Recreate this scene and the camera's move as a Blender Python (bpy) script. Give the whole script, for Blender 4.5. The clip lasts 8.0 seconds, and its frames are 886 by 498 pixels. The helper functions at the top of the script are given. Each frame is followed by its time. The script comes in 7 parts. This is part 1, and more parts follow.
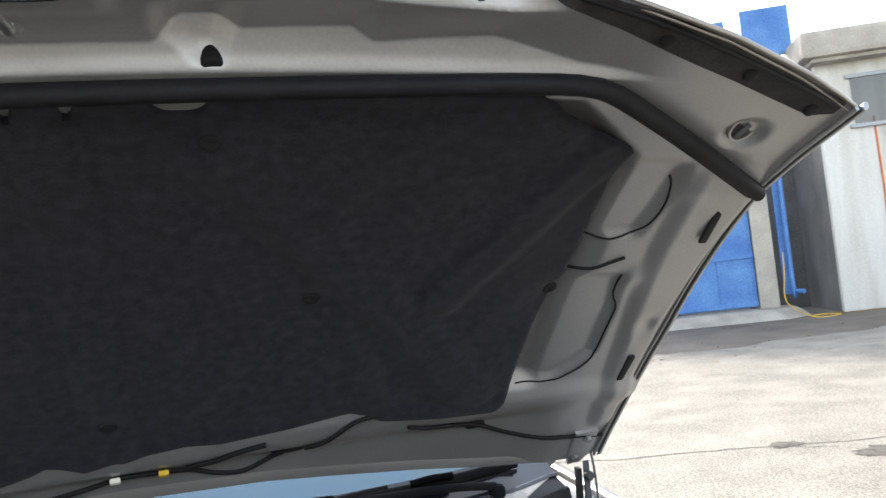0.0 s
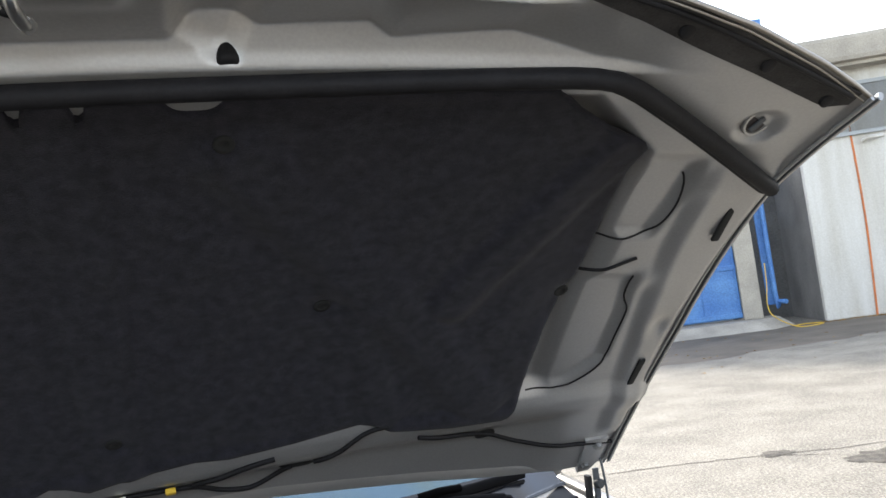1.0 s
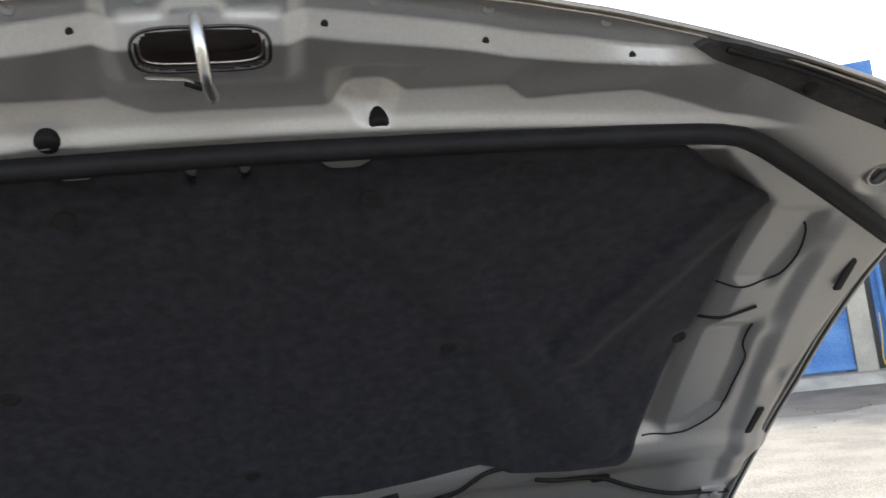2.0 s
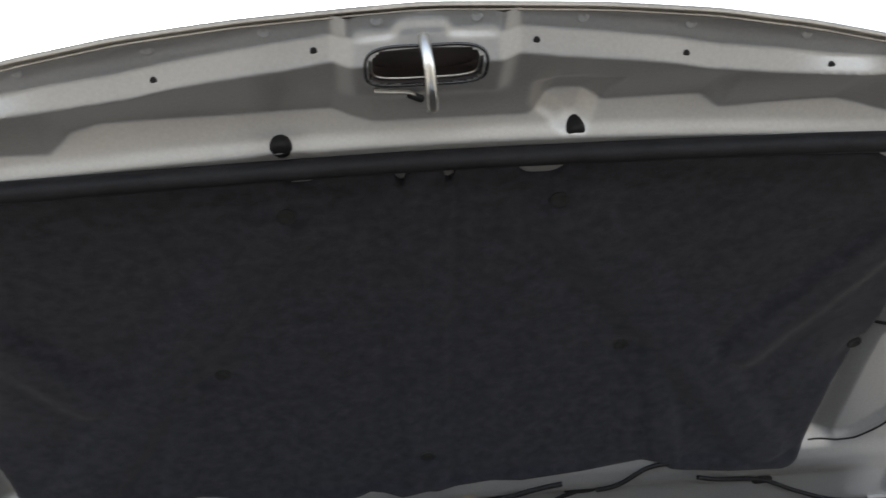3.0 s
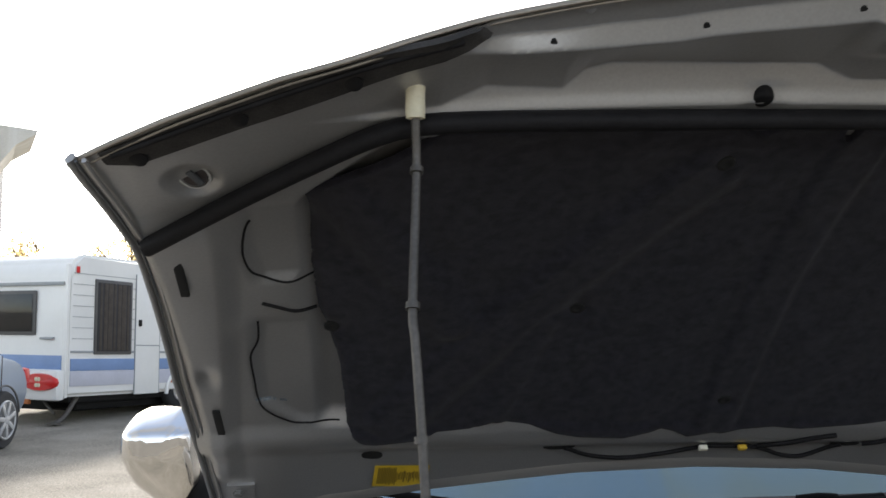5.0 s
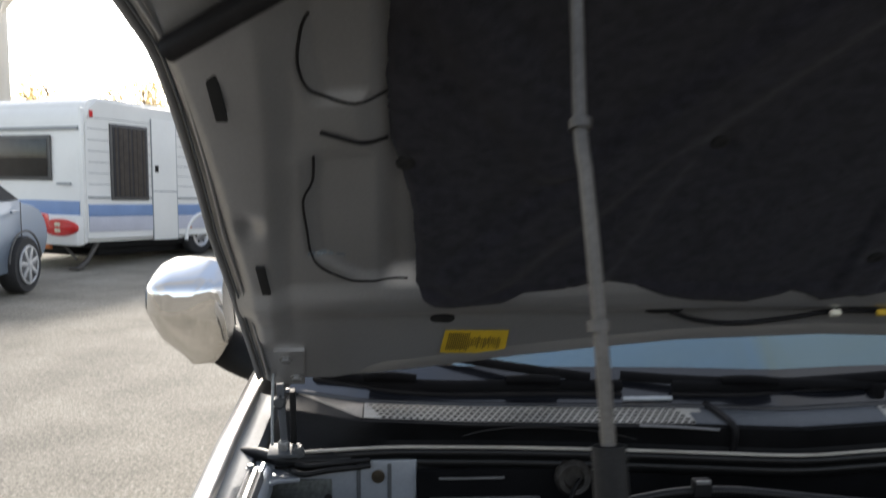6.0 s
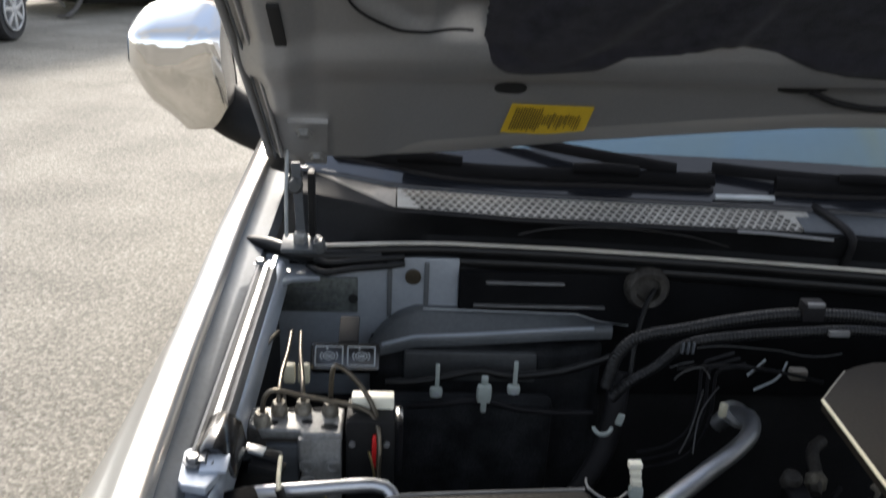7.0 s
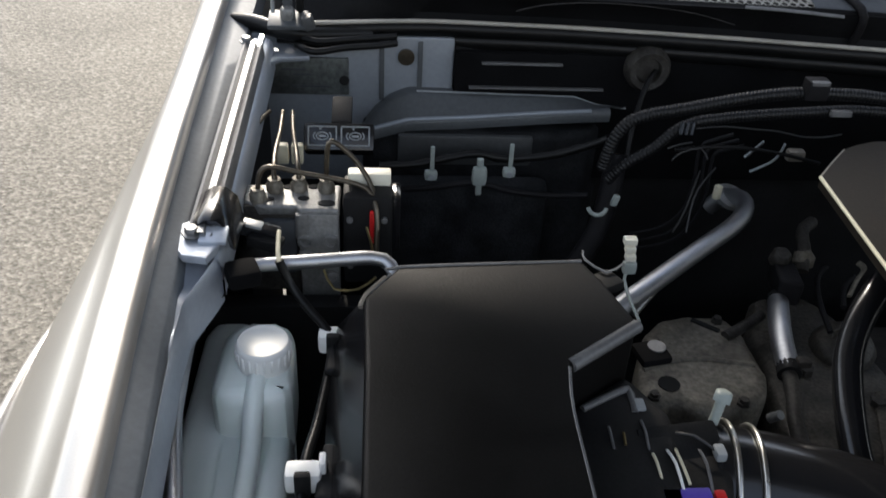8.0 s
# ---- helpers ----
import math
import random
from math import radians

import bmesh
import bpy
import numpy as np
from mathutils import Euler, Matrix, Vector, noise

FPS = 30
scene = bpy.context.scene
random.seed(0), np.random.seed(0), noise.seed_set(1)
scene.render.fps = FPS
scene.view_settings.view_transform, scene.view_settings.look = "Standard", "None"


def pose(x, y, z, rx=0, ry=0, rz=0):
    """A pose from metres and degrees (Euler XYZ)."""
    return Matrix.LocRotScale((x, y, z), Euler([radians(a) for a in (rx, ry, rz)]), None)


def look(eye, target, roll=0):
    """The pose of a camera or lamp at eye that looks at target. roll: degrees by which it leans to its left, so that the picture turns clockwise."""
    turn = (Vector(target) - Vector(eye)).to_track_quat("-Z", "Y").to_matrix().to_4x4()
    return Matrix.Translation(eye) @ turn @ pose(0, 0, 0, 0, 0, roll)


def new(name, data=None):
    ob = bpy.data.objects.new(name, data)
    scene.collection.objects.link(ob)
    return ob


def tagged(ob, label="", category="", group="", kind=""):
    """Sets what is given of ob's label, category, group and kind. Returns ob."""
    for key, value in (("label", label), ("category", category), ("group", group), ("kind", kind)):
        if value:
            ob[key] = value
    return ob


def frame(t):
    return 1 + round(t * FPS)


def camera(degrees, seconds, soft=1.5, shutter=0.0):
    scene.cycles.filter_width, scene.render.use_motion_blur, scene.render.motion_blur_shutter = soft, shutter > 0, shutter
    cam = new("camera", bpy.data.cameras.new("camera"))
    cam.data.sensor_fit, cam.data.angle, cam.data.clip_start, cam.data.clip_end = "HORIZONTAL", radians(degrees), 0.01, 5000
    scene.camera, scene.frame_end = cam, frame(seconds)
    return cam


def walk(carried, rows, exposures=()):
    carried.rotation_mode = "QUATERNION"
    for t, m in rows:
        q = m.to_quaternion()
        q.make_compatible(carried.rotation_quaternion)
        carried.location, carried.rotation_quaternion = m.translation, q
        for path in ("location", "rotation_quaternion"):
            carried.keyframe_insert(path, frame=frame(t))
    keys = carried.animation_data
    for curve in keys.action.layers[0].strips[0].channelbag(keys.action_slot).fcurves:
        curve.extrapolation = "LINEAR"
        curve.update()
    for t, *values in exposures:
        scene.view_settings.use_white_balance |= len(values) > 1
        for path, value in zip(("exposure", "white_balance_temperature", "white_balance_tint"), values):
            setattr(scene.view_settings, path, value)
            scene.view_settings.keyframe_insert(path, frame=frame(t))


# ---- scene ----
# ---- camera and its way ----
cam = camera(54.6, 8.0, soft=1.5, shutter=0.3)
ROWS = [
    (0.0, 0.0980, 0.0000, 1.4900, 92.34, 6.47, -17.31),
    (0.5, 0.0804, 0.0273, 1.4754, 93.13, 8.24, -18.82),
    (1.0, 0.0664, 0.0271, 1.4760, 93.51, 7.88, -18.45),
    (1.2, 0.0567, 0.0210, 1.4770, 94.90, 7.86, -17.29),
    (2.5, -0.0133, -0.0359, 1.4803, 97.74, 5.79, -8.41),
    (3.0, -0.0542, -0.0572, 1.4844, 97.61, 4.48, -3.94),
    (3.5, -0.1032, -0.0675, 1.4793, 97.43, 2.65, -1.10),
    (4.0, -0.2213, -0.0788, 1.4735, 98.25, 0.25, -1.23),
    (4.5, -0.4232, -0.0793, 1.4799, 96.49, 1.28, -4.17),
    (4.7, -0.4704, -0.0775, 1.4839, 95.39, 0.68, -4.40),
    (5.8, -0.5718, 0.0646, 1.4795, 88.16, -0.78, -3.43),
    (6.0, -0.5896, 0.1766, 1.4699, 84.24, -0.15, -3.10),
    (6.2, -0.6159, 0.2723, 1.4659, 80.66, 0.03, -3.26),
    (6.5, -0.6334, 0.3704, 1.4514, 76.50, -1.09, -2.55),
    (7.0, -0.6424, 0.4376, 1.4218, 68.85, -2.46, -2.54),
    (7.5, -0.6503, 0.4393, 1.4058, 60.70, -2.15, -2.49),
    (8.0, -0.6514, 0.4404, 1.3890, 56.01, -2.77, -3.44),
]
EXPOSURES = [(0.0, 2.78, 6600, 10), (0.5, 3.0, 6600, 10), (1.0, 2.66, 6600, 10), (2.5, 2.73, 6650, 10), (3.0, 2.75, 6650, 10), (3.5, 2.85, 6650, 10), (4.0, 2.75, 6650, 10), (4.5, 2.2, 6700, 10), (5.8, 1.72, 6700, 10), (6.5, 1.74, 6700, 10), (7.0, 1.98, 6700, 10), (7.5, 1.95, 6700, 10), (8.0, 1.85, 6700, 10)]
walk(cam, [(t, pose(x, y, z, a, b, c)) for t, x, y, z, a, b, c in ROWS], EXPOSURES)

# ---- light: bright open sky, a low veiled sun behind the car ----
SUN_EL, SUN_AZ = 27.0, 9.0  # degrees up; degrees to the left of straight ahead
world = bpy.data.worlds.new("sky")
scene.world = world
world.use_nodes = True
wn = world.node_tree.nodes
sky = wn.new("ShaderNodeTexSky")
sky.sky_type = "NISHITA"
sky.sun_disc = False
sky.sun_elevation = radians(SUN_EL)
sky.sun_rotation = radians(-SUN_AZ)
sky.air_density, sky.dust_density = 1.0, 1.6
wn["Background"].inputs["Strength"].default_value = 0.14
haze, veil, cloud, cover = wn.new("ShaderNodeRGBToBW"), wn.new("ShaderNodeMix"), wn.new("ShaderNodeTexNoise"), wn.new("ShaderNodeMapRange")
veil.data_type = "RGBA"
cloud.inputs["Scale"].default_value, cloud.inputs["Detail"].default_value = 3.0, 7
cover.inputs["From Min"].default_value, cover.inputs["From Max"].default_value = 0.35, 0.68
cover.inputs["To Min"].default_value, cover.inputs["To Max"].default_value = 0.25, 1.0
wl = world.node_tree.links
wl.new(sky.outputs["Color"], haze.inputs["Color"])
wl.new(cloud.outputs["Fac"], cover.inputs["Value"])
wl.new(cover.outputs["Result"], veil.inputs["Factor"])
wl.new(sky.outputs["Color"], veil.inputs["A"])
wl.new(haze.outputs["Val"], veil.inputs["B"])
wl.new(veil.outputs["Result"], wn["Background"].inputs["Color"])
sun = new("sun", bpy.data.lights.new("sun", "SUN"))
sun.data.energy, sun.data.angle, sun.data.color = 1.1, radians(6), (1.0, 0.92, 0.82)
sd = Vector((-math.sin(radians(SUN_AZ)) * math.cos(radians(SUN_EL)), math.cos(radians(SUN_AZ)) * math.cos(radians(SUN_EL)), math.sin(radians(SUN_EL))))
sun.matrix_world = look(sd * 30, (0, 0, 0))


# ---- materials ----
def material(name, base, rough=0.5, metal=0.0, vary=0.12, scale=8.0, fine=120.0, bump=0.0, coat=0.0, second=None, spec=0.5, sheen=0.0, dist=0.002, per_object=0.0):
    """A Principled surface with broad and fine variation of colour, roughness and relief, in metres."""
    m = bpy.data.materials.new(name)
    m.use_nodes = True
    n, l = m.node_tree.nodes, m.node_tree.links
    p = n["Principled BSDF"]
    geo = n.new("ShaderNodeNewGeometry")
    big, small = n.new("ShaderNodeTexNoise"), n.new("ShaderNodeTexNoise")
    big.inputs["Scale"].default_value, big.inputs["Detail"].default_value = scale, 4
    small.inputs["Scale"].default_value, small.inputs["Detail"].default_value = fine, 2
    l.new(geo.outputs["Position"], big.inputs["Vector"])
    l.new(geo.outputs["Position"], small.inputs["Vector"])
    ramp = n.new("ShaderNodeMix")
    ramp.data_type = "RGBA"
    lo = second or [c * (1 - vary) for c in base]
    hi = base if second else [min(1, c * (1 + vary)) for c in base]
    ramp.inputs["A"].default_value, ramp.inputs["B"].default_value = (*lo, 1), (*hi, 1)
    mr = n.new("ShaderNodeMapRange")
    mr.inputs["From Min"].default_value, mr.inputs["From Max"].default_value = 0.3, 0.7
    l.new(big.outputs["Fac"], mr.inputs["Value"])
    l.new(mr.outputs["Result"], ramp.inputs["Factor"])
    grain = n.new("ShaderNodeMix")
    grain.data_type, grain.blend_type = "RGBA", "OVERLAY"
    grain.inputs["Factor"].default_value = min(1.0, vary * 1.5)
    l.new(ramp.outputs["Result"], grain.inputs["A"])
    l.new(small.outputs["Fac"], grain.inputs["B"])
    out = grain.outputs["Result"]
    if per_object:
        info, hsv, rr = n.new("ShaderNodeObjectInfo"), n.new("ShaderNodeHueSaturation"), n.new("ShaderNodeMapRange")
        rr.inputs["To Min"].default_value, rr.inputs["To Max"].default_value = 1 - per_object, 1 + per_object
        l.new(info.outputs["Random"], rr.inputs["Value"])
        l.new(rr.outputs["Result"], hsv.inputs["Value"])
        l.new(out, hsv.inputs["Color"])
        out = hsv.outputs["Color"]
    l.new(out, p.inputs["Base Color"])
    r2 = n.new("ShaderNodeMapRange")
    r2.inputs["To Min"].default_value, r2.inputs["To Max"].default_value = max(0.0, rough - 0.1), min(1, rough + 0.1)
    l.new(big.outputs["Fac"], r2.inputs["Value"])
    l.new(r2.outputs["Result"], p.inputs["Roughness"])
    p.inputs["Metallic"].default_value = metal
    p.inputs["Coat Weight"].default_value = coat
    p.inputs["Coat Roughness"].default_value = 0.06
    p.inputs["Specular IOR Level"].default_value = spec
    p.inputs["Sheen Weight"].default_value = sheen
    if bump:
        b = n.new("ShaderNodeBump")
        b.inputs["Strength"].default_value, b.inputs["Distance"].default_value = bump, dist
        l.new(small.outputs["Fac"], b.inputs["Height"])
        l.new(b.outputs["Normal"], p.inputs["Normal"])
    return m


M_INNER = material("hood_inner_paint", (0.378, 0.374, 0.368), 0.38, 0.60, 0.07, 5, 300, 0.04)
M_PAINT = material("champagne_paint", (0.47, 0.455, 0.43), 0.34, 0.75, 0.05, 4, 900, 0.02, coat=0.35)
M_GAP = material("shaded_gap_paint", (0.125, 0.138, 0.152), 0.45, 0.2, 0.15, 14, 200, 0.05)
# One bay paint in two tones: this lit copy for rails, then the plain one.
M_BAYLIT = material("bay_paint_lit", (0.46, 0.50, 0.56), 0.36, 0.45, 0.08, 14, 200, 0.02)
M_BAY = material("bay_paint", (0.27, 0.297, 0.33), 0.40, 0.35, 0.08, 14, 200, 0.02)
M_GASKET = material("dark_blue_grey_parts", (0.055, 0.061, 0.069), 0.55, 0.0, 0.15, 14, 200, 0.05)
M_GRIME = material("grimy_cast_metal", (0.060, 0.055, 0.049), 0.6, 0.3, 0.6, 60, 300, 0.4, second=(0.022, 0.019, 0.016))
# Grey for small parts; also painted as sheen along black plastic edges.
M_GREYSHEEN = material("grey_part_and_edge_sheen", (0.13, 0.13, 0.13), 0.35, 0.0, 0.2, 30, 300, 0.05)
# Tan of hem and lugs; also paints reflections on cowl ends and lid.
M_COWLEND = material("tan_paint_and_reflection", (0.24, 0.212, 0.176), 0.38, 0.3, 0.15, 12, 200, 0.03)
M_FELT = material("felt", (0.0255, 0.0250, 0.0335), 0.95, 0, 0.5, 70, 850, 0.5, second=(0.0115, 0.0113, 0.0150), spec=0.15, sheen=0.08, dist=0.0015)
M_RUBBER = material("rubber", (0.011, 0.0105, 0.0115), 0.6, 0, 0.25, 30, 300, 0.15, spec=0.16)
M_COWL = material("matt_black_cowl", (0.009, 0.009, 0.0095), 0.5, 0, 0.25, 14, 300, 0.05, spec=0.08)
M_WIPER = material("matt_wiper_black", (0.006, 0.006, 0.0065), 0.9, 0, 0.25, 20, 300, 0.05, spec=0.06)
M_SLEEVE = material("ribbed_sleeve_plastic", (0.009, 0.009, 0.0095), 0.4, 0, 0.2, 30, 300, 0.05, spec=0.3)
M_CLIP = material("translucent_clip_plastic", (0.33, 0.37, 0.345), 0.45, 0, 0.1, 40, 300)
M_TUBE = material("brown_steel_tube", (0.105, 0.088, 0.066), 0.33, 0.7, 0.2, 40, 300, 0.05)
M_RAIL = material("dull_rail_metal", (0.22, 0.222, 0.225), 0.45, 0.6, 0.12, 30, 300, 0.04)
# Bay paint again, darkened for the shade on the bulge.
M_BULGE = material("bay_paint_shaded", (0.085, 0.092, 0.098), 0.5, 0.2, 0.15, 10, 200, 0.05)
M_FOAM = material("dark_foam", (0.038, 0.036, 0.035), 0.8, 0, 0.3, 40, 400, 0.3, spec=0.2)
M_LATTICE = material("pale_grey_lattice", (0.30, 0.288, 0.26), 0.45, 0.1, 0.15, 30, 300)
M_SEAL = material("black_bulb_seal", (0.006, 0.006, 0.006), 0.35, 0, 0.2, 30, 300, 0.05, spec=0.25)
M_BAYFOAM = material("dark_insulation", (0.017, 0.018, 0.0195), 0.8, 0, 0.5, 30, 400, 0.3, spec=0.12)
M_DOME = material("oily_casting", (0.105, 0.095, 0.080), 0.5, 0.3, 0.6, 35, 260, 0.4, second=(0.030, 0.027, 0.023))
M_BLACK = material("black_plastic", (0.011, 0.011, 0.0112), 0.6, 0, 0.35, 20, 500, 0.12, spec=0.2)
M_GLOSS = material("glossy_black_plastic", (0.009, 0.009, 0.010), 0.20, 0, 0.2, 12, 300, 0.03, spec=0.6)
M_BORDER = material("black_glass_border", (0.010, 0.011, 0.014), 0.16, 0, 0.1, 12, 300, 0.0, spec=1.0)
# Near-black paints the shade in holes; the felt clips share it.
M_DARKHOLE = material("hole_shade_and_clip_black", (0.006, 0.006, 0.006), 0.9, 0, 0.2, 30, 200)
M_POCKET = material("dark_brown_cavity", (0.035, 0.028, 0.028), 0.7, 0, 0.2, 30, 200)
M_LID = material("dull_black_lid", (0.0060, 0.0056, 0.0052), 0.50, 0, 0.35, 20, 500, 0.10, spec=0.13)
M_PLATE = material("dull_bare_plate", (0.13, 0.145, 0.14), 0.45, 0.3, 0.5, 16, 200, 0.05, second=(0.05, 0.055, 0.055))
M_SEALGLINT = material("pale_seal_highlight", (0.40, 0.375, 0.33), 0.35, 0, 0.15, 14, 300)
M_STEEL = material("zinc_steel", (0.62, 0.61, 0.58), 0.32, 1.0, 0.12, 40, 400, 0.05)
M_ROD = material("dull_rod_steel", (0.115, 0.108, 0.10), 0.55, 0.6, 0.2, 30, 300, 0.1)
# Another darkened copy of the bay paint, for dim spots.
M_BAYDARK = material("bay_paint_darkened", (0.055, 0.058, 0.060), 0.5, 0.1, 0.2, 12, 200, 0.1)
M_COVER = material("brown_black_cover", (0.015, 0.0125, 0.010), 0.6, 0.0, 0.25, 20, 300, 0.1, spec=0.12)
M_ALU = material("aluminium_pipe", (0.50, 0.51, 0.53), 0.42, 1.0, 0.08, 40, 500, 0.04)
M_CAST = material("cast_aluminium", (0.25, 0.25, 0.245), 0.5, 0.5, 0.25, 40, 300, 0.3)
M_HEAT = material("heat_shield_steel", (0.235, 0.215, 0.175), 0.55, 0.4, 0.5, 30, 220, 0.4, second=(0.095, 0.083, 0.066))
M_DUCT = material("satin_duct_plastic", (0.012, 0.012, 0.013), 0.20, 0, 0.2, 10, 300, 0.03, spec=0.7)
M_PURPLE = material("purple_plug_plastic", (0.10, 0.06, 0.42), 0.4, 0, 0.1, 40, 300)
M_CHROME = material("chrome", (0.86, 0.85, 0.83), 0.05, 1.0, 0.02, 10, 300)
M_YELLOW = material("yellow_label_paper", (0.62, 0.42, 0.03), 0.5, 0, 0.08, 40, 300)
M_YELLOW2 = material("yellow_plastic", (0.65, 0.42, 0.04), 0.45, 0, 0.08, 40, 300)
M_STAMP = material("faded_blue_ink", (0.25, 0.29, 0.32), 0.5, 0.2, 0.5, 300, 900)
M_OCHRE = material("label_print", (0.22, 0.15, 0.02), 0.6, 0, 0.1, 40, 300)
M_WHITE = material("white_plastic", (0.88, 0.88, 0.85), 0.45, 0, 0.05, 40, 300)
M_CREAM = material("cream_plastic", (0.66, 0.61, 0.45), 0.5, 0, 0.1, 40, 300)
M_CREAMW = material("ivory_plastic", (0.80, 0.77, 0.64), 0.45, 0, 0.06, 40, 300)
M_TANK = material("milky_tank_plastic", (0.87, 0.97, 0.91), 0.42, 0, 0.08, 9, 200, 0.03)
tank_shader = M_TANK.node_tree.nodes["Principled BSDF"].inputs
tank_shader["Subsurface Weight"].default_value, tank_shader["Subsurface Scale"].default_value = 0.15, 0.02
tank_shader["Subsurface Radius"].default_value = (0.8, 1.0, 0.9)
M_RED = material("red_lens", (0.60, 0.02, 0.02), 0.35, 0, 0.1, 20, 300, coat=0.1)
M_ASH = material("grey_print", (0.30, 0.32, 0.33), 0.4, 0, 0.1, 40, 300)
M_BRASS = material("brass_line", (0.30, 0.24, 0.12), 0.35, 0.9, 0.15, 40, 300)
M_CONC = material("concrete", (0.37, 0.34, 0.29), 0.85, 0, 0.2, 2.0, 40, 0.4, dist=0.006)
M_WALL = material("white_wall_paint", (0.64, 0.63, 0.60), 0.8, 0, 0.12, 1.3, 30, 0.12, dist=0.004, second=(0.47, 0.445, 0.39))
wall_run = M_WALL.node_tree.nodes.new("ShaderNodeVectorMath")  # stains run down the wall
wall_run.operation = "MULTIPLY"
wall_run.inputs[1].default_value = (2.2, 2.2, 0.22)
wall_geo = next(q for q in M_WALL.node_tree.nodes if q.type == "NEW_GEOMETRY")
wall_big = next(q for q in M_WALL.node_tree.nodes if q.type == "TEX_NOISE")
M_WALL.node_tree.links.new(wall_geo.outputs["Position"], wall_run.inputs[0])
M_WALL.node_tree.links.new(wall_run.outputs["Vector"], wall_big.inputs["Vector"])
M_BLUE = material("blue_gate_paint", (0.040, 0.135, 0.38), 0.55, 0, 0.3, 1.6, 30, 0.1, second=(0.09, 0.23, 0.48))
M_SHADE = material("shade_dark_concrete", (0.15, 0.145, 0.135), 0.9, 0, 0.3, 1.0, 30, 0.3)
M_CURTAIN = material("brown_curtain", (0.060, 0.050, 0.042), 0.9, 0, 0.2, 10, 60)
M_RUST = material("orange_stripe", (0.50, 0.16, 0.05), 0.7, 0, 0.2, 5, 40)
M_CARAVAN = material("caravan_panel", (0.80, 0.80, 0.775), 0.4, 0, 0.06, 1, 20, 0.05)
M_STRIPE = material("blue_stripe", (0.19, 0.29, 0.50), 0.4, 0, 0.06, 3, 40)
M_STRIPE2 = material("pale_mauve_stripe", (0.52, 0.53, 0.60), 0.4, 0, 0.06, 3, 40)
M_SILVER = material("silver_car_paint", (0.24, 0.285, 0.345), 0.42, 0.1, 0.05, 3, 400, coat=0.3)
M_ALLOY = material("cast_alloy_wheel", (0.47, 0.475, 0.48), 0.4, 0.3, 0.1, 20, 300)
M_FRAME = material("dark_window_frame", (0.085, 0.083, 0.080), 0.5, 0, 0.15, 10, 100)
M_TYRE = material("tyre", (0.025, 0.025, 0.026), 0.8, 0, 0.2, 30, 200, 0.3)
M_LEAF = material("dry_leaves", (0.66, 0.50, 0.20), 0.8, 0, 0.4, 2, 30, per_object=0.2)
M_BARK = material("bark", (0.26, 0.20, 0.14), 0.9, 0, 0.3, 10, 60, 0.5)
M_HOSE = material("clear_hose", (0.028, 0.028, 0.028), 0.5, 0, 0.2, 20, 200)
M_INTERIOR = material("cabin_trim", (0.03, 0.03, 0.033), 0.8, 0, 0.2, 6, 80)
M_LITTER = material("dead_leaf_litter", (0.32, 0.20, 0.08), 0.9, 0, 0.4, 8, 60)


def glass(name, tint, rough=0.02, ior=1.5):
    m = bpy.data.materials.new(name)
    m.use_nodes = True
    n, l = m.node_tree.nodes, m.node_tree.links
    p = n["Principled BSDF"]
    p.inputs["Base Color"].default_value = (*tint, 1)
    p.inputs["Transmission Weight"].default_value = 1.0
    p.inputs["IOR"].default_value = ior
    tex = n.new("ShaderNodeTexNoise")
    tex.inputs["Scale"].default_value = 3.0
    r2 = n.new("ShaderNodeMapRange")
    r2.inputs["To Min"].default_value, r2.inputs["To Max"].default_value = rough * 0.5, rough * 1.8
    l.new(tex.outputs["Fac"], r2.inputs["Value"])
    l.new(r2.outputs["Result"], p.inputs["Roughness"])
    return m


M_GLASS = glass("windscreen_glass", (0.50, 0.57, 0.62), 0.02, 3.5)
M_GLASS.node_tree.nodes["Principled BSDF"].inputs["Specular Tint"].default_value = (0.60, 0.87, 1.0, 1)
M_PANE = glass("grey_window_glass", (0.25, 0.25, 0.26))


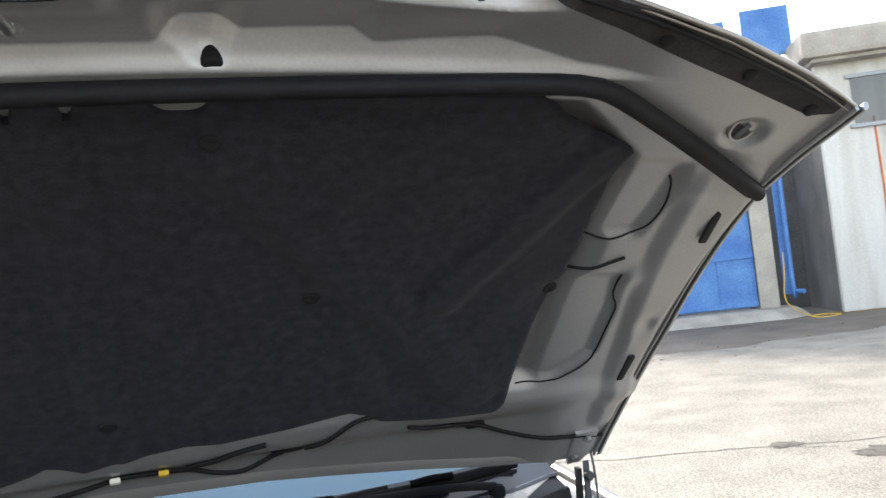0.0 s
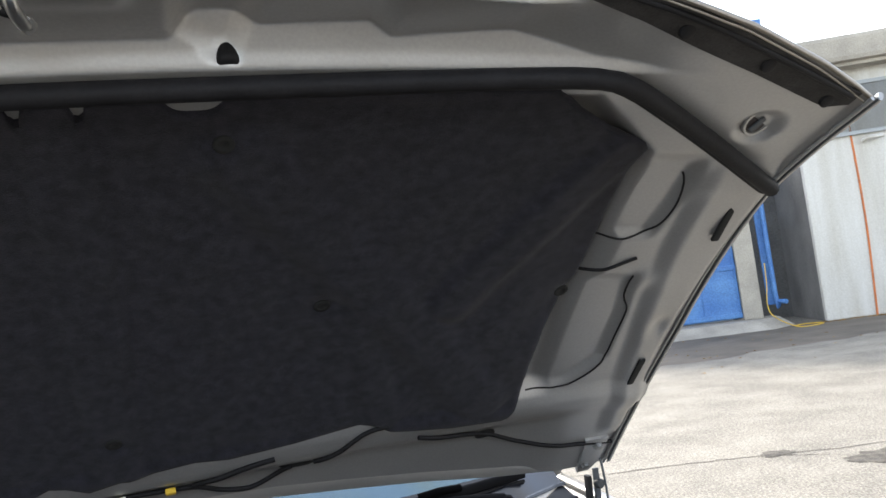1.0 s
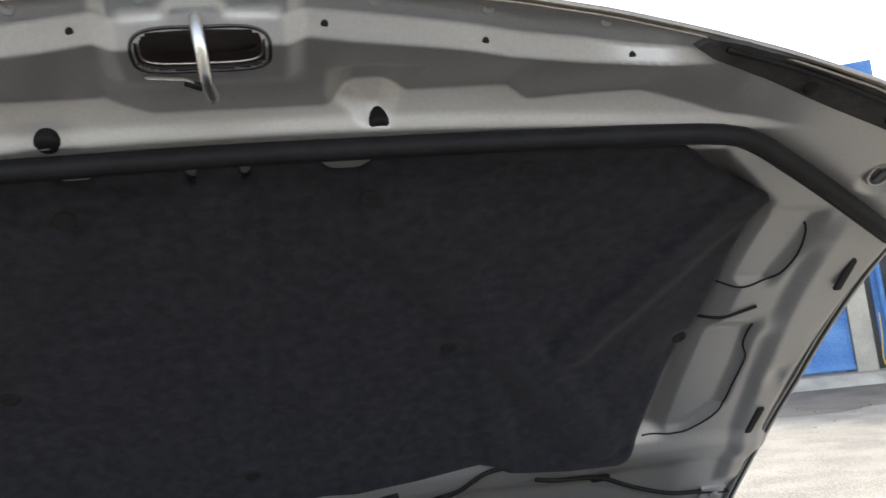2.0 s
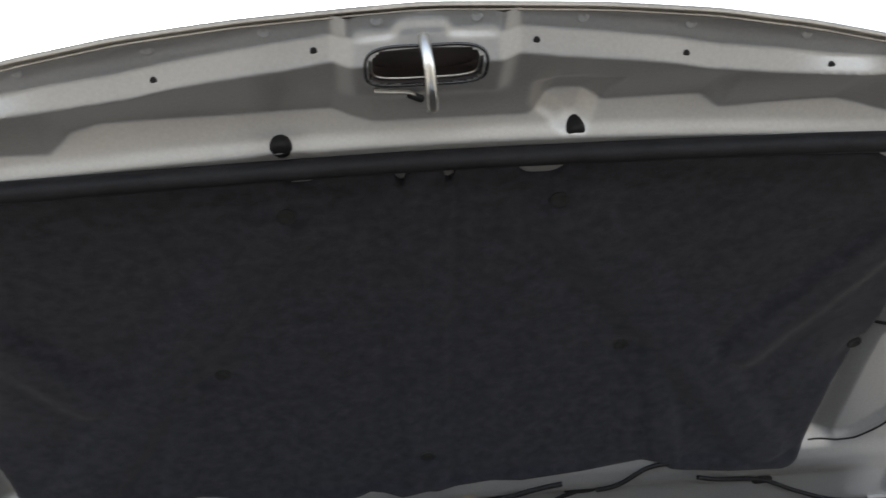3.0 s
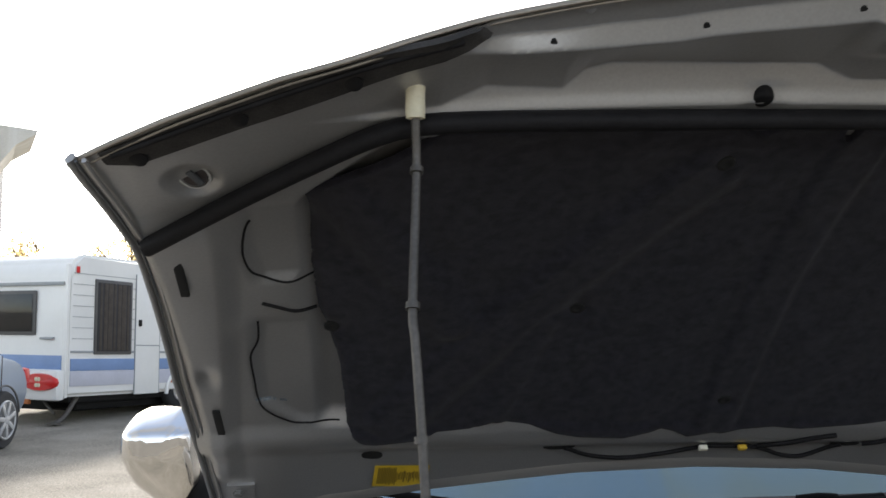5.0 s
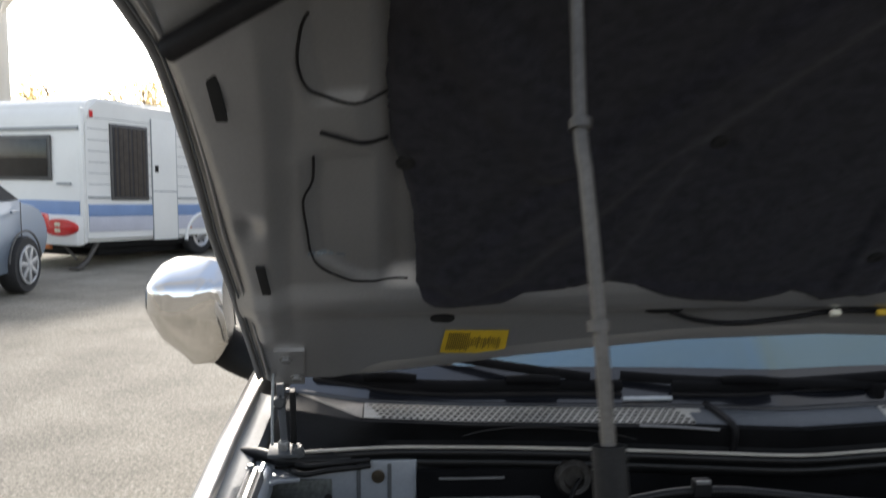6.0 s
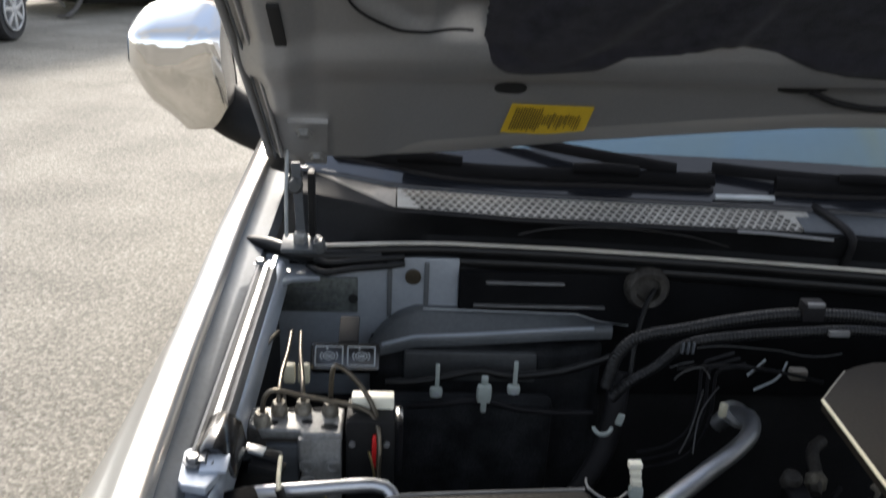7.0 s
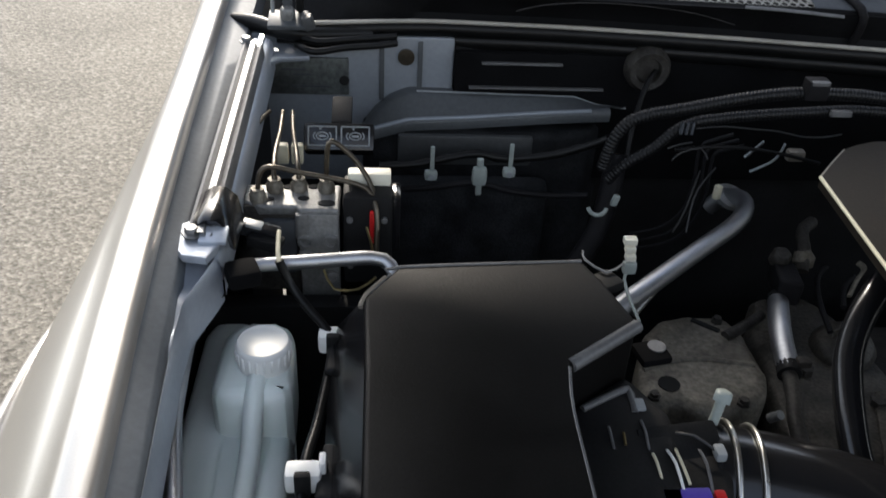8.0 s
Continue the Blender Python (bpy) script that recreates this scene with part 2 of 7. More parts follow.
def ground_material():
    """Worn pale asphalt: exposed aggregate, dust, dark stains."""
    m = bpy.data.materials.new("worn_asphalt")
    m.use_nodes = True
    n, l = m.node_tree.nodes, m.node_tree.links
    p = n["Principled BSDF"]
    geo = n.new("ShaderNodeNewGeometry")
    v1 = n.new("ShaderNodeTexVoronoi")
    v1.inputs["Scale"].default_value = 105.0
    v2 = n.new("ShaderNodeTexNoise")
    v2.inputs["Scale"].default_value, v2.inputs["Detail"].default_value = 1.6, 9
    v3 = n.new("ShaderNodeTexNoise")
    v3.inputs["Scale"].default_value, v3.inputs["Detail"].default_value = 55.0, 4
    for v in (v1, v2, v3):
        l.new(geo.outputs["Position"], v.inputs["Vector"])
    stone = n.new("ShaderNodeValToRGB")
    e = stone.color_ramp.elements
    e[0].color, e[1].color = (0.072, 0.064, 0.050, 1), (0.400, 0.368, 0.308, 1)
    e[0].position, e[1].position = 0.15, 0.9
    e2 = stone.color_ramp.elements.new(0.5)
    e2.color = (0.205, 0.192, 0.162, 1)
    l.new(v1.outputs["Color"], stone.inputs["Fac"])
    mix = n.new("ShaderNodeMix")
    mix.data_type = "RGBA"
    mix.inputs["Factor"].default_value = 0.52
    dust = n.new("ShaderNodeValToRGB")
    e = dust.color_ramp.elements
    e[0].color, e[1].color = (0.172, 0.157, 0.129, 1), (0.318, 0.292, 0.242, 1)
    e[0].position, e[1].position = 0.36, 0.66
    l.new(v2.outputs["Fac"], dust.inputs["Fac"])
    l.new(stone.outputs["Color"], mix.inputs["A"])
    l.new(dust.outputs["Color"], mix.inputs["B"])
    over = n.new("ShaderNodeMix")
    over.data_type, over.blend_type = "RGBA", "OVERLAY"
    over.inputs["Factor"].default_value = 0.95
    l.new(mix.outputs["Result"], over.inputs["A"])
    l.new(v3.outputs["Fac"], over.inputs["B"])
    l.new(over.outputs["Result"], p.inputs["Base Color"])
    p.inputs["Roughness"].default_value = 0.80
    p.inputs["Specular IOR Level"].default_value = 0.35
    b = n.new("ShaderNodeBump")
    b.inputs["Strength"].default_value, b.inputs["Distance"].default_value = 0.45, 0.005
    l.new(v1.outputs["Distance"], b.inputs["Height"])
    l.new(b.outputs["Normal"], p.inputs["Normal"])
    return m


leaf_shader = M_LEAF.node_tree.nodes["Principled BSDF"]
leaf_shader.inputs["Transmission Weight"].default_value = 0.55
M_GROUND = ground_material()


# ---- building blocks ----
def part(name, bm, mat, parent=None, label="", smooth=True, kind=""):
    """Links a bmesh, or a (vertices, faces) pair, as one mesh object under its thing."""
    me = bpy.data.meshes.new(name)
    if isinstance(bm, tuple):
        me.from_pydata([tuple(v) for v in bm[0]], [], [tuple(f) for f in bm[1]])
    else:
        bm.to_mesh(me)
        bm.free()
    me.materials.append(mat)
    if smooth:
        broad = 4e-4 if not isinstance(bm, tuple) else 1e9  # broad flats of blocks keep their own normal
        me.polygons.foreach_set("use_smooth", [q.area < broad for q in me.polygons])
        me.set_sharp_from_angle(angle=radians(50))
    ob = new(name, me)
    if parent is not None:
        ob.parent = parent
    if label:
        ob["label"] = label
    if kind:
        ob["kind"] = kind
    return ob


def thing(name, label, category, at=(0, 0, 0), group=""):
    ob = new(name)
    ob.empty_display_size = 0.2
    ob.location = at
    return tagged(ob, label, category, group)


def grid(points, close_u=False):
    """Vertices and quads of an (n, m, 3) array."""
    n, m = points.shape[:2]
    faces = []
    for i in range(n if close_u else n - 1):
        k = (i + 1) % n
        for j in range(m - 1):
            faces.append((i * m + j, k * m + j, k * m + j + 1, i * m + j + 1))
    return points.reshape(-1, 3).tolist(), faces


def smooth_path(pts, step=0.01):
    """A Catmull-Rom line through the points."""
    p = [Vector(q) for q in pts]
    if len(p) == 2:
        return p
    out = []
    for i in range(len(p) - 1):
        a, b, c, d = p[max(i - 1, 0)], p[i], p[i + 1], p[min(i + 2, len(p) - 1)]
        k = max(2, int((c - b).length / step))
        for j in range(k):
            t = j / k
            out.append(0.5 * ((2 * b) + (c - a) * t + (2 * a - 5 * b + 4 * c - d) * t * t + (3 * b - a - 3 * c + d) * t ** 3))
    return out + [p[-1]]


def tube(pts, r, sides=10, step=0.01, wave=0.0, pitch=0.006, flat=1.0):
    """A swept round bar; wave gives the rings of a corrugated sleeve."""
    line = smooth_path(pts, step)
    rows, up, run = [], None, 0.0
    for i, p in enumerate(line):
        d = (line[min(i + 1, len(line) - 1)] - line[max(i - 1, 0)]).normalized()
        if up is None:
            up = d.orthogonal().normalized()
        side = d.cross(up).normalized()
        up = side.cross(d).normalized()
        run += (p - line[i - 1]).length if i else 0
        rr = r * (1 + (wave if int(run / pitch * 2) % 2 else -wave))
        rows.append([p + rr * (math.cos(a) * up + flat * math.sin(a) * side) for a in [2 * math.pi * k / sides for k in range(sides)]])
    n = len(rows)
    verts = [tuple(v) for row in rows for v in row]
    faces = [(i * sides + k, i * sides + (k + 1) % sides, (i + 1) * sides + (k + 1) % sides, (i + 1) * sides + k) for i in range(n - 1) for k in range(sides)]
    faces += [tuple(range(sides - 1, -1, -1)), tuple((n - 1) * sides + k for k in range(sides))]
    return verts, faces


def box(c, s, bevel=0.003, rot=(0, 0, 0), segs=2, taper=1.0):
    """A bevelled block: centre, full sizes, turn in degrees; taper narrows the top."""
    bm = bmesh.new()
    bmesh.ops.create_cube(bm, size=1)
    for v in bm.verts:
        k = taper if v.co.z > 0 else 1.0
        v.co = Vector((v.co.x * s[0] * k, v.co.y * s[1] * k, v.co.z * s[2]))
    if bevel:
        bmesh.ops.bevel(bm, geom=bm.edges[:], offset=min(bevel, 0.49 * min(s)), segments=segs, profile=0.6, affect="EDGES")
    bmesh.ops.transform(bm, matrix=pose(*c, *rot), verts=bm.verts)
    return bm


def prism(outline, z0, z1, bevel=0.004, segs=2):
    """An upright prism on an outline in x and y, with rounded rims."""
    bm = bmesh.new()
    f = bm.faces.new([bm.verts.new((x, y, z0)) for x, y in outline])
    bm.normal_update()
    if f.normal.z > 0:
        f.normal_flip()
    g = bmesh.ops.extrude_face_region(bm, geom=[f])["geom"]
    for v in (e for e in g if isinstance(e, bmesh.types.BMVert)):
        v.co.z = z1
    bmesh.ops.recalc_face_normals(bm, faces=bm.faces)
    if bevel:
        bmesh.ops.bevel(bm, geom=[e for e in bm.edges], offset=bevel, segments=segs, profile=0.6, affect="EDGES")
    return bm


def lathe(profile, m=None, sides=28):
    """A turned body: (radius, height) pairs about z, placed by m."""
    verts, faces = [], []
    for r, z in profile:
        verts += [Vector((r * math.cos(2 * math.pi * k / sides), r * math.sin(2 * math.pi * k / sides), z)) for k in range(sides)]
    for i in range(len(profile) - 1):
        faces += [(i * sides + k, i * sides + (k + 1) % sides, (i + 1) * sides + (k + 1) % sides, (i + 1) * sides + k) for k in range(sides)]
    faces += [tuple(range(sides - 1, -1, -1)), tuple((len(profile) - 1) * sides + k for k in range(sides))]
    return [tuple((m or Matrix()) @ v) for v in verts], faces


def moved(data, m):
    return [tuple(m @ Vector(v)) for v in data[0]], data[1]


def joined(*pieces):
    verts, faces = [], []
    for v, f in pieces:
        k = len(verts)
        verts += list(v)
        faces += [tuple(i + k for i in q) for q in f]
    return verts, faces


def ss(a, b, x):
    t = np.clip((x - a) / np.where(np.abs(b - a) < 1e-9, 1e-9, b - a), 0, 1)
    return t * t * (3 - 2 * t)


# ---- ground ----
ground_bm = bmesh.new()
bmesh.ops.create_grid(ground_bm, x_segments=40, y_segments=40, size=1500)
ground = part("ground", ground_bm, M_GROUND, None, "worn pale grey asphalt yard with exposed gravel", kind="structure")
ground["category"] = "ground"
# Added wall out of view, keeping low sky light off the hood's underside.
M_BACK = material("unseen_blocker_wall", (0.11, 0.108, 0.104), 0.9, 0, 0.2, 1.0, 20, 0.3, dist=0.005)
back = part("blocker_wall_south", box((0, -4.4, 1.1), (40, 0.3, 2.2), 0.02), M_BACK, None, "added dark wall out of view that cuts low front light", smooth=False, kind="structure")
back["category"] = "wall"

# ---- the car: open hood ----
car = thing("car", "champagne silver pickup truck with its hood propped open", "car")
HOOD = Matrix(((1, 0, 0, 0), (0, -math.cos(radians(38)), -math.sin(radians(38)), 1.347), (0, math.sin(radians(38)), -math.cos(radians(38)), 1.19), (0, 0, 0, 1)))


def crown(x, v):
    """The hood's gentle double curve: depth below the hinge plane at x across and v along."""
    return -0.009 - 0.181 * v + 0.036 * v ** 2 + (0.182 * v - 0.003) * x ** 2 + 0.207 * v ** 3


def nose(ax):
    """How far the front rim is turned under, fading towards the corners."""
    return 1 - ss(0.40, 0.56, ax)


def front_edge(ax):
    return -0.0145 * nose(ax) + np.interp(ax, [0, 0.155, 0.25, 0.34, 0.43, 0.50, 0.60, 0.70, 0.755, 0.80], [0.970, 0.962, 0.953, 0.938, 0.918, 0.900, 0.868, 0.826, 0.798, 0.772])


def rear_edge(ax):
    return np.interp(ax, [0, 0.20, 0.31, 0.44, 0.57, 0.68, 0.73, 0.80], [0.048, 0.038, 0.022, 0.0, -0.030, -0.050, -0.052, -0.050])


def ramp(a, b, x):
    """A nearly straight slope with slightly eased ends."""
    t = np.clip((x - a) / np.maximum(b - a, 1e-6), 0, 1)
    return 0.94 * t + 0.06 * t * t * (3 - 2 * t)


def valley_line(x):
    """Where the front ledge meets the valley: pressed steps that differ from side to side."""
    right = np.interp(x, [0, 0.100, 0.124, 0.150, 0.174, 0.267, 0.286, 0.334, 0.396, 0.415, 0.481, 0.56], [0.809, 0.809, 0.828, 0.829, 0.821, 0.825, 0.811, 0.816, 0.821, 0.817, 0.800, 0.792])
    left = np.interp(-x, [0, 0.048, 0.072, 0.085, 0.193, 0.296, 0.322, 0.342, 0.417, 0.432, 0.46, 0.56], [0.809, 0.809, 0.818, 0.825, 0.826, 0.829, 0.823, 0.805, 0.812, 0.806, 0.795, 0.792])
    return np.where(x > 0, right, left)


def panel_height(x, v):
    """Relief of the pressed inner panel over the crown."""
    ax = np.abs(x)
    w = crown(x, v)
    vt = 0.786 + 0.90 * (valley_line(x) - 0.786)
    depth = 0.75 * (vt - 0.786)
    low = np.interp(ax, [0, 0.08, 0.12, 0.19, 0.22, 0.25, 0.32, 0.38, 0.45], [0.899, 0.897, 0.890, 0.882, 0.878, 0.871, 0.865, 0.863, 0.861])
    ridge = np.interp(ax, [0, 0.08, 0.17, 0.21, 0.26, 0.32, 0.36, 0.45], [0.926, 0.920, 0.907, 0.901, 0.891, 0.885, 0.879, 0.875])
    mid = 1 - ss(0.385, 0.47, ax)
    front_fade = 1 - ss(0.50, 0.60, ax)
    w = w + 0.004 * ss(0.715, 0.755, v) * (1 - ss(0.785, 0.80, v)) * (1 - ss(0.47, 0.56, ax))
    w = w - depth * ramp(0.786, vt, v) * front_fade
    # sharp-sided seat of one bump stop, shallow oval seat of the other
    seat = np.minimum(np.minimum((x - 0.099) * 0.66 + (v - 0.818) * 0.75, (0.170 - x) * 0.93 + (v - 0.822) * 0.37), np.minimum(np.minimum(0.858 - v, x - 0.097), (v - 0.788) * 0.9))
    w = w - 0.009 * np.clip(seat / 0.015, 0, 1)
    w = w - 0.003 * np.exp(-(((x + 0.137) / 0.024) ** 4 + ((v - 0.785) / 0.016) ** 4))
    w = w + mid * ((depth - 0.005) * ramp(vt + 0.002, low, v) - 0.017 * ramp(low + 0.002, ridge, v) - 0.006 * ss(ridge - 0.004, ridge + 0.022, v))
    # latch box with a pressed brow over the striker
    w = w + 0.012 * (1 - ss(0.060, 0.082, ax)) * ss(0.838, 0.862, v)
    brow = 0.923 + 0.010 * (1 - ss(0.016, 0.026, np.abs(x + 0.004)))
    w = w - 0.0045 * (1 - ss(0.055, 0.066, ax)) * ss(brow - 0.006, brow + 0.005, v)
    soft = 0.012
    rec_a = ss(0.50, 0.51, ax) * (1 - ss(0.668 - soft - 0.10 * np.clip(0.575 - v, 0, 1), 0.668 + soft - 0.10 * np.clip(0.575 - v, 0, 1), ax)) * ss(0.508 - soft, 0.508 + soft, v) * (1 - ss(0.635, 0.668, v))
    cut = 0.9 * np.clip(0.245 - v, 0, 1) + 0.15 * np.clip(v - 0.34, 0, 1)
    rec_b = ss(0.50, 0.51, ax) * (1 - ss(0.684 - cut - soft, 0.684 - cut + soft, ax)) * ss(0.188 - soft, 0.188 + soft, v) * (1 - ss(0.405, 0.440, v))
    far = ss(0.36, 0.44, ax)
    under_felt = (1 - ss(0.585, 0.63, ax)) * ss(0.17, 0.20, v) * (1 - ss(0.69 + 0.038 * far, 0.72 + 0.038 * far, v + 0.9 * np.clip(ax - 0.50, 0, 1)))
    w = w - 0.021 * np.maximum(np.maximum(rec_a, rec_b) * 0.40, under_felt)
    roll = np.interp(v, [0.0, 0.15, 0.28, 0.38, 0.48, 0.60], [0.742, 0.733, 0.722, 0.711, 0.699, 0.690])
    w = w + 0.009 * ss(roll - 0.016, roll + 0.014, ax) * (1 - ss(0.762, 0.785, ax)) * ss(0.02, 0.07, v) * (1 - ss(0.60, 0.66, v))
    w = w + 0.010 * ss(0.095, 0.145, v) * (1 - ss(0.150, 0.188, v)) * ss(0.33, 0.40, ax)
    w = w + 0.008 * ss(0.095, 0.135, v) * (1 - ss(0.150, 0.188, v)) * (1 - ss(0.33, 0.40, ax))
    w = w - 0.009 * (1 - ss(0.085, 0.12, v)) * (1 - ss(0.60, 0.68, ax))
    d = np.hypot(ax - 0.699, v - 0.711)
    w = w - 0.008 * (1 - ss(0.012, 0.032, d))
    # pressed dents along the flange and its small joggle
    for wx, wv, k in ((0.690, 0.42, 0.004), (0.682, 0.60, 0.003), (0.748, 0.315, -0.006)):
        w = w + k * np.exp(-(((ax - wx) / 0.014) ** 2 + ((v - wv) / 0.022) ** 2))
    return w


def on_hood(x, v, lift=0.0):
    """World place of a point on the inner panel."""
    return HOOD @ Vector((x, v, float(panel_height(np.array(float(x)), np.array(float(v)))) + lift))


def to_hood(arr):
    m = np.array(HOOD)
    return arr @ m[:3, :3].T + m[:3, 3]


def hood_sheet(nx, nv, grow, height, hole=None):
    s = np.linspace(-1, 1, nx)[:, None]
    r = np.linspace(0, 1, nv)[None, :]
    x = s * (0.782 + grow) + 0 * r
    ax = np.abs(x)
    v = (rear_edge(ax) - grow * 0.4) * (1 - r) + (front_edge(ax) - 0.012 + grow * 0.3) * r
    ex = np.interp(v, [0, 0.3, 0.6, 0.75], [0.0, 0.006, -0.008, 0.006])
    x = x + s ** 5 * ex
    verts, faces = grid(to_hood(np.stack([x, v, height(x, v, np.abs(s) + 0 * r, r + 0 * s)], -1)))
    if hole:
        inside = hole(x, v).reshape(-1)
        faces = [f for f in faces if not inside[list(f)].all()]
    return verts, faces


def latch_hole(x, v):
    """The oblong latch opening near the nose."""
    return (np.abs(x + 0.001) / 0.050) ** 4 + (np.abs(v - 0.893) / 0.0215) ** 4 < 1


hood = part("hood", hood_sheet(520, 420, 0.0, lambda x, v, s, r: panel_height(x, v), latch_hole), M_INNER, car, "open hood seen from beneath, pressed grey-beige inner panel")
part("hood_skin", hood_sheet(120, 80, 0.004, lambda x, v, s, r: crown(x, v) - 0.0025 - 0.042 * ss(0, 0.07, np.minimum(1 - s, np.minimum(r, 1 - r))) - 0.0285 * nose(np.abs(x)) * ss(0.93, 1.0, r)), M_PAINT, hood, "champagne painted outer skin")
edge = [(0.785 + float(np.interp(v, [0, 0.3, 0.6, 0.75], [0.0, 0.006, -0.008, 0.006])), v) for v in np.linspace(-0.05, 0.775, 26)]
front = [(x, float(front_edge(abs(x))) - 0.005) for x in np.linspace(0.785, -0.785, 60)]
for sgn in (1, -1):
    part("hem", tube([HOOD @ Vector((sgn * x, v, crown(x, v) + 0.001)) for x, v in edge], 0.006, 8, 0.03, flat=0.6), M_INNER, hood)
for sgn in (1, -1):
    part("flange_fold", tube([HOOD @ Vector((sgn * (x - 0.013), v, crown(x, v) + 0.004)) for x, v in edge], 0.0024, 8, 0.03), M_INNER, hood)
    part("flange_seal", tube([HOOD @ Vector((sgn * (x - 0.006), v, crown(x, v) + 0.005)) for x, v in edge], 0.0014, 6, 0.03), M_GASKET, hood, "grey sealer line along the hem")
part("hem", tube([HOOD @ Vector((x, v - 0.006, crown(x, v - 0.006) - 0.0010 - 0.0285 * float(nose(abs(x))))) for x, v in front], 0.0036, 8, 0.02, flat=0.8), M_COWLEND, hood, "thin tan folded front hem")
part("front_lip", tube([HOOD @ Vector((x * 0.99, v - 0.010, crown(x, v - 0.010) + 0.0025 - 0.0285 * float(nose(abs(x))))) for x, v in front], 0.0012, 6, 0.03), M_COWLEND, hood, "thin folded front rim")


# felt liner
def felt_side(v):
    return np.interp(v, [0.11, 0.128, 0.158, 0.226, 0.303, 0.36, 0.413, 0.506, 0.616, 0.655, 0.673, 0.695, 0.725, 0.757], [0.530, 0.556, 0.566, 0.567, 0.572, 0.585, 0.596, 0.598, 0.594, 0.597, 0.584, 0.535, 0.492, 0.455])


def felt_low(x):
    right = np.interp(x, [0, 0.012, 0.042, 0.094, 0.139, 0.23, 0.318, 0.345, 0.365, 0.46, 0.555, 0.60], [0.143, 0.141, 0.150, 0.155, 0.150, 0.158, 0.170, 0.164, 0.150, 0.136, 0.132, 0.132])
    left = np.interp(-x, [0, 0.039, 0.065, 0.085, 0.10, 0.141, 0.21, 0.245, 0.29, 0.349, 0.38, 0.432, 0.457, 0.522, 0.56, 0.60], [0.143, 0.134, 0.149, 0.154, 0.146, 0.132, 0.137, 0.146, 0.166, 0.176, 0.163, 0.159, 0.141, 0.132, 0.138, 0.150])
    return np.where(x > 0, right, left)


def felt_high(x):
    ax = np.abs(x)
    dip = 0.030 * np.exp(-((ax - 0.024) / 0.007) ** 4) + 0.030 * np.exp(-((x - 0.118) / 0.028) ** 4) + 0.021 * np.exp(-((x + 0.122) / 0.022) ** 4)
    return 0.765 - dip


def segment_band(x, v, a, b, half, soft):
    """A raised band along a line from a to b."""
    a, b = np.array(a), np.array(b)
    d = (b - a) / np.hypot(*(b - a))
    t = np.clip((x - a[0]) * d[0] + (v - a[1]) * d[1], 0, np.hypot(*(b - a)))
    return 1 - ss(half - soft, half + soft, np.hypot(x - a[0] - t * d[0], v - a[1] - t * d[1]))


FELT_CLIPS = ((0.143, 0.694), (0.256, 0.418), (0.0, 0.219), (0.58, 0.392), (0.535, 0.138))


def felt_height(x, v):
    ax = np.abs(x)
    w = crown(x, v) + 0.004
    bands = np.maximum(segment_band(ax, v, (0.155, 0.67), (0.50, 0.18), 0.036, 0.016), segment_band(ax, v, (0.42, 0.40), (0.57, 0.67), 0.030, 0.015))
    bands = np.maximum(bands, segment_band(ax, v, (0.30, 0.40), (0.36, 0.15), 0.020, 0.010) * 0.6)
    bands = np.maximum(bands, (1 - ss(0.022, 0.036, ax)) * 0.6)
    w = w + 0.0075 * bands - 0.013 * ss(0.50, 0.60, ax) * ss(0.28, 0.38, v)
    for cx_, cv_ in FELT_CLIPS:
        w = w - 0.005 * np.exp(-((ax - cx_) ** 2 + (v - cv_) ** 2) / 0.016 ** 2)
    w = w + 0.0012 * np.sin(23 * x + 9 * v) * np.sin(17 * v - 6 * x) + 0.0008 * np.sin(61 * x) * np.cos(47 * v)
    return w


fr = np.linspace(0, 1, 130)[None, :]
fs = np.linspace(-1, 1, 240)[:, None]
vv = 0.116 + 0.645 * fr
fx = fs * felt_side(vv)
fv = felt_low(fx) * (1 - fr) + felt_high(fx) * fr
rim = np.minimum(np.minimum(1 - np.abs(fs), fr * 1.2), (1 - fr) * 1.2)
fw = felt_height(fx, fv) + 0.002 - 0.008 * (1 - ss(0, 0.012, rim))
fw = np.maximum(fw, panel_height(fx, fv) + 0.0030 - 0.004 * (1 - ss(0, 0.012, rim)))
fe = np.random.default_rng(4).normal(0, 0.0005, fx.shape) * (np.abs(fs) > 0.995)
part("felt_liner", grid(to_hood(np.stack([fx + fe, fv, fw], -1))), M_FELT, hood, "charcoal felt insulation pad with embossed ribs")


def on_felt(x, v, lift):
    return HOOD @ Vector((x, v, float(felt_height(np.array(float(x)), np.array(float(v)))) + lift))


HROT = HOOD.to_3x3().to_4x4()


def hood_pose(x, v, lift=0.0, felt=False, turn=0.0):
    """A frame on the panel: x across, y along, z out of the panel towards the engine."""
    p = on_felt(x, v, lift) if felt else on_hood(x, v, lift)
    return Matrix.Translation(p) @ HROT @ pose(0, 0, 0, 0, 0, turn)


for cx, cv in ((0.143, 0.694), (-0.143, 0.694), (0.256, 0.418), (-0.256, 0.418), (0, 0.219), (0.58, 0.392), (-0.58, 0.392), (0.535, 0.138), (-0.535, 0.138)):
    part("felt_clip", lathe([(0.0105, 0.0), (0.0100, 0.0020), (0.008, 0.0028), (0.005, 0.0028), (0.004, 0.0020), (0.0005, 0.0020)], hood_pose(cx, cv, 0.0028, True), 20), M_DARKHOLE, hood)

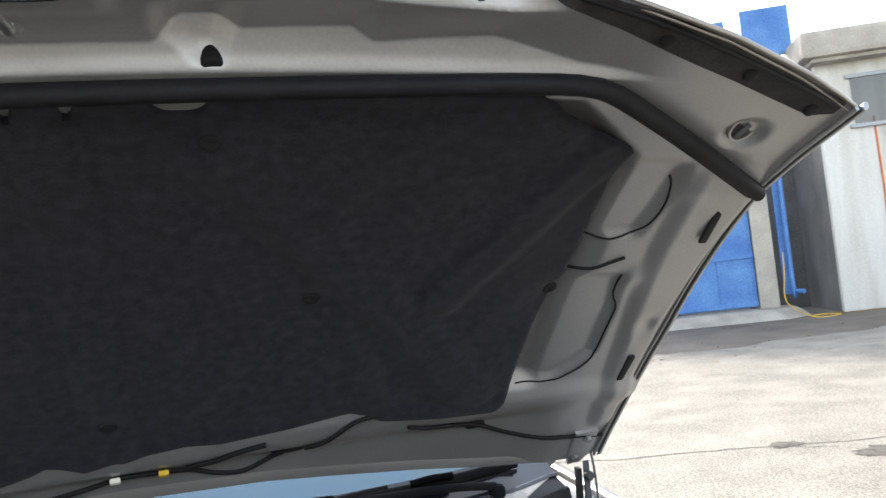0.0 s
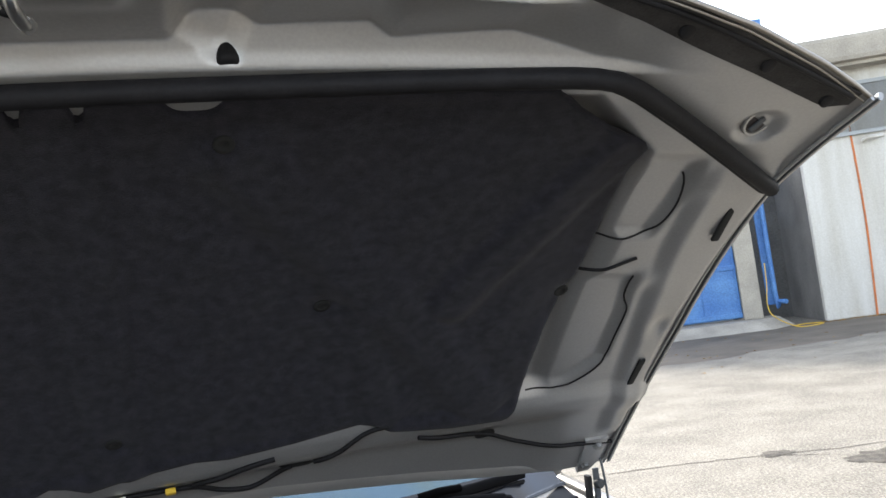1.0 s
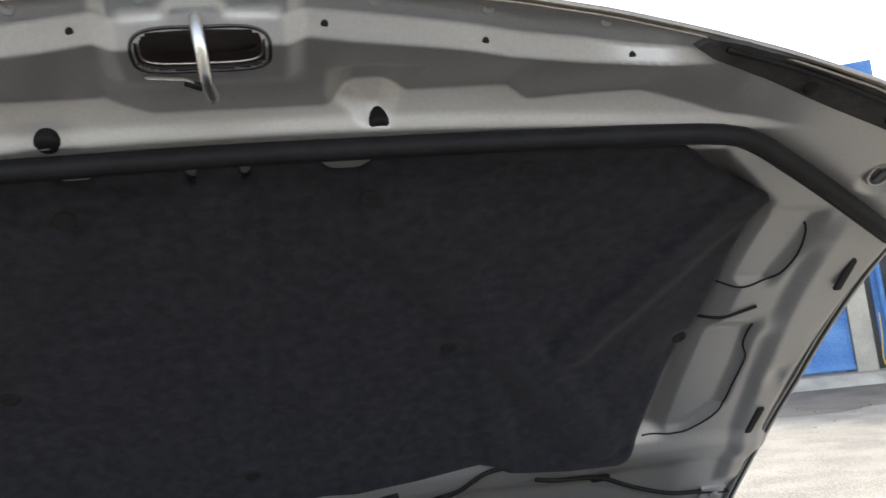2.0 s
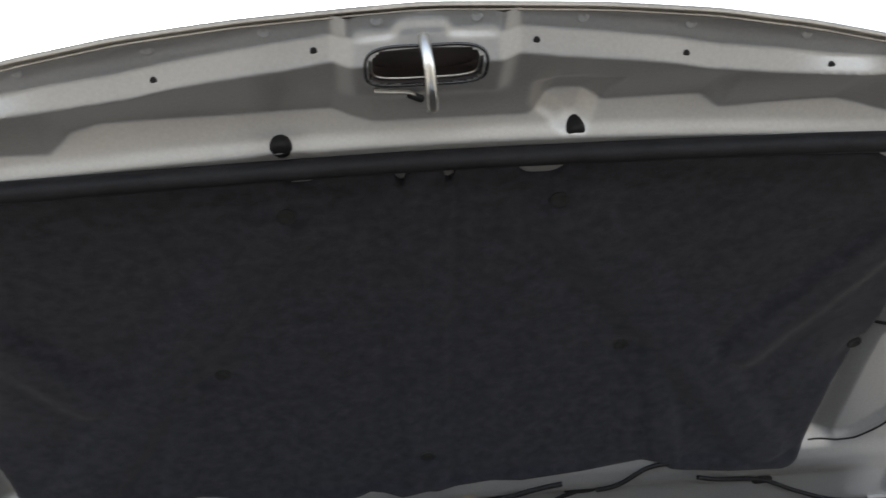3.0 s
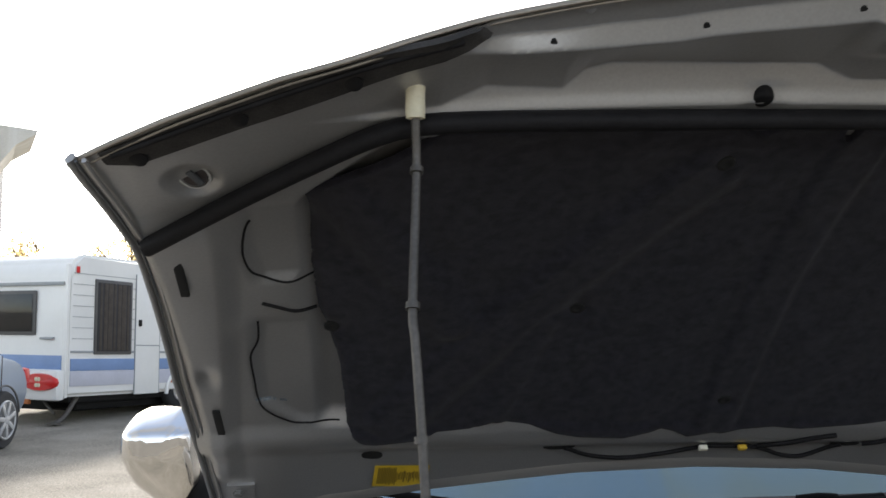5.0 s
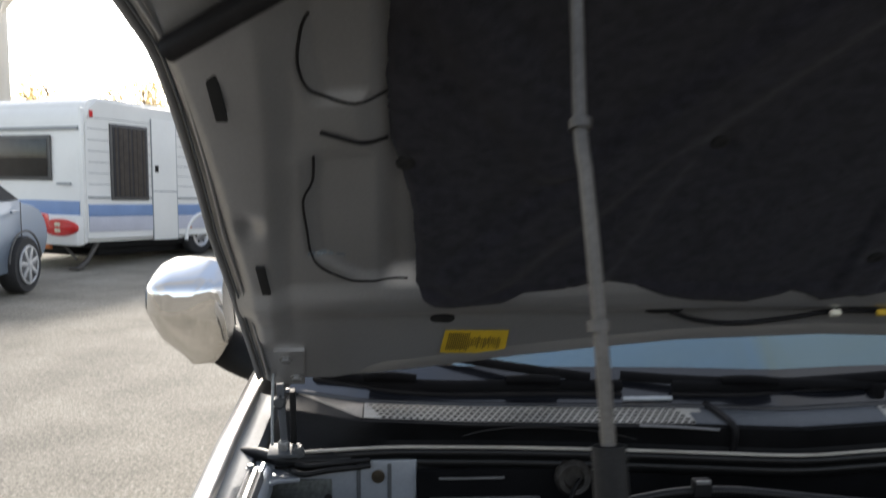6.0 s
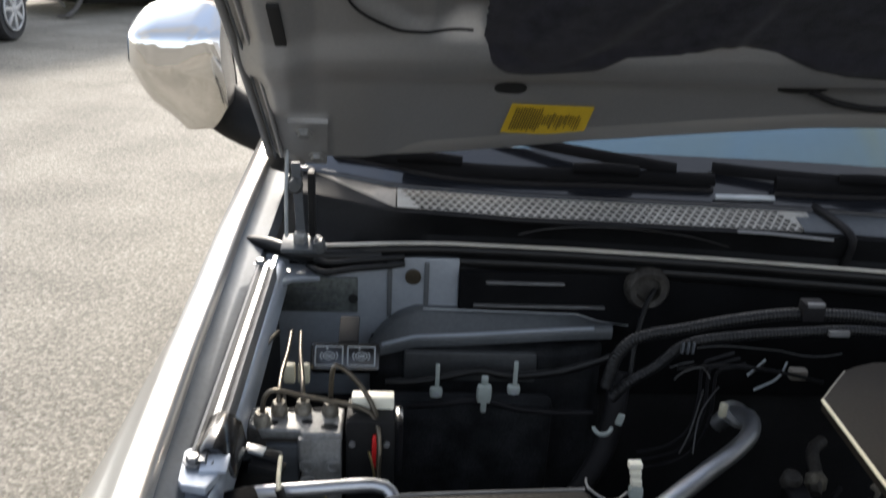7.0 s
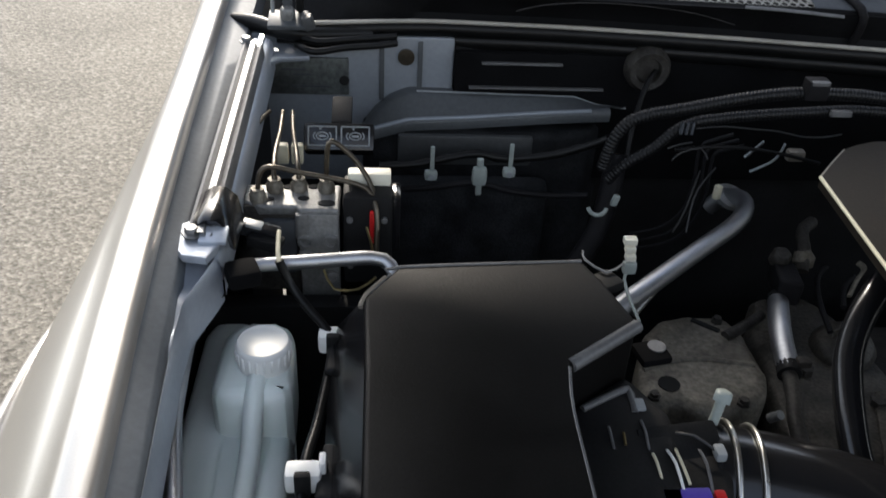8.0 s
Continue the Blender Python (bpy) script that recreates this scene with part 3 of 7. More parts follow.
# rubber weather strip
half = [(0.0, 0.770), (0.16, 0.771), (0.30, 0.776), (0.40, 0.782), (0.478, 0.785), (0.520, 0.773), (0.575, 0.740), (0.655, 0.688), (0.762, 0.616)]
strip = [(-x, v) for x, v in half[::-1]] + half[1:]
part("weather_strip", tube([HOOD @ Vector((x, v, crown(x, v) + 0.013)) for x, v in strip], 0.0118, 14, 0.02, flat=0.85), M_RUBBER, hood, "black rubber weather strip")
part("strip_foot", tube([HOOD @ Vector((x, v - 0.008, crown(x, v) + 0.004)) for x, v in strip], 0.008, 8, 0.02), M_RUBBER, hood)

# corner foam strips, slots, holes, stops, beads
for sgn in (1, -1):
    lower = np.array([(0.417, 0.881), (0.438, 0.869), (0.492, 0.851), (0.547, 0.829), (0.635, 0.795), (0.700, 0.768), (0.740, 0.752), (0.770, 0.761)])
    upper = np.array([(0.426, 0.891), (0.460, 0.891), (0.520, 0.880), (0.570, 0.862), (0.640, 0.834), (0.700, 0.808), (0.745, 0.788), (0.770, 0.777)])
    rows = []
    for k in np.linspace(0, 7, 36):
        i0 = min(int(k), 6)
        a = lower[i0] * (1 - k + i0) + lower[i0 + 1] * (k - i0)
        b = upper[i0] * (1 - k + i0) + upper[i0 + 1] * (k - i0)
        end = 0.0 if 0 < k < 7 else 1.0
        rows.append([tuple(on_hood(sgn * (a[0] + (b[0] - a[0]) * q), a[1] + (b[1] - a[1]) * q, (0.0045 if 0 < q < 1 else -0.003) - 0.007 * end)) for q in (0, 0.04, 0.3, 0.5, 0.7, 0.96, 1)])
    part("corner_pad", grid(np.array(rows)), M_FOAM, hood, "dark foam sealing pad")
    for px, pv in ((0.539, 0.846), (0.640, 0.811), (0.735, 0.765)):
        part("pad_button", lathe([(0.0085, 0.0), (0.0080, 0.003), (0.005, 0.0045), (0.0005, 0.0045)], hood_pose(sgn * px, pv, 0.0040), 16), M_RUBBER, hood)
    part("pad_rib", tube([on_hood(sgn * x, v, 0.006) for x, v in ((0.445, 0.883), (0.54, 0.862), (0.66, 0.816), (0.755, 0.775))], 0.0030, 8, 0.02), M_RUBBER, hood)
    # Slots and holes are solid pieces coloured like deep shade.
    for sx_, v0, v1 in ((0.7415, 0.512, 0.579), (0.7465, 0.178, 0.241)):
        m = hood_pose(sgn * sx_, (v0 + v1) / 2, 0.001)
        bm = box((0, 0, 0), (0.011, v1 - v0, 0.005), 0.0022)
        bmesh.ops.transform(bm, matrix=m, verts=bm.verts)
        part("drain_slot", bm, M_DARKHOLE, hood, "black slot")
    for px, pv in ((0.094, 0.9075), (0.229, 0.8868), (0.364, 0.8712)):
        part("small_hole", lathe([(0.0031, -0.003), (0.0031, 0.0008), (0.0005, 0.0010)], hood_pose(sgn * px, pv), 14), M_DARKHOLE, hood)
    for px, pv in [(0.041, 0.935), (0.133, 0.924), (0.229, 0.9135), (0.335, 0.9005)]:
        part("spot_weld", lathe([(0.0052, 0.0), (0.0044, 0.0005), (0.0026, 0.0002), (0.0005, 0.0002)], hood_pose(sgn * px, pv), 14), M_INNER, hood)
    stop_r = 0.0108 if sgn > 0 else 0.0115
    part("bump_stop", lathe([(stop_r, -0.035), (stop_r, -0.005), (stop_r * 0.92, -0.001), (stop_r * 0.7, 0.001), (0.0005, 0.0005)], Matrix.Translation(HOOD @ Vector((0.147 if sgn > 0 else -0.1365, 0.787, float(crown(0.14, 0.787))))) @ HROT @ pose(0, 0, 0, 12, 0, 0), 22), M_RUBBER, hood, "black rubber bump stop")
    part("round_hole", lathe([(0.0165, -0.004), (0.0165, 0.0012), (0.0005, 0.0015)], hood_pose(sgn * 0.529, 0.083) @ Matrix.Diagonal((1, 0.75, 1, 1)), 22), M_DARKHOLE, hood)
    part("oblong_hole", lathe([(0.011, -0.004), (0.011, 0.0012), (0.0005, 0.0015)], hood_pose(sgn * 0.234, 0.099, 0, False, -4 * sgn) @ Matrix.Diagonal((2.3, 0.75, 1, 1)), 26), M_DARKHOLE, hood)
    part("dimple_ring", lathe([(0.0175, -0.001), (0.0165, 0.0022), (0.0140, 0.0022), (0.0132, -0.002)], hood_pose(sgn * 0.699, 0.711, 0.0), 24), M_INNER, hood)
    part("dimple_plug", lathe([(0.0135, -0.002), (0.0125, 0.0012), (0.0005, 0.0012)], hood_pose(sgn * 0.699, 0.711, 0.0), 24), M_POCKET, hood, "dark plug hole")
    tag = box((0, 0, 0.002), (0.007, 0.020, 0.003), 0.001)
    bmesh.ops.transform(tag, matrix=hood_pose(sgn * 0.698, 0.711, 0.0015, False, -35 * sgn), verts=tag.verts)
    part("dimple_tag", tag, M_GASKET, hood)
    for line in (
        [(0.658, 0.621), (0.665, 0.607), (0.672, 0.563), (0.664, 0.522), (0.637, 0.504), (0.598, 0.499)],
        [(0.598, 0.429), (0.611, 0.434), (0.661, 0.464)],
        [(0.671, 0.424), (0.676, 0.378), (0.688, 0.349), (0.689, 0.290), (0.688, 0.246), (0.678, 0.218), (0.655, 0.196), (0.632, 0.185), (0.576, 0.181)],
    ):
        r = 0.0021 if len(line) > 3 else 0.0036
        part("sealant_bead", tube([on_hood(sgn * p.x, p.y, 0.0010) for p in smooth_path([(x, v, 0) for x, v in line], 0.008)], r * 0.66, 8, 0.012), M_RUBBER, hood, "dark sealant bead")
    # hinge
    plate = [on_hood(sgn * x, v, 0.005) for x, v in ((0.715, 0.030), (0.757, 0.030), (0.757, -0.040), (0.745, -0.062), (0.722, -0.062))]
    back = [on_hood(sgn * x, v, -0.004) for x, v in ((0.715, 0.030), (0.757, 0.030), (0.757, -0.040), (0.745, -0.062), (0.722, -0.062))]
    hinge = part("hood_hinge", ([tuple(p) for p in plate + back], [(0, 1, 2, 3, 4), (9, 8, 7, 6, 5)] + [(i, (i + 1) % 5, 5 + (i + 1) % 5, 5 + i) for i in range(5)]), M_INNER, hood, "painted steel hood hinge", smooth=False)
    for bx, bv in ((0.741, 0.012), (0.731, -0.040)):
        part("hinge_bolt", lathe([(0.0095, 0.0), (0.0095, 0.002), (0.0070, 0.002), (0.0070, 0.006), (0.0006, 0.0065)], hood_pose(sgn * bx, bv, 0.006), 6), M_CAST, hinge)
    part("hinge_arm", box((sgn * 0.754, 1.391, 1.106), (0.011, 0.006, 0.096), 0.002, (-4, 4 * sgn, 0)), M_GASKET, hinge)
    # Light is put into the colour: pale left edge, darker sunlit right edge.
    part("arm_edge", tube([(sgn * 0.764, 1.392, 1.196), (sgn * 0.7655, 1.384, 1.16), (sgn * 0.767, 1.382, 1.12), (sgn * 0.768, 1.384, 1.066)], 0.0022, 8, 0.02), M_ASH if sgn < 0 else M_BULGE, hinge, "folded edge of the hinge arm, paler on the left")
    part("hinge_link", box((sgn * 0.739, 1.394, 1.105), (0.008, 0.016, 0.080), 0.002, (6, 0, 0)), M_BLACK, hinge)
    part("hinge_knuckle", lathe([(0.0085, -0.006), (0.0085, 0.004), (0.006, 0.007), (0.0006, 0.007)], pose(sgn * 0.757, 1.386, 1.128, 90, 0, 0), 16), M_BAYDARK, hinge)
    part("hinge_knuckle", lathe([(0.0085, -0.006), (0.0085, 0.004), (0.006, 0.007), (0.0006, 0.007)], pose(sgn * 0.752, 1.385, 1.066, 14, 0, 0), 6), M_CAST, hinge)
    part("hinge_foot", box((sgn * 0.752, 1.386, 1.057), (0.044, 0.032, 0.006), 0.002, (14, 0, 0)), M_BULGE, hinge)
    part("foot_tab", box((sgn * 0.729, 1.378, 1.058), (0.012, 0.016, 0.016), 0.003, (0, 20 * sgn, 0)), M_BAYDARK, hinge)

# latch pocket and striker
pocket = [(-0.001 + 0.050 * math.copysign(abs(math.cos(a)) ** 0.5, math.cos(a)), 0.893 + 0.0215 * math.copysign(abs(math.sin(a)) ** 0.5, math.sin(a))) for a in np.linspace(0, 2 * math.pi, 61)]
part("latch_pocket", grid(np.array([[tuple(on_hood(-0.001 + (x + 0.001) * k, 0.893 + (v - 0.893) * k, z)) for x, v in pocket] for k, z in ((1.04, 0.0), (0.99, -0.004), (0.97, -0.020), (0.90, -0.024), (0.5, -0.025), (0.01, -0.025))])), M_POCKET, hood, "dark slot for the latch")
part("pocket_rim", tube([on_hood(-0.001 + (x + 0.001) * 1.03, 0.893 + (v - 0.893) * 1.03, 0.0) for x, v in pocket], 0.0015, 8, 0.01), M_GLOSS, hood, "thin black rim line of the slot")
part("pocket_lip", tube([on_hood(-0.001 + (x + 0.001) * 0.93, 0.893 + (v - 0.893) * 0.88, -0.008) for x, v in pocket], 0.0011, 8, 0.01), M_STEEL, hood, "bare metal edge inside the slot")
striker = part("latch_striker", tube([on_hood(-0.003, 0.921, -0.006), on_hood(-0.003, 0.920, 0.006), on_hood(-0.001, 0.911, 0.022), on_hood(0.001, 0.888, 0.031), on_hood(0.003, 0.868, 0.028), on_hood(0.004, 0.858, 0.024)], 0.0048, 12, 0.006), M_STEEL, hood, "bright zinc-plated striker bar")
part("striker_tongue", tube([on_hood(0.004, 0.862, 0.0255), on_hood(0.0045, 0.846, 0.020), on_hood(0.005, 0.835, 0.015)], 0.0058, 10, 0.006, flat=0.45), M_CAST, striker, "dull flat end of the striker")
for k, q in enumerate((0.850, 0.842)):
    part("tongue_hole", lathe([(0.0022, -0.004), (0.0022, 0.0012), (0.0004, 0.0012)], hood_pose(0.0045, q, 0.0235 - 0.0035 * k), 12), M_DARKHOLE, striker)
part("safety_lever", tube([on_hood(-0.046, 0.868, 0.003), on_hood(-0.030, 0.867, 0.005), on_hood(-0.016, 0.866, 0.006), on_hood(-0.010, 0.861, 0.006)], 0.0026, 8, 0.006, flat=0.6), M_COWLEND, hood, "brass-tinted safety lever")
part("lever_tip", tube([on_hood(-0.016, 0.863, 0.006), on_hood(-0.008, 0.858, 0.008), on_hood(-0.005, 0.855, 0.008)], 0.0036, 8, 0.006), M_BLACK, hood)

# hoses and connectors along the rear of the panel
part("washer_hose", tube([on_hood(p.x, p.y, 0.0035) for p in smooth_path([(x, v, 0) for x, v in ((0.226, 0.100), (0.20, 0.082), (0.168, 0.066), (0.13, 0.072), (0.09, 0.090), (0.03, 0.098), (0.0, 0.099))], 0.01)], 0.0034, 8), M_RUBBER, hood, "thin black washer hose")
part("washer_hose", tube([on_hood(p.x, p.y, 0.0035) for p in smooth_path([(x, v, 0) for x, v in ((0.258, 0.105), (0.29, 0.128), (0.325, 0.158), (0.36, 0.165))], 0.01)], 0.0034, 8), M_RUBBER, hood)
part("washer_hose", tube([on_hood(p.x, p.y, 0.0035) for p in smooth_path([(x, v, 0) for x, v in ((0.41, 0.130), (0.47, 0.105), (0.531, 0.086), (0.59, 0.052), (0.634, 0.034), (0.70, 0.024), (0.768, 0.012))], 0.01)], 0.0034, 8), M_RUBBER, hood)
part("washer_hose", tube([on_hood(p.x, p.y, 0.0035) for p in smooth_path([(x, v, 0) for x, v in ((0.09, 0.094), (0.15, 0.128), (0.20, 0.140))], 0.01)], 0.0038, 8), M_RUBBER, hood)
part("washer_hose", tube([on_hood(p.x, p.y, 0.0035) for p in smooth_path([(x, v, 0) for x, v in ((-0.225, 0.098), (-0.19, 0.078), (-0.13, 0.068), (-0.06, 0.078), (0.0, 0.095))], 0.01)], 0.0034, 8), M_RUBBER, hood)
for nm, cx, w, mt in (("white_connector", -0.004, 0.014, M_CREAMW), ("yellow_connector", 0.060, 0.014, M_YELLOW2)):
    bm = box((0, 0, 0), (w, 0.008, 0.008), 0.002)
    bmesh.ops.transform(bm, matrix=hood_pose(cx, 0.103, 0.008), verts=bm.verts)
    part(nm, bm, mt, hood, nm.replace("_", " ") + " of the washer hose")

# faint ink stamp in the recess of the panel, too worn to read
for k, (x0, x1) in enumerate(((0.692, 0.684), (0.682, 0.671), (0.669, 0.664), (0.660, 0.650))):
    v0 = 0.2495 - 0.0042 * k
    part("ink_stamp", ([tuple(on_hood(-x, v, 0.0012)) for x, v in ((x0, v0), (x1, v0 - 0.002), (x1, v0 - 0.008), (x0, v0 - 0.006))], [(0, 1, 2, 3)]), M_STAMP, hood, smooth=False)

# warning label
lx = [(-0.524, 0.058), (-0.437, 0.056), (-0.439, 0.000), (-0.530, 0.003)]
lab = part("warning_label", ([tuple(on_hood((lx[0][0] * (1 - a) + lx[1][0] * a) * (1 - b) + (lx[3][0] * (1 - a) + lx[2][0] * a) * b, (lx[0][1] * (1 - a) + lx[1][1] * a) * (1 - b) + (lx[3][1] * (1 - a) + lx[2][1] * a) * b, 0.0022)) for a in np.linspace(0, 1, 9) for b in np.linspace(0, 1, 5)], [(i * 5 + j, (i + 1) * 5 + j, (i + 1) * 5 + j + 1, i * 5 + j + 1) for i in range(8) for j in range(4)]), M_YELLOW, hood, "yellow caution sticker with small print")
lr = random.Random(11)


def on_label(p, q):
    return tuple(on_hood((lx[0][0] * (1 - p) + lx[1][0] * p) * (1 - q) + (lx[3][0] * (1 - p) + lx[2][0] * p) * q, (lx[0][1] * (1 - p) + lx[1][1] * p) * (1 - q) + (lx[3][1] * (1 - p) + lx[2][1] * p) * q, 0.0034))


for k in range(27):
    p0 = 0.07 + 0.031 * k
    tall = k < 11
    q0 = 0.06 + lr.uniform(0, 0.05) if tall else 0.26 + lr.uniform(-0.04, 0.10)
    q1 = 0.90 - lr.uniform(0, 0.10) if tall else 0.78 - lr.uniform(0, 0.22)
    w = 0.020 if tall else lr.choice((0.014, 0.020, 0.026))
    part("print_bar", ([on_label(p0, q0), on_label(p0 + w, q0), on_label(p0 + w, q1), on_label(p0, q1)], [(0, 1, 2, 3)]), M_OCHRE, lab, smooth=False)

# prop rod
ROD = [Vector((-0.4845, 0.694, 1.691)), Vector((-0.484, 0.697, 1.647)), Vector((-0.483, 0.701, 1.617)), Vector((-0.4885, 0.648, 1.488)), Vector((-0.4868, 0.640, 1.465)), Vector((-0.4785, 0.610, 1.322)), Vector((-0.462, 0.550, 0.950))]
rod = part("hood_prop_rod", tube(ROD, 0.0040, 12, 0.012), M_ROD, car, "slim dull grey bent metal hood prop rod")
part("rod_grip", tube([ROD[5], ROD[5].lerp(ROD[6], 0.5)], 0.0092, 14), M_BLACK, rod, "black grip sleeve")
for p, d in ((ROD[2], ROD[3] - ROD[2]), (ROD[3], ROD[2] - ROD[3]), (ROD[4].lerp(ROD[5], 0.55), ROD[5] - ROD[4])):
    part("rod_collar", tube([p, p + d.normalized() * 0.006], 0.0062, 12), M_ROD, rod)
part("rod_cap", moved(lathe([(0.0005, -0.036), (0.0085, -0.036), (0.0092, -0.030), (0.0088, -0.012), (0.0102, 0.0), (0.0100, 0.012), (0.0094, 0.015), (0.0005, 0.016)], Matrix.Diagonal((1.0, 0.8, 1, 1)), 20), Matrix.Translation((-0.4845, 0.694, 1.697))), M_CREAM, rod, "cream plastic rod holder")
part("cap_collar", box((-0.485, 0.700, 1.696), (0.024, 0.020, 0.010), 0.003, (-30, 0, 0)), M_CREAM, rod)

# ---- the car: body round the engine bay ----
def crown_z(y):
    return 1.052 + 0.062 * (y - 1.364)


def fender_edge(y):
    """Inner edge of the fender's crest, running in towards the nose."""
    return float(np.interp(y, [0.36, 0.767, 0.90, 1.0, 1.18, 1.30, 1.45, 1.86], [0.778, 0.8015, 0.812, 0.818, 0.825, 0.828, 0.832, 0.836]))


ys = np.linspace(0.36, 1.86, 76)
for sgn in (1, -1):
    rows = []
    for y in ys:
        z = crown_z(y)
        k = ss(1.36, 1.14, y)
        lip_z = 0.468 + 0.45 * math.sqrt(max(0.04, 1 - ((y - 0.93) / 0.45) ** 2))
        xt, zt = 0.872 + 0.052 * k, k * (lip_z - z) - 0.26 * (1 - k)
        nose = 0.10 * ss(0.62, 0.36, y) ** 2
        xi = fender_edge(y)
        prof = [(xi - 0.004, -0.060), (xi - 0.002, -0.020), (xi, -0.004), (xi + 0.005, 0.0), (xi + 0.019, -0.001), (xi + 0.027, -0.005), (xi + 0.032, -0.014)]
        prof += [(xi + 0.032 + (xt - xi - 0.032) * q ** 0.85, -0.014 + (zt + 0.014) * q ** 1.25) for q in np.linspace(0.1, 1, 10)]
        prof += [(xt - 0.004, zt - 0.005), (xt - 0.04 * k, zt - 0.012)]
        rows.append([(sgn * (px - nose * (px - 0.6)), y, z + pz) for px, pz in prof])
    fender = part("fender", grid(np.array(rows)), M_PAINT, car, "champagne silver front fender with flared arch")
    # inner paint darkened for the shaded gap, then the pressed rail along the bay
    part("fender_gap_shade", grid(np.array([[(sgn * x, y, crown_z(y) + z) for x, z in ((fender_edge(y) + 0.001, -0.010), (fender_edge(y) - 0.004, -0.017), (fender_edge(y) - 0.014, -0.020), (min(0.803, fender_edge(y) - 0.016), -0.024), (min(0.797, fender_edge(y) - 0.018), -0.040))] for y in ys[:68]])), M_GAP, fender, "grey-blue strip painted for the shaded gap")
    rail = []
    for y in np.linspace(0.995, 1.40, 30):
        z = crown_z(y) - 0.006
        rail.append([(sgn * x, y, z + dz) for x, dz in ((0.797, -0.045), (0.7955, -0.024), (0.793, -0.018), (0.788, -0.019), (0.786, -0.013), (0.7815, -0.013), (0.780, -0.018), (0.776, -0.019), (0.773, -0.022), (0.771, -0.035), (0.771, -0.055))])
    channel = []
    for y in np.linspace(0.42, 1.000, 90):
        xo = float(np.interp(y, [0.42, 0.78, 0.983, 1.0], [0.777, 0.796, 0.807, 0.808]))
        xn = float(np.interp(y, [0.42, 0.771, 0.853, 0.91, 0.945, 0.985, 1.0], [0.768, 0.7835, 0.788, 0.791, 0.791, 0.778, 0.774]))
        lump = 0.0016 * math.sin(y * 140) + 0.0010 * math.sin(y * 61 + 1)
        channel.append([(sgn * (xo + (xn - xo) * q), y, crown_z(y) + dz + lump * k) for q, dz, k in ((0.0, -0.020, 0), (0.12, -0.030, 0.3), (0.35, -0.034, 1), (0.6, -0.034, 1), (0.80, -0.036, 0.5), (0.86, -0.028, 0), (0.93, -0.0265, 0), (1.0, -0.029, 0), (1.02, -0.045, 0), (1.02, -0.07, 0))])
    part("front_channel", grid(np.array(channel)), M_BAYLIT, fender, "blue-grey pressed channel with a raised lip")
    # Black colour stands in for the shade down these inner walls.
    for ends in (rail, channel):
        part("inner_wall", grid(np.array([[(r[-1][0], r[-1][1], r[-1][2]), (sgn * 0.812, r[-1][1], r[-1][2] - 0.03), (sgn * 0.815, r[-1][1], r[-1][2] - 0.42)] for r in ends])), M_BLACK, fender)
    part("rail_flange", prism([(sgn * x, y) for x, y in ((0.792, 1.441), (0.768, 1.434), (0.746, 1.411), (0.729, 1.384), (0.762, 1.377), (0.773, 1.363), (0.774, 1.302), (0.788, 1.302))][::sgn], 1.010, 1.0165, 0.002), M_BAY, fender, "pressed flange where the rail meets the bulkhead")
    part("inner_rail", grid(np.array(rail)), M_BAYLIT, fender, "silver-grey pressed inner rail")
    cover = [[(sgn * x, y, crown_z(y) + dz) for x, dz in ((0.800, -0.022), (0.799, -0.012), (0.796, -0.010), (0.793, -0.014), (0.790, -0.008), (0.785, -0.008), (0.7835, -0.013), (0.779, -0.011), (0.777, -0.014), (0.776, -0.03))] for y in np.linspace(1.005, 1.355, 20)]
    part("rail_cover", grid(np.array(cover)), M_RAIL, fender, "bright ribbed metal rail cover")
    for bx, by in ((0.796, 1.364), (0.795, 1.010)):
        part("rail_bolt", lathe([(0.0085, 0.0), (0.0082, 0.0015), (0.0056, 0.002), (0.0056, 0.0055), (0.0046, 0.0066), (0.0006, 0.0066)], pose(sgn * bx, by, crown_z(by) - 0.0135), 6), M_RAIL, fender)
    part("rail_bracket", prism([(sgn * x, y) for x, y in ((0.807, 1.030), (0.803, 0.992), (0.799, 0.986), (0.780, 0.982), (0.774, 0.998), (0.773, 1.030), (0.790, 1.045))][::sgn], 1.006, 1.0135, 0.002), M_BAYLIT, fender)
    arch = ((0.799, 0.996), (0.798, 1.012), (0.793, 1.023), (0.786, 1.0285), (0.776, 1.0275), (0.767, 1.019), (0.763, 0.998))
    buffer = [[(sgn * 0.781, y, 1.005) for _ in arch] if q == 0 else [(sgn * (0.781 + (x - 0.781) * q), y, 1.005 + (z - 1.005) * q) for x, z in arch] for y, q in ((1.068, 0), (1.068, 0.9), (1.065, 1), (1.030, 1), (1.017, 1), (1.014, 0.92), (1.016, 0.72), (1.030, 0.68), (1.030, 0))]
    part("rail_buffer", grid(np.array(buffer)), M_DUCT, fender, "glossy black rubber buffer")
    part("buffer_foot", box((sgn * 0.756, 0.994, 0.990), (0.026, 0.024, 0.016), 0.005, (0, 0, -20 * sgn)), M_WIPER, fender)
    part("bracket_tongue", box((sgn * 0.778, 1.008, 1.0165), (0.022, 0.018, 0.004), 0.0015, (14, 0, 0)), M_BAYLIT, fender, "bent pale tongue of the bracket")
    lip = [(sgn * 0.927, 0.93 + 0.45 * math.cos(q), 0.466 + 0.45 * math.sin(q)) for q in np.linspace(0.75, math.pi - 0.35, 40)]
    part("arch_lip", tube(lip, 0.0048, 8, 0.02), M_PAINT, fender, "rolled lip of the wheel arch")
    part("lip_groove", tube([(x - sgn * 0.008, y, z + 0.003) for x, y, z in lip], 0.0030, 6, 0.02), M_GASKET, fender)
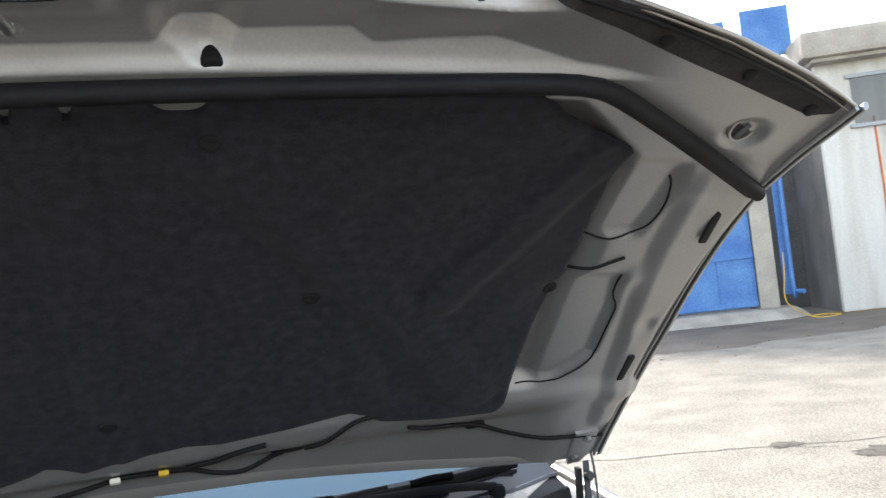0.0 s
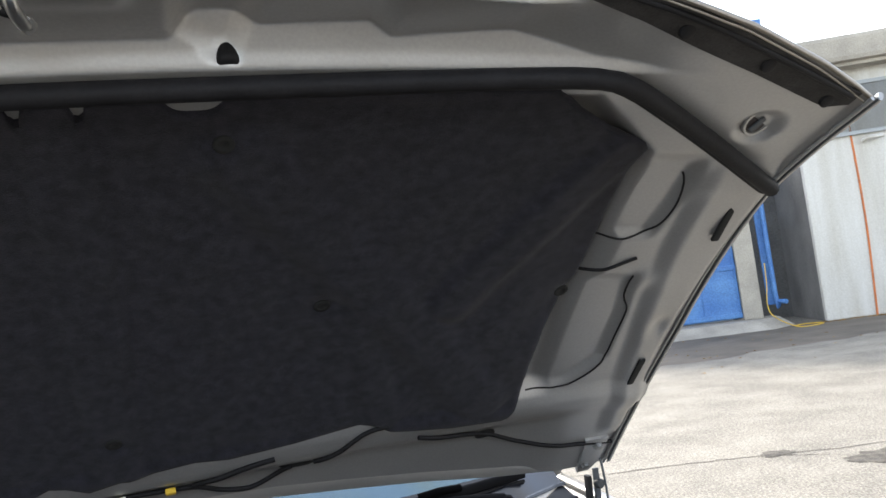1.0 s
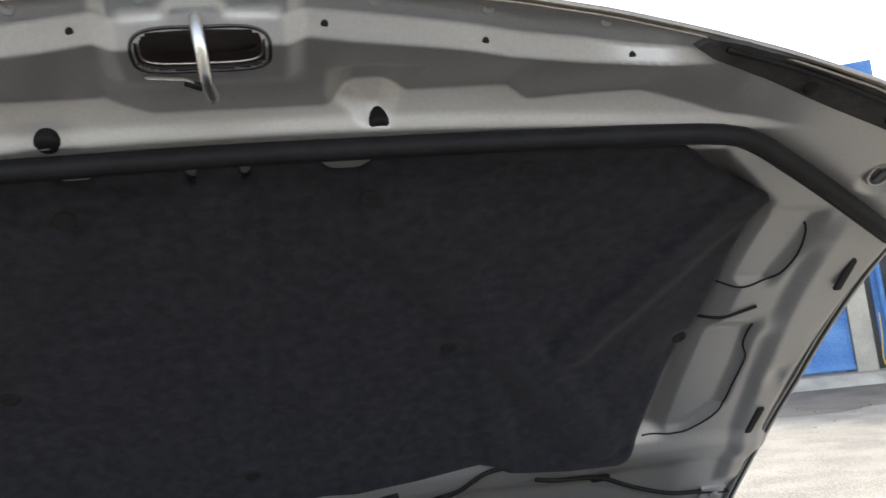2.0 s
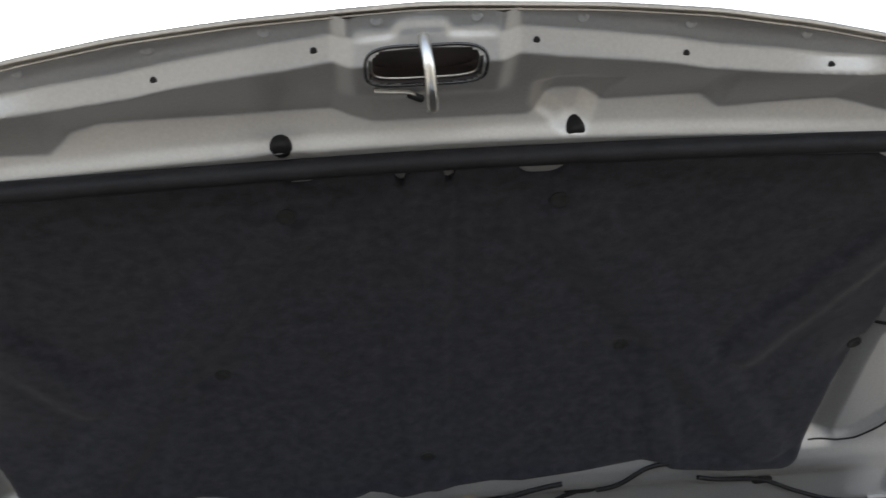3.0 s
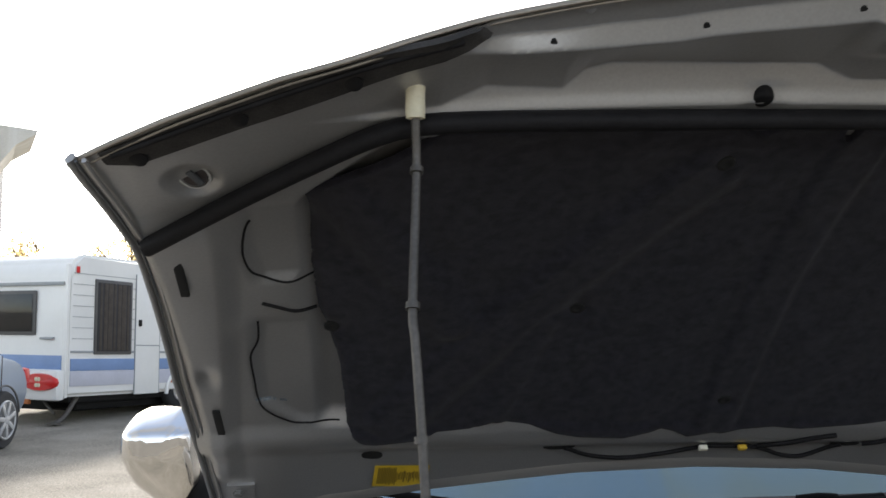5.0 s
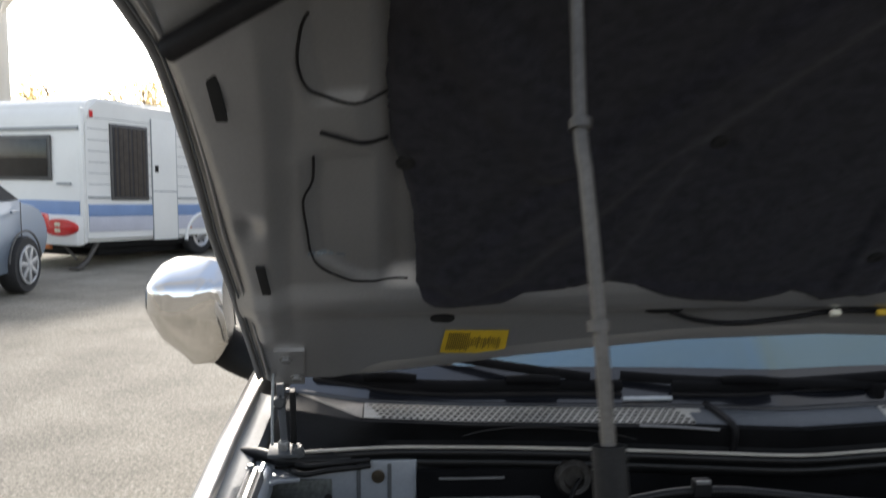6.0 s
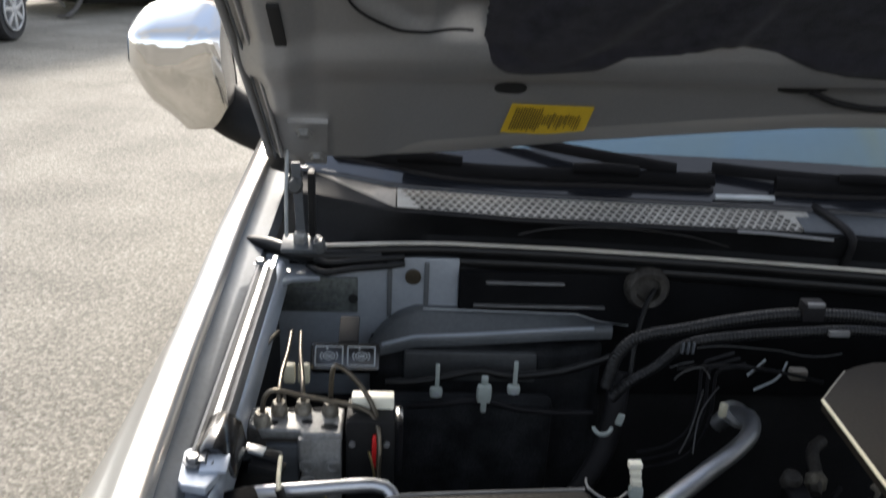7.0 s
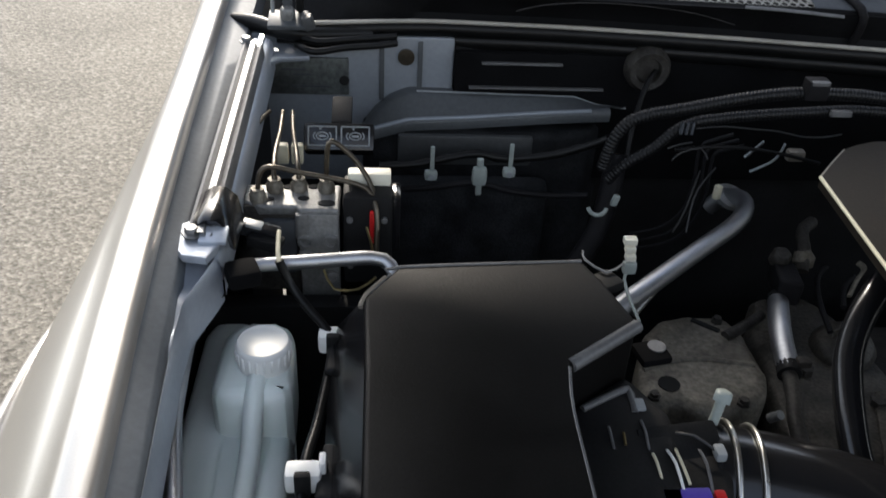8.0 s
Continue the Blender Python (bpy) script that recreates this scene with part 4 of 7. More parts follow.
    # side below the fender, door and cab
    door_rows = [[(sgn * x, y, z) for x, z in ((0.80, 1.105), (0.845, 1.085), (0.872, 1.02), (0.878, 0.90), (0.880, 0.72), (0.865, 0.55), (0.83, 0.42))] for y in np.linspace(1.86, 3.9, 12)]
    part("door_panel", grid(np.array(door_rows)), M_PAINT, car)
    for y0, y1 in ((0.36, 0.46), (1.22, 1.86)):
        part("side_panel", grid(np.array([[(sgn * x, y, z) for x, z in ((0.880, crown_z(y) - 0.29), (0.880, 0.60), (0.865, 0.50), (0.83, 0.42))] for y in np.linspace(y0, y1, 6)])), M_PAINT, car)
    part("bed_side", box((sgn * 0.83, 4.60, 0.78), (0.09, 1.40, 0.62), 0.03), M_PAINT, car)
    pillar = part("roof_pillar", tube([(sgn * 0.79, 1.66, 1.10), (sgn * 0.72, 2.05, 1.42), (sgn * 0.62, 2.42, 1.66)], 0.035, 10, 0.05, flat=0.8), M_PAINT, car)
    part("rear_pillar", tube([(sgn * 0.81, 3.85, 1.10), (sgn * 0.66, 3.70, 1.66)], 0.05, 10, 0.05), M_PAINT, car)
    side = part("side_window", grid(np.array([[(sgn * 0.80, 1.80, 1.10), (sgn * 0.64, 2.45, 1.66)], [(sgn * 0.81, 3.82, 1.10), (sgn * 0.64, 3.68, 1.66)]])), M_PANE, car)
    side.visible_shadow = False
    # mirror
    mx, my, mz = sgn * 1.015, 1.935, 1.178
    rows = []
    for k in (0.001, 0.2, 0.4, 0.55, 0.7, 0.8, 0.88, 0.94, 0.98, 1.0, 1.0, 1.0):
        rr = []
        for a in np.linspace(0, 2 * math.pi, 49):
            ox = 0.083 * math.copysign(abs(math.cos(a)) ** (0.55 if math.cos(a) > 0 else 0.32), math.cos(a))
            oz = math.copysign(abs(math.sin(a)) ** (0.62 if math.cos(a) > 0 else 0.42), math.sin(a))
            if oz > 0:
                oz *= 0.096 * (1 - 0.25 * max(0.0, ox / 0.083 - 0.3))
            else:
                oz = min(oz * 0.03, float(np.interp(ox, [-0.083, -0.080, -0.057, -0.026, 0.027, 0.058, 0.072, 0.083], [-0.030, -0.068, -0.100, -0.128, -0.103, -0.076, -0.045, 0.0])))
            x, z = ox * k, oz * k
            y = -0.070 + 0.34 * max(0, -0.01 - z) + 1.15 * max(0, z - 0.045) + (0.045 * k ** 7 + 0.0175 * (x / 0.083) ** 4) * (1.0 if x > 0 else 0.06)
            if len(rows) >= 10:
                y = max(0.0, rows[9][len(rr)][1] - my) + 0.012 + 0.045 * (len(rows) - 10)
            rr.append((mx + sgn * (x + (0.012 * z / 0.1 if z < 0 else 0)), my + y, mz + z))
        rows.append(rr)
    mirror = part("side_mirror", grid(np.array(rows[:10])), M_CHROME, car, "chrome-capped door mirror on a black foot")
    part("mirror_housing", grid(np.array([[(mx + (x - mx) * k, y, mz + (z - mz) * k) for x, y, z in r] for k, r in ((1.0, rows[9]), (1.0, rows[10]), (0.95, rows[11]))])), M_BLACK, mirror, "black rear shell")
    part("mirror_glass", lathe([(0.070, 0), (0.068, 0.004), (0.001, 0.005)], pose(mx, my + 0.056, mz - 0.006, -90, 0, 0), 24), M_CHROME, mirror)
    part("mirror_bezel", tube([(mx + (x - mx) * 0.90, my + 0.056, mz + (z - mz) * 0.90) for x, y, z in rows[11][::2]], 0.007, 8, 0.02), M_BLACK, mirror)
    part("mirror_foot", tube([(sgn * 0.965, 1.96, 1.105), (sgn * 0.925, 1.965, 1.075), (sgn * 0.870, 1.95, 1.055), (sgn * 0.840, 1.93, 1.055)], 0.046, 14, 0.01, flat=0.8), M_BLACK, mirror, "black plastic mirror foot")

# wheels
for wx, wy in ((-0.79, 0.84), (0.79, 0.84), (-0.79, 3.95), (0.79, 3.95)):
    wheel = part("wheel", moved(lathe([(0.20, -0.11), (0.31, -0.12), (0.352, -0.10), (0.362, -0.05), (0.362, 0.05), (0.352, 0.10), (0.31, 0.12), (0.20, 0.11)], None, 40), pose(wx, wy, 0.362, 0, 90, 0)), M_TYRE, car)
    part("rim", moved(lathe([(0.205, -0.09), (0.19, -0.095), (0.18, -0.06), (0.06, -0.07), (0.05, -0.09), (0.05, 0.09), (0.06, 0.07), (0.18, 0.06), (0.19, 0.095), (0.205, 0.09)], None, 30), pose(wx, wy, 0.362, 0, 90, 0)), M_ALU, wheel)

for sgn in (1, -1):
    arch_rows = [[(sgn * x, 0.84 + 0.42 * math.cos(a), 0.34 + 0.42 * math.sin(a)) for a in np.linspace(-0.2, math.pi + 0.2, 24)] for x in (0.60, 0.70, 0.80, 0.875)]
    part("wheel_house", grid(np.array(arch_rows)), M_BLACK, car, "black inner wheel arch liner")
    part("arch_inner_wall", ([(sgn * 0.60, 0.84 + 0.42 * math.cos(a), 0.34 + 0.42 * math.sin(a)) for a in np.linspace(-0.2, math.pi + 0.2, 24)], [tuple(range(24))]), M_BLACK, car, smooth=False)
    part("bay_side", box((sgn * 0.80, 1.32, 0.72), (0.03, 0.24, 0.50), 0.005), M_BLACK, car)
    part("bay_side", box((sgn * 0.80, 0.46, 0.70), (0.03, 0.18, 0.50), 0.005), M_BLACK, car)

    part("fender_end_seal", tube([(sgn * x, y, z) for x, y, z in ((0.822, 1.450, 1.032), (0.795, 1.433, 1.036), (0.765, 1.411, 1.036), (0.735, 1.407, 1.034), (0.70, 1.414, 1.032), (0.66, 1.424, 1.030))], 0.0098, 12, 0.01), M_SEAL, car, "black rubber seal end sweeping over the fender rail")

# cowl, grille, windscreen
def lip_y(x):
    return float(np.interp(abs(x), [0, 0.064, 0.235, 0.345, 0.44, 0.60, 0.685, 0.74], [1.366, 1.375, 1.401, 1.415, 1.425, 1.434, 1.423, 1.414]))


def cowl_y(x):
    return float(np.interp(abs(x), [0, 0.13, 0.495, 0.648, 0.76], [1.366, 1.386, 1.415, 1.441, 1.505]))


cx = np.linspace(-0.77, 0.77, 78)
cowl = part("cowl_panel", grid(np.array([[(x, lip_y(x) + 0.004, 1.018), (x, lip_y(x) + 0.006, 1.030), (x, lip_y(x) + 0.012, 1.026), (x, lip_y(x) * 0.5 + cowl_y(x) * 0.5 + 0.004, 1.030), (x, max(cowl_y(x) - 0.014, lip_y(x) + 0.014), 1.050), (x, max(cowl_y(x) - 0.004, lip_y(x) + 0.004), 1.070), (x, cowl_y(x), 1.082), (x, cowl_y(x) + 0.006, 1.084)] for x in cx])), M_COWL, car, "black plastic windscreen cowl")
part("cowl_seal", tube([(x, lip_y(x), 1.036) for x in np.linspace(-0.73, 0.73, 30)], 0.0100, 12, 0.02), M_SEAL, cowl, "long rubber bulkhead seal")
# Thin pale bead paints the gloss highlight on top of the seal.
part("seal_highlight", tube([(x, lip_y(x) - 0.0055, 1.0458) for x in np.linspace(-0.73, 0.73, 30)], 0.0026, 8, 0.02), M_SEALGLINT, cowl, "pale line painting the highlight along the seal")
part("cowl_seal_foot", tube([(x, lip_y(x) + 0.004, 1.020) for x in np.linspace(-0.75, 0.75, 30)], 0.010, 10, 0.02), M_SEAL, cowl)
part("seal_end", tube([(-0.745, 1.402, 1.024), (-0.735, 1.386, 1.024), (-0.722, 1.380, 1.023), (-0.706, 1.387, 1.023), (-0.690, 1.395, 1.023), (-0.651, 1.405, 1.023), (-0.630, 1.414, 1.023)], 0.0042, 10, 0.01), M_SEAL, cowl)
part("seal_end", tube([(-0.745, 1.408, 1.032), (-0.722, 1.392, 1.031), (-0.690, 1.402, 1.030), (-0.630, 1.418, 1.030)], 0.0040, 10, 0.01), M_SEAL, cowl)
# Near-black sheet paints the shade behind the lattice holes.
part("grille_shade_sheet", grid(np.array([[(x, cowl_y(x) + 0.004, 1.078), (x, cowl_y(x) + 0.052, 1.088)] for x in cx])), M_DARKHOLE, cowl, "black sheet painting the shade under the lattice")


def lattice(x0, x1):
    """A pressed plate with staggered rows of oval holes, each hole cut through."""
    verts, faces = [], []
    rows_n, w = 5, 0.0102

    def at(x, k, up=0.0):
        return (x, cowl_y(x) + 0.006 + 0.0395 * k, 1.086 + 0.0118 * k + up)
    for row in range(rows_n):
        k0, k1 = row / rows_n, (row + 1) / rows_n
        x = x0 + w * (0.5 * (rows_n - row))
        b = len(verts)
        verts += [at(x0, k0), at(x, k0), at(x, k1), at(x0, k1)]
        faces.append((b, b + 1, b + 2, b + 3))
        while x + w <= x1 + w * (0.5 * (rows_n - row)) - 0.020:
            b = len(verts)
            for q in range(12):
                c, d = math.cos(q * math.pi / 6), math.sin(q * math.pi / 6)
                m = max(abs(c), abs(d))
                verts.append(at(x + w / 2 + w / 2 * c / m, (k0 + k1) / 2 + (k1 - k0) / 2 * d / m))
                verts.append(at(x + w / 2 + 0.375 * w * c, (k0 + k1) / 2 + 0.40 * (k1 - k0) * d))
                verts.append(at(x + w / 2 + 0.37 * w * c, (k0 + k1) / 2 + 0.395 * (k1 - k0) * d, -0.0006))
            for q in range(12):
                n0, n1 = b + 3 * q, b + 3 * ((q + 1) % 12)
                faces += [(n0, n1, n1 + 1, n0 + 1), (n0 + 1, n1 + 1, n1 + 2, n0 + 2)]
            x += w
        b = len(verts)
        verts += [at(x, k0), at(x1 + 0.020, k0), at(x1 + 0.020, k1), at(x, k1)]
        faces.append((b, b + 1, b + 2, b + 3))
    return verts, faces


for sgn in (-1, 1):
    a, b = (-0.640, -0.150) if sgn < 0 else (0.150, 0.640)
    part("grille", lattice(a, b), M_LATTICE, cowl, "pale metal intake lattice", smooth=False)
    ends = ((-0.765, -0.642), (-0.148, 0.0)) if sgn < 0 else ((0.642, 0.765), (0.0, 0.148))
    for e0, e1 in ends:
        cutback = [0.048 * min(1.0, max(0.0, (abs(x) - 0.642) / 0.115)) for x in np.linspace(e0, e1, 12)]
        part("cowl_corner", grid(np.array([[(x, cowl_y(x) + 0.002, 1.0835), (x, cowl_y(x) + 0.006 + c, 1.0870 + 0.22 * c)] for x, c in zip(np.linspace(e0, e1, 12), cutback)])), M_COWL, cowl)
        # Outer ends are tinted tan to paint a cream reflection.
        part("grille_end", grid(np.array([[(x, cowl_y(x) + 0.004 + c, 1.0860 + 0.22 * c), (x, cowl_y(x) + 0.006 + c * 0.97, 1.0885 + 0.22 * c), (x, cowl_y(x) + 0.053, 1.0985)] for x, c in zip(np.linspace(e0, e1, 12), cutback)])), M_COWLEND if abs(e0) > 0.6 or abs(e1) > 0.7 else M_GASKET, cowl)
part("grille_back", grid(np.array([[(x, cowl_y(x) + 0.0455, 1.0978), (x, cowl_y(x) + 0.0470, 1.0995), (x, cowl_y(x) + 0.053, 1.1015)] for x in cx])), M_GLOSS, cowl, "glossy black strip behind the lattice")
part("grille_rim", tube([(x, cowl_y(x) + 0.052, 1.099) for x in cx], 0.004, 8, 0.02), M_GLOSS, cowl)
part("cowl_rib", tube([(-0.4930, 1.4050, 1.0680), (-0.4620, 1.4050, 1.0760), (-0.4160, 1.4050, 1.0800), (-0.3740, 1.4050, 1.0800), (-0.3300, 1.4050, 1.0770), (-0.2810, 1.4050, 1.0710), (-0.2320, 1.4050, 1.0590)], 0.0007, 6, 0.02), M_FOAM, cowl, "thin pressed rib on the cowl")
part("cowl_strip", tube([(-0.2360, 1.3780, 1.0890), (-0.1920, 1.3780, 1.0870), (-0.1170, 1.3780, 1.0810)], 0.0020, 8, 0.02, flat=0.5), M_GREYSHEEN, cowl, "pale narrow strip below the lattice")
part("cowl_joint", tube([(-0.118, cowl_y(0.12) + 0.055, 1.103), (-0.105, cowl_y(0.1) + 0.02, 1.096), (-0.095, cowl_y(0.09) - 0.005, 1.082), (-0.092, lip_y(0.09) + 0.012, 1.038)], 0.005, 8, 0.01), M_RUBBER, cowl)

def screen(x, k):
    y0 = cowl_y(x) + 0.050
    return (x * (1 - 0.17 * k), y0 + 0.92 * k, 1.098 + (0.60 - 0.03 * (x / 0.77) ** 2) * k + 0.03 * math.sin(math.pi * k))


sx = np.linspace(-0.765, 0.765, 50)
windscreen = part("windscreen", grid(np.array([[screen(x, k) for k in np.linspace(0.0, 1, 24)] for x in sx])), M_GLASS, car, "windscreen reflecting the blue sky")
windscreen.visible_shadow = False
part("screen_border", grid(np.array([[(screen(x, k)[0], screen(x, k)[1] - 0.0015, screen(x, k)[2] + 0.0022) for k in (0.0, 0.02, 0.045, 0.066)] for x in sx])), M_BORDER, windscreen, "black ceramic border")
part("dashboard", grid(np.array([[(x * 0.97, cowl_y(x) + 0.07, 1.05), (x * 0.97, 1.75, 1.10), (x * 0.97, 2.02, 1.09), (x * 0.97, 2.06, 0.85)] for x in np.linspace(-0.8, 0.8, 12)])), M_INTERIOR, car)
roof = part("roof", grid(np.array([[(x, y, 1.70 + 0.03 * math.sin(math.pi * min(1, (y - 2.38) / 1.3)) - 0.06 * (x / 0.64) ** 2) for y in np.linspace(2.38, 3.75, 14)] for x in np.linspace(-0.66, 0.66, 16)])), M_PAINT, car)
part("cabin_floor", box((0, 2.85, 0.55), (1.60, 2.0, 0.10), 0.02), M_INTERIOR, car)
part("cabin_rear_wall", box((0, 3.84, 1.10), (1.50, 0.06, 1.05), 0.02), M_INTERIOR, car)
for sxx in (-0.36, 0.36):
    part("seat", box((sxx, 2.95, 1.05), (0.50, 0.16, 0.75), 0.06), M_INTERIOR, car)
part("bed_floor", box((0, 4.55, 0.62), (1.60, 1.45, 0.06), 0.01), M_PAINT, car)
part("tailgate", box((0, 5.30, 0.78), (1.66, 0.07, 0.60), 0.02), M_PAINT, car)

# wipers
def on_glass(x, d, up=0.0):
    """A place d metres up the windscreen from its foot, up metres above the glass."""
    k = d / 1.1
    p = screen(x, k)
    return Vector((x, p[1] - 0.5 * up, p[2] + 0.85 * up))


for pts, blade in (
    ([(-0.56, 0.098, 0.006), (-0.50, 0.080, 0.014), (-0.42, 0.058, 0.020), (-0.34, 0.043, 0.022), (-0.29, 0.037, 0.020)], [(-0.725, 0.036), (-0.60, 0.027), (-0.50, 0.024), (-0.38, 0.027), (-0.242, 0.028)]),
    ([(0.16, 0.030, 0.010), (0.06, 0.032, 0.016), (-0.08, 0.034, 0.018), (-0.16, 0.038, 0.016), (-0.24, 0.048, 0.012)], [(-0.165, 0.028), (-0.05, 0.031), (0.12, 0.038), (0.28, 0.046), (0.42, 0.052)]),
    ([(0.62, 0.010, 0.012), (0.52, 0.018, 0.026), (0.36, 0.022, 0.032), (0.20, 0.020, 0.026)], [(0.68, 0.045), (0.50, 0.044), (0.34, 0.044)]),
):
    wiper = part("wiper_arm", tube([on_glass(*p) for p in pts], 0.009, 8, 0.015, flat=0.5), M_WIPER, car, "black wiper arm with rubber blade")
    part("wiper_blade", tube([on_glass(x, d, 0.014) for x, d in blade], 0.010, 8, 0.02, flat=0.7), M_WIPER, wiper)
    part("blade_rubber", tube([on_glass(x, d - 0.008, 0.004) for x, d in blade], 0.0035, 8, 0.02), M_RUBBER, wiper)
    for k in (1, len(blade) - 2):
        part("blade_bridge", tube([on_glass(blade[k][0] - 0.04, blade[k][1], 0.024), on_glass(blade[k][0], blade[k][1] - 0.004, 0.032), on_glass(blade[k][0] + 0.04, blade[k][1], 0.024)], 0.007, 8, 0.01), M_WIPER, wiper)
    part("wiper_pivot", lathe([(0.015, -0.02), (0.015, -0.004), (0.011, 0.002), (0.001, 0.003)], Matrix.Translation(on_glass(*pts[0])), 18), M_WIPER, wiper)
part("vin_plate", box((-0.205, 1.446, 1.110), (0.076, 0.007, 0.004), 0.001, (33, 0, 0)), M_ASH, windscreen, "small pale strip under the glass")

# front end, floor of the bay
part("radiator_panel", box((0, 0.44, 0.90), (1.52, 0.12, 0.10), 0.02), M_BAY, car)
part("radiator", box((0, 0.44, 0.66), (1.0, 0.06, 0.42), 0.01), M_CAST, car)
part("bumper", box((0, 0.30, 0.60), (1.70, 0.20, 0.34), 0.07), M_PAINT, car)
for sgn in (1, -1):
    part("headlamp", box((sgn * 0.62, 0.37, 0.86), (0.30, 0.10, 0.16), 0.04), M_CHROME, car)
part("front_grille", box((0, 0.36, 0.85), (0.86, 0.05, 0.16), 0.02), M_CHROME, car)
part("bay_floor", box((0, 0.92, 0.50), (1.56, 1.06, 0.04), 0.01), M_BLACK, car)
part("engine_block", box((0.08, 0.98, 0.54), (0.50, 0.62, 0.34), 0.04), M_GRIME, car)

# firewall
firewall = part("firewall", box((0, 1.452, 0.77), (1.56, 0.05, 0.50), 0.004), M_BLACK, car, "grey painted firewall with black insulation")
part("firewall_cover", box((0.17, 1.418, 0.93), (1.46, 0.014, 0.170), 0.006), M_WIPER, firewall)
for x0, x1, z in ((-0.528, -0.430, 1.003), (-0.542, -0.376, 0.972)):
    part("cover_rib", box(((x0 + x1) / 2, 1.408, z), (x1 - x0, 0.006, 0.0025), 0.001), M_GREYSHEEN, firewall)
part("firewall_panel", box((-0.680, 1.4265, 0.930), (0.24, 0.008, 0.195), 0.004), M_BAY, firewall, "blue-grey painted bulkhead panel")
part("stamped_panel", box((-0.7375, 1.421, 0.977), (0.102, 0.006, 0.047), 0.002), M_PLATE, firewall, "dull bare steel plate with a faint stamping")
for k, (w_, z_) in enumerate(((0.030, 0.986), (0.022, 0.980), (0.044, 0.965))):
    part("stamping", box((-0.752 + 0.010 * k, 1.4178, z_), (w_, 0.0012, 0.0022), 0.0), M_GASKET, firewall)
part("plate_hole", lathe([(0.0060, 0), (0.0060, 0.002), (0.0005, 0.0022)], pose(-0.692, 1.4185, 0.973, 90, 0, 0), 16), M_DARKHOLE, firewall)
# Darker paint on these ribs stands for shaded grooves.
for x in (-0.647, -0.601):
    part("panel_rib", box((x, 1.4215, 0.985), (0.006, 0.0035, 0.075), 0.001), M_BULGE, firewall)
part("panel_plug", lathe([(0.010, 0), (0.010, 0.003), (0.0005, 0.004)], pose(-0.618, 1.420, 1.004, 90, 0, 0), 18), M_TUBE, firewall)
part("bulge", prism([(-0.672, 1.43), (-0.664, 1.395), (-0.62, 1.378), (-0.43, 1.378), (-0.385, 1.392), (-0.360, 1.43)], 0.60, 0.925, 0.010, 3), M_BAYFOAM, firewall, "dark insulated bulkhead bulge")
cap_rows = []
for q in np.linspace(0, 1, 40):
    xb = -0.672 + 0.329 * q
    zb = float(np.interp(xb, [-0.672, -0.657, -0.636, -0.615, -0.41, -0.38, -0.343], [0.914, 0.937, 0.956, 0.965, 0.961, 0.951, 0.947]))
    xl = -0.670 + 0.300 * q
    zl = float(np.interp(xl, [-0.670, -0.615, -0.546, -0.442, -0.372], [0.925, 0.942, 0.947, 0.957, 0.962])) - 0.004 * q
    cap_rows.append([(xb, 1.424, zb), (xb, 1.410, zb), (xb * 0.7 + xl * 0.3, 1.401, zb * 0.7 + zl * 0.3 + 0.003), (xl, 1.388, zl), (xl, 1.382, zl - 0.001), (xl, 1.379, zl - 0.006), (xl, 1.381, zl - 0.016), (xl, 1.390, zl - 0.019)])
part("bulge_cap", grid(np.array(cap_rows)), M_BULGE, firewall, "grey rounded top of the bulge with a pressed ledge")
part("cap_seam", tube([r[1] for r in cap_rows[8:]], 0.0012, 6, 0.02), M_ASH, firewall, "thin bright edge behind the bulge")
# Paler tube paints the highlight along the front ledge.
part("ledge_highlight", tube([(r[4][0], r[4][1] + 0.001, r[4][2] - 0.001) for r in cap_rows[2:-3]], 0.0028, 8, 0.02), M_BAY, firewall, "pale line painting the highlight on the bulge's ledge")
part("bulge_panel", box((-0.545, 1.374, 0.905), (0.165, 0.010, 0.040), 0.008), M_BAYDARK, firewall, "smooth grey field under the ledge")
part("lower_panel", box((-0.545, 1.338, 0.80), (0.20, 0.03, 0.17), 0.015), M_BAYFOAM, firewall)
part("grommet", lathe([(0.028, 0), (0.028, 0.010), (0.023, 0.018), (0.016, 0.016), (0.014, 0.008), (0.0005, 0.008)], pose(-0.327, 1.412, 1.002, 90, 0, 0), 26), M_GRIME, firewall, "round rubber grommet")
part("grommet_cable", tube([(-0.318, 1.400, 1.001), (-0.330, 1.385, 0.992), (-0.340, 1.370, 0.972), (-0.350, 1.350, 0.945), (-0.356, 1.33, 0.91)], 0.0034, 8), M_SEAL, firewall)

# washer tank
# Added black plate, blocking bright ground behind the tank.
part("gap_blocker", box((-0.71, 1.078, 0.70), (0.20, 0.02, 0.40), 0.004), M_BLACK, car)
tank = part("washer_tank", prism([(-0.790, 0.62), (-0.788, 0.925), (-0.780, 0.955), (-0.760, 0.962), (-0.728, 0.962), (-0.718, 0.950), (-0.716, 0.62)], 0.70, 0.880, 0.016, 3), M_TANK, car, "milky blue-white plastic washer tank")
part("tank_back", prism([(-0.808, 0.62), (-0.808, 1.055), (-0.800, 1.078), (-0.775, 1.082), (-0.762, 1.072), (-0.756, 1.045), (-0.756, 0.62)], 0.70, 0.880, 0.014, 3), M_TANK, tank)
part("tank_neck", prism([(-0.780, 0.938), (-0.778, 1.000), (-0.770, 1.014), (-0.756, 1.020), (-0.736, 1.020), (-0.723, 1.012), (-0.718, 0.996), (-0.716, 0.938), (-0.722, 0.926), (-0.772, 0.926)], 0.85, 0.924, 0.012, 3), M_TANK, tank)
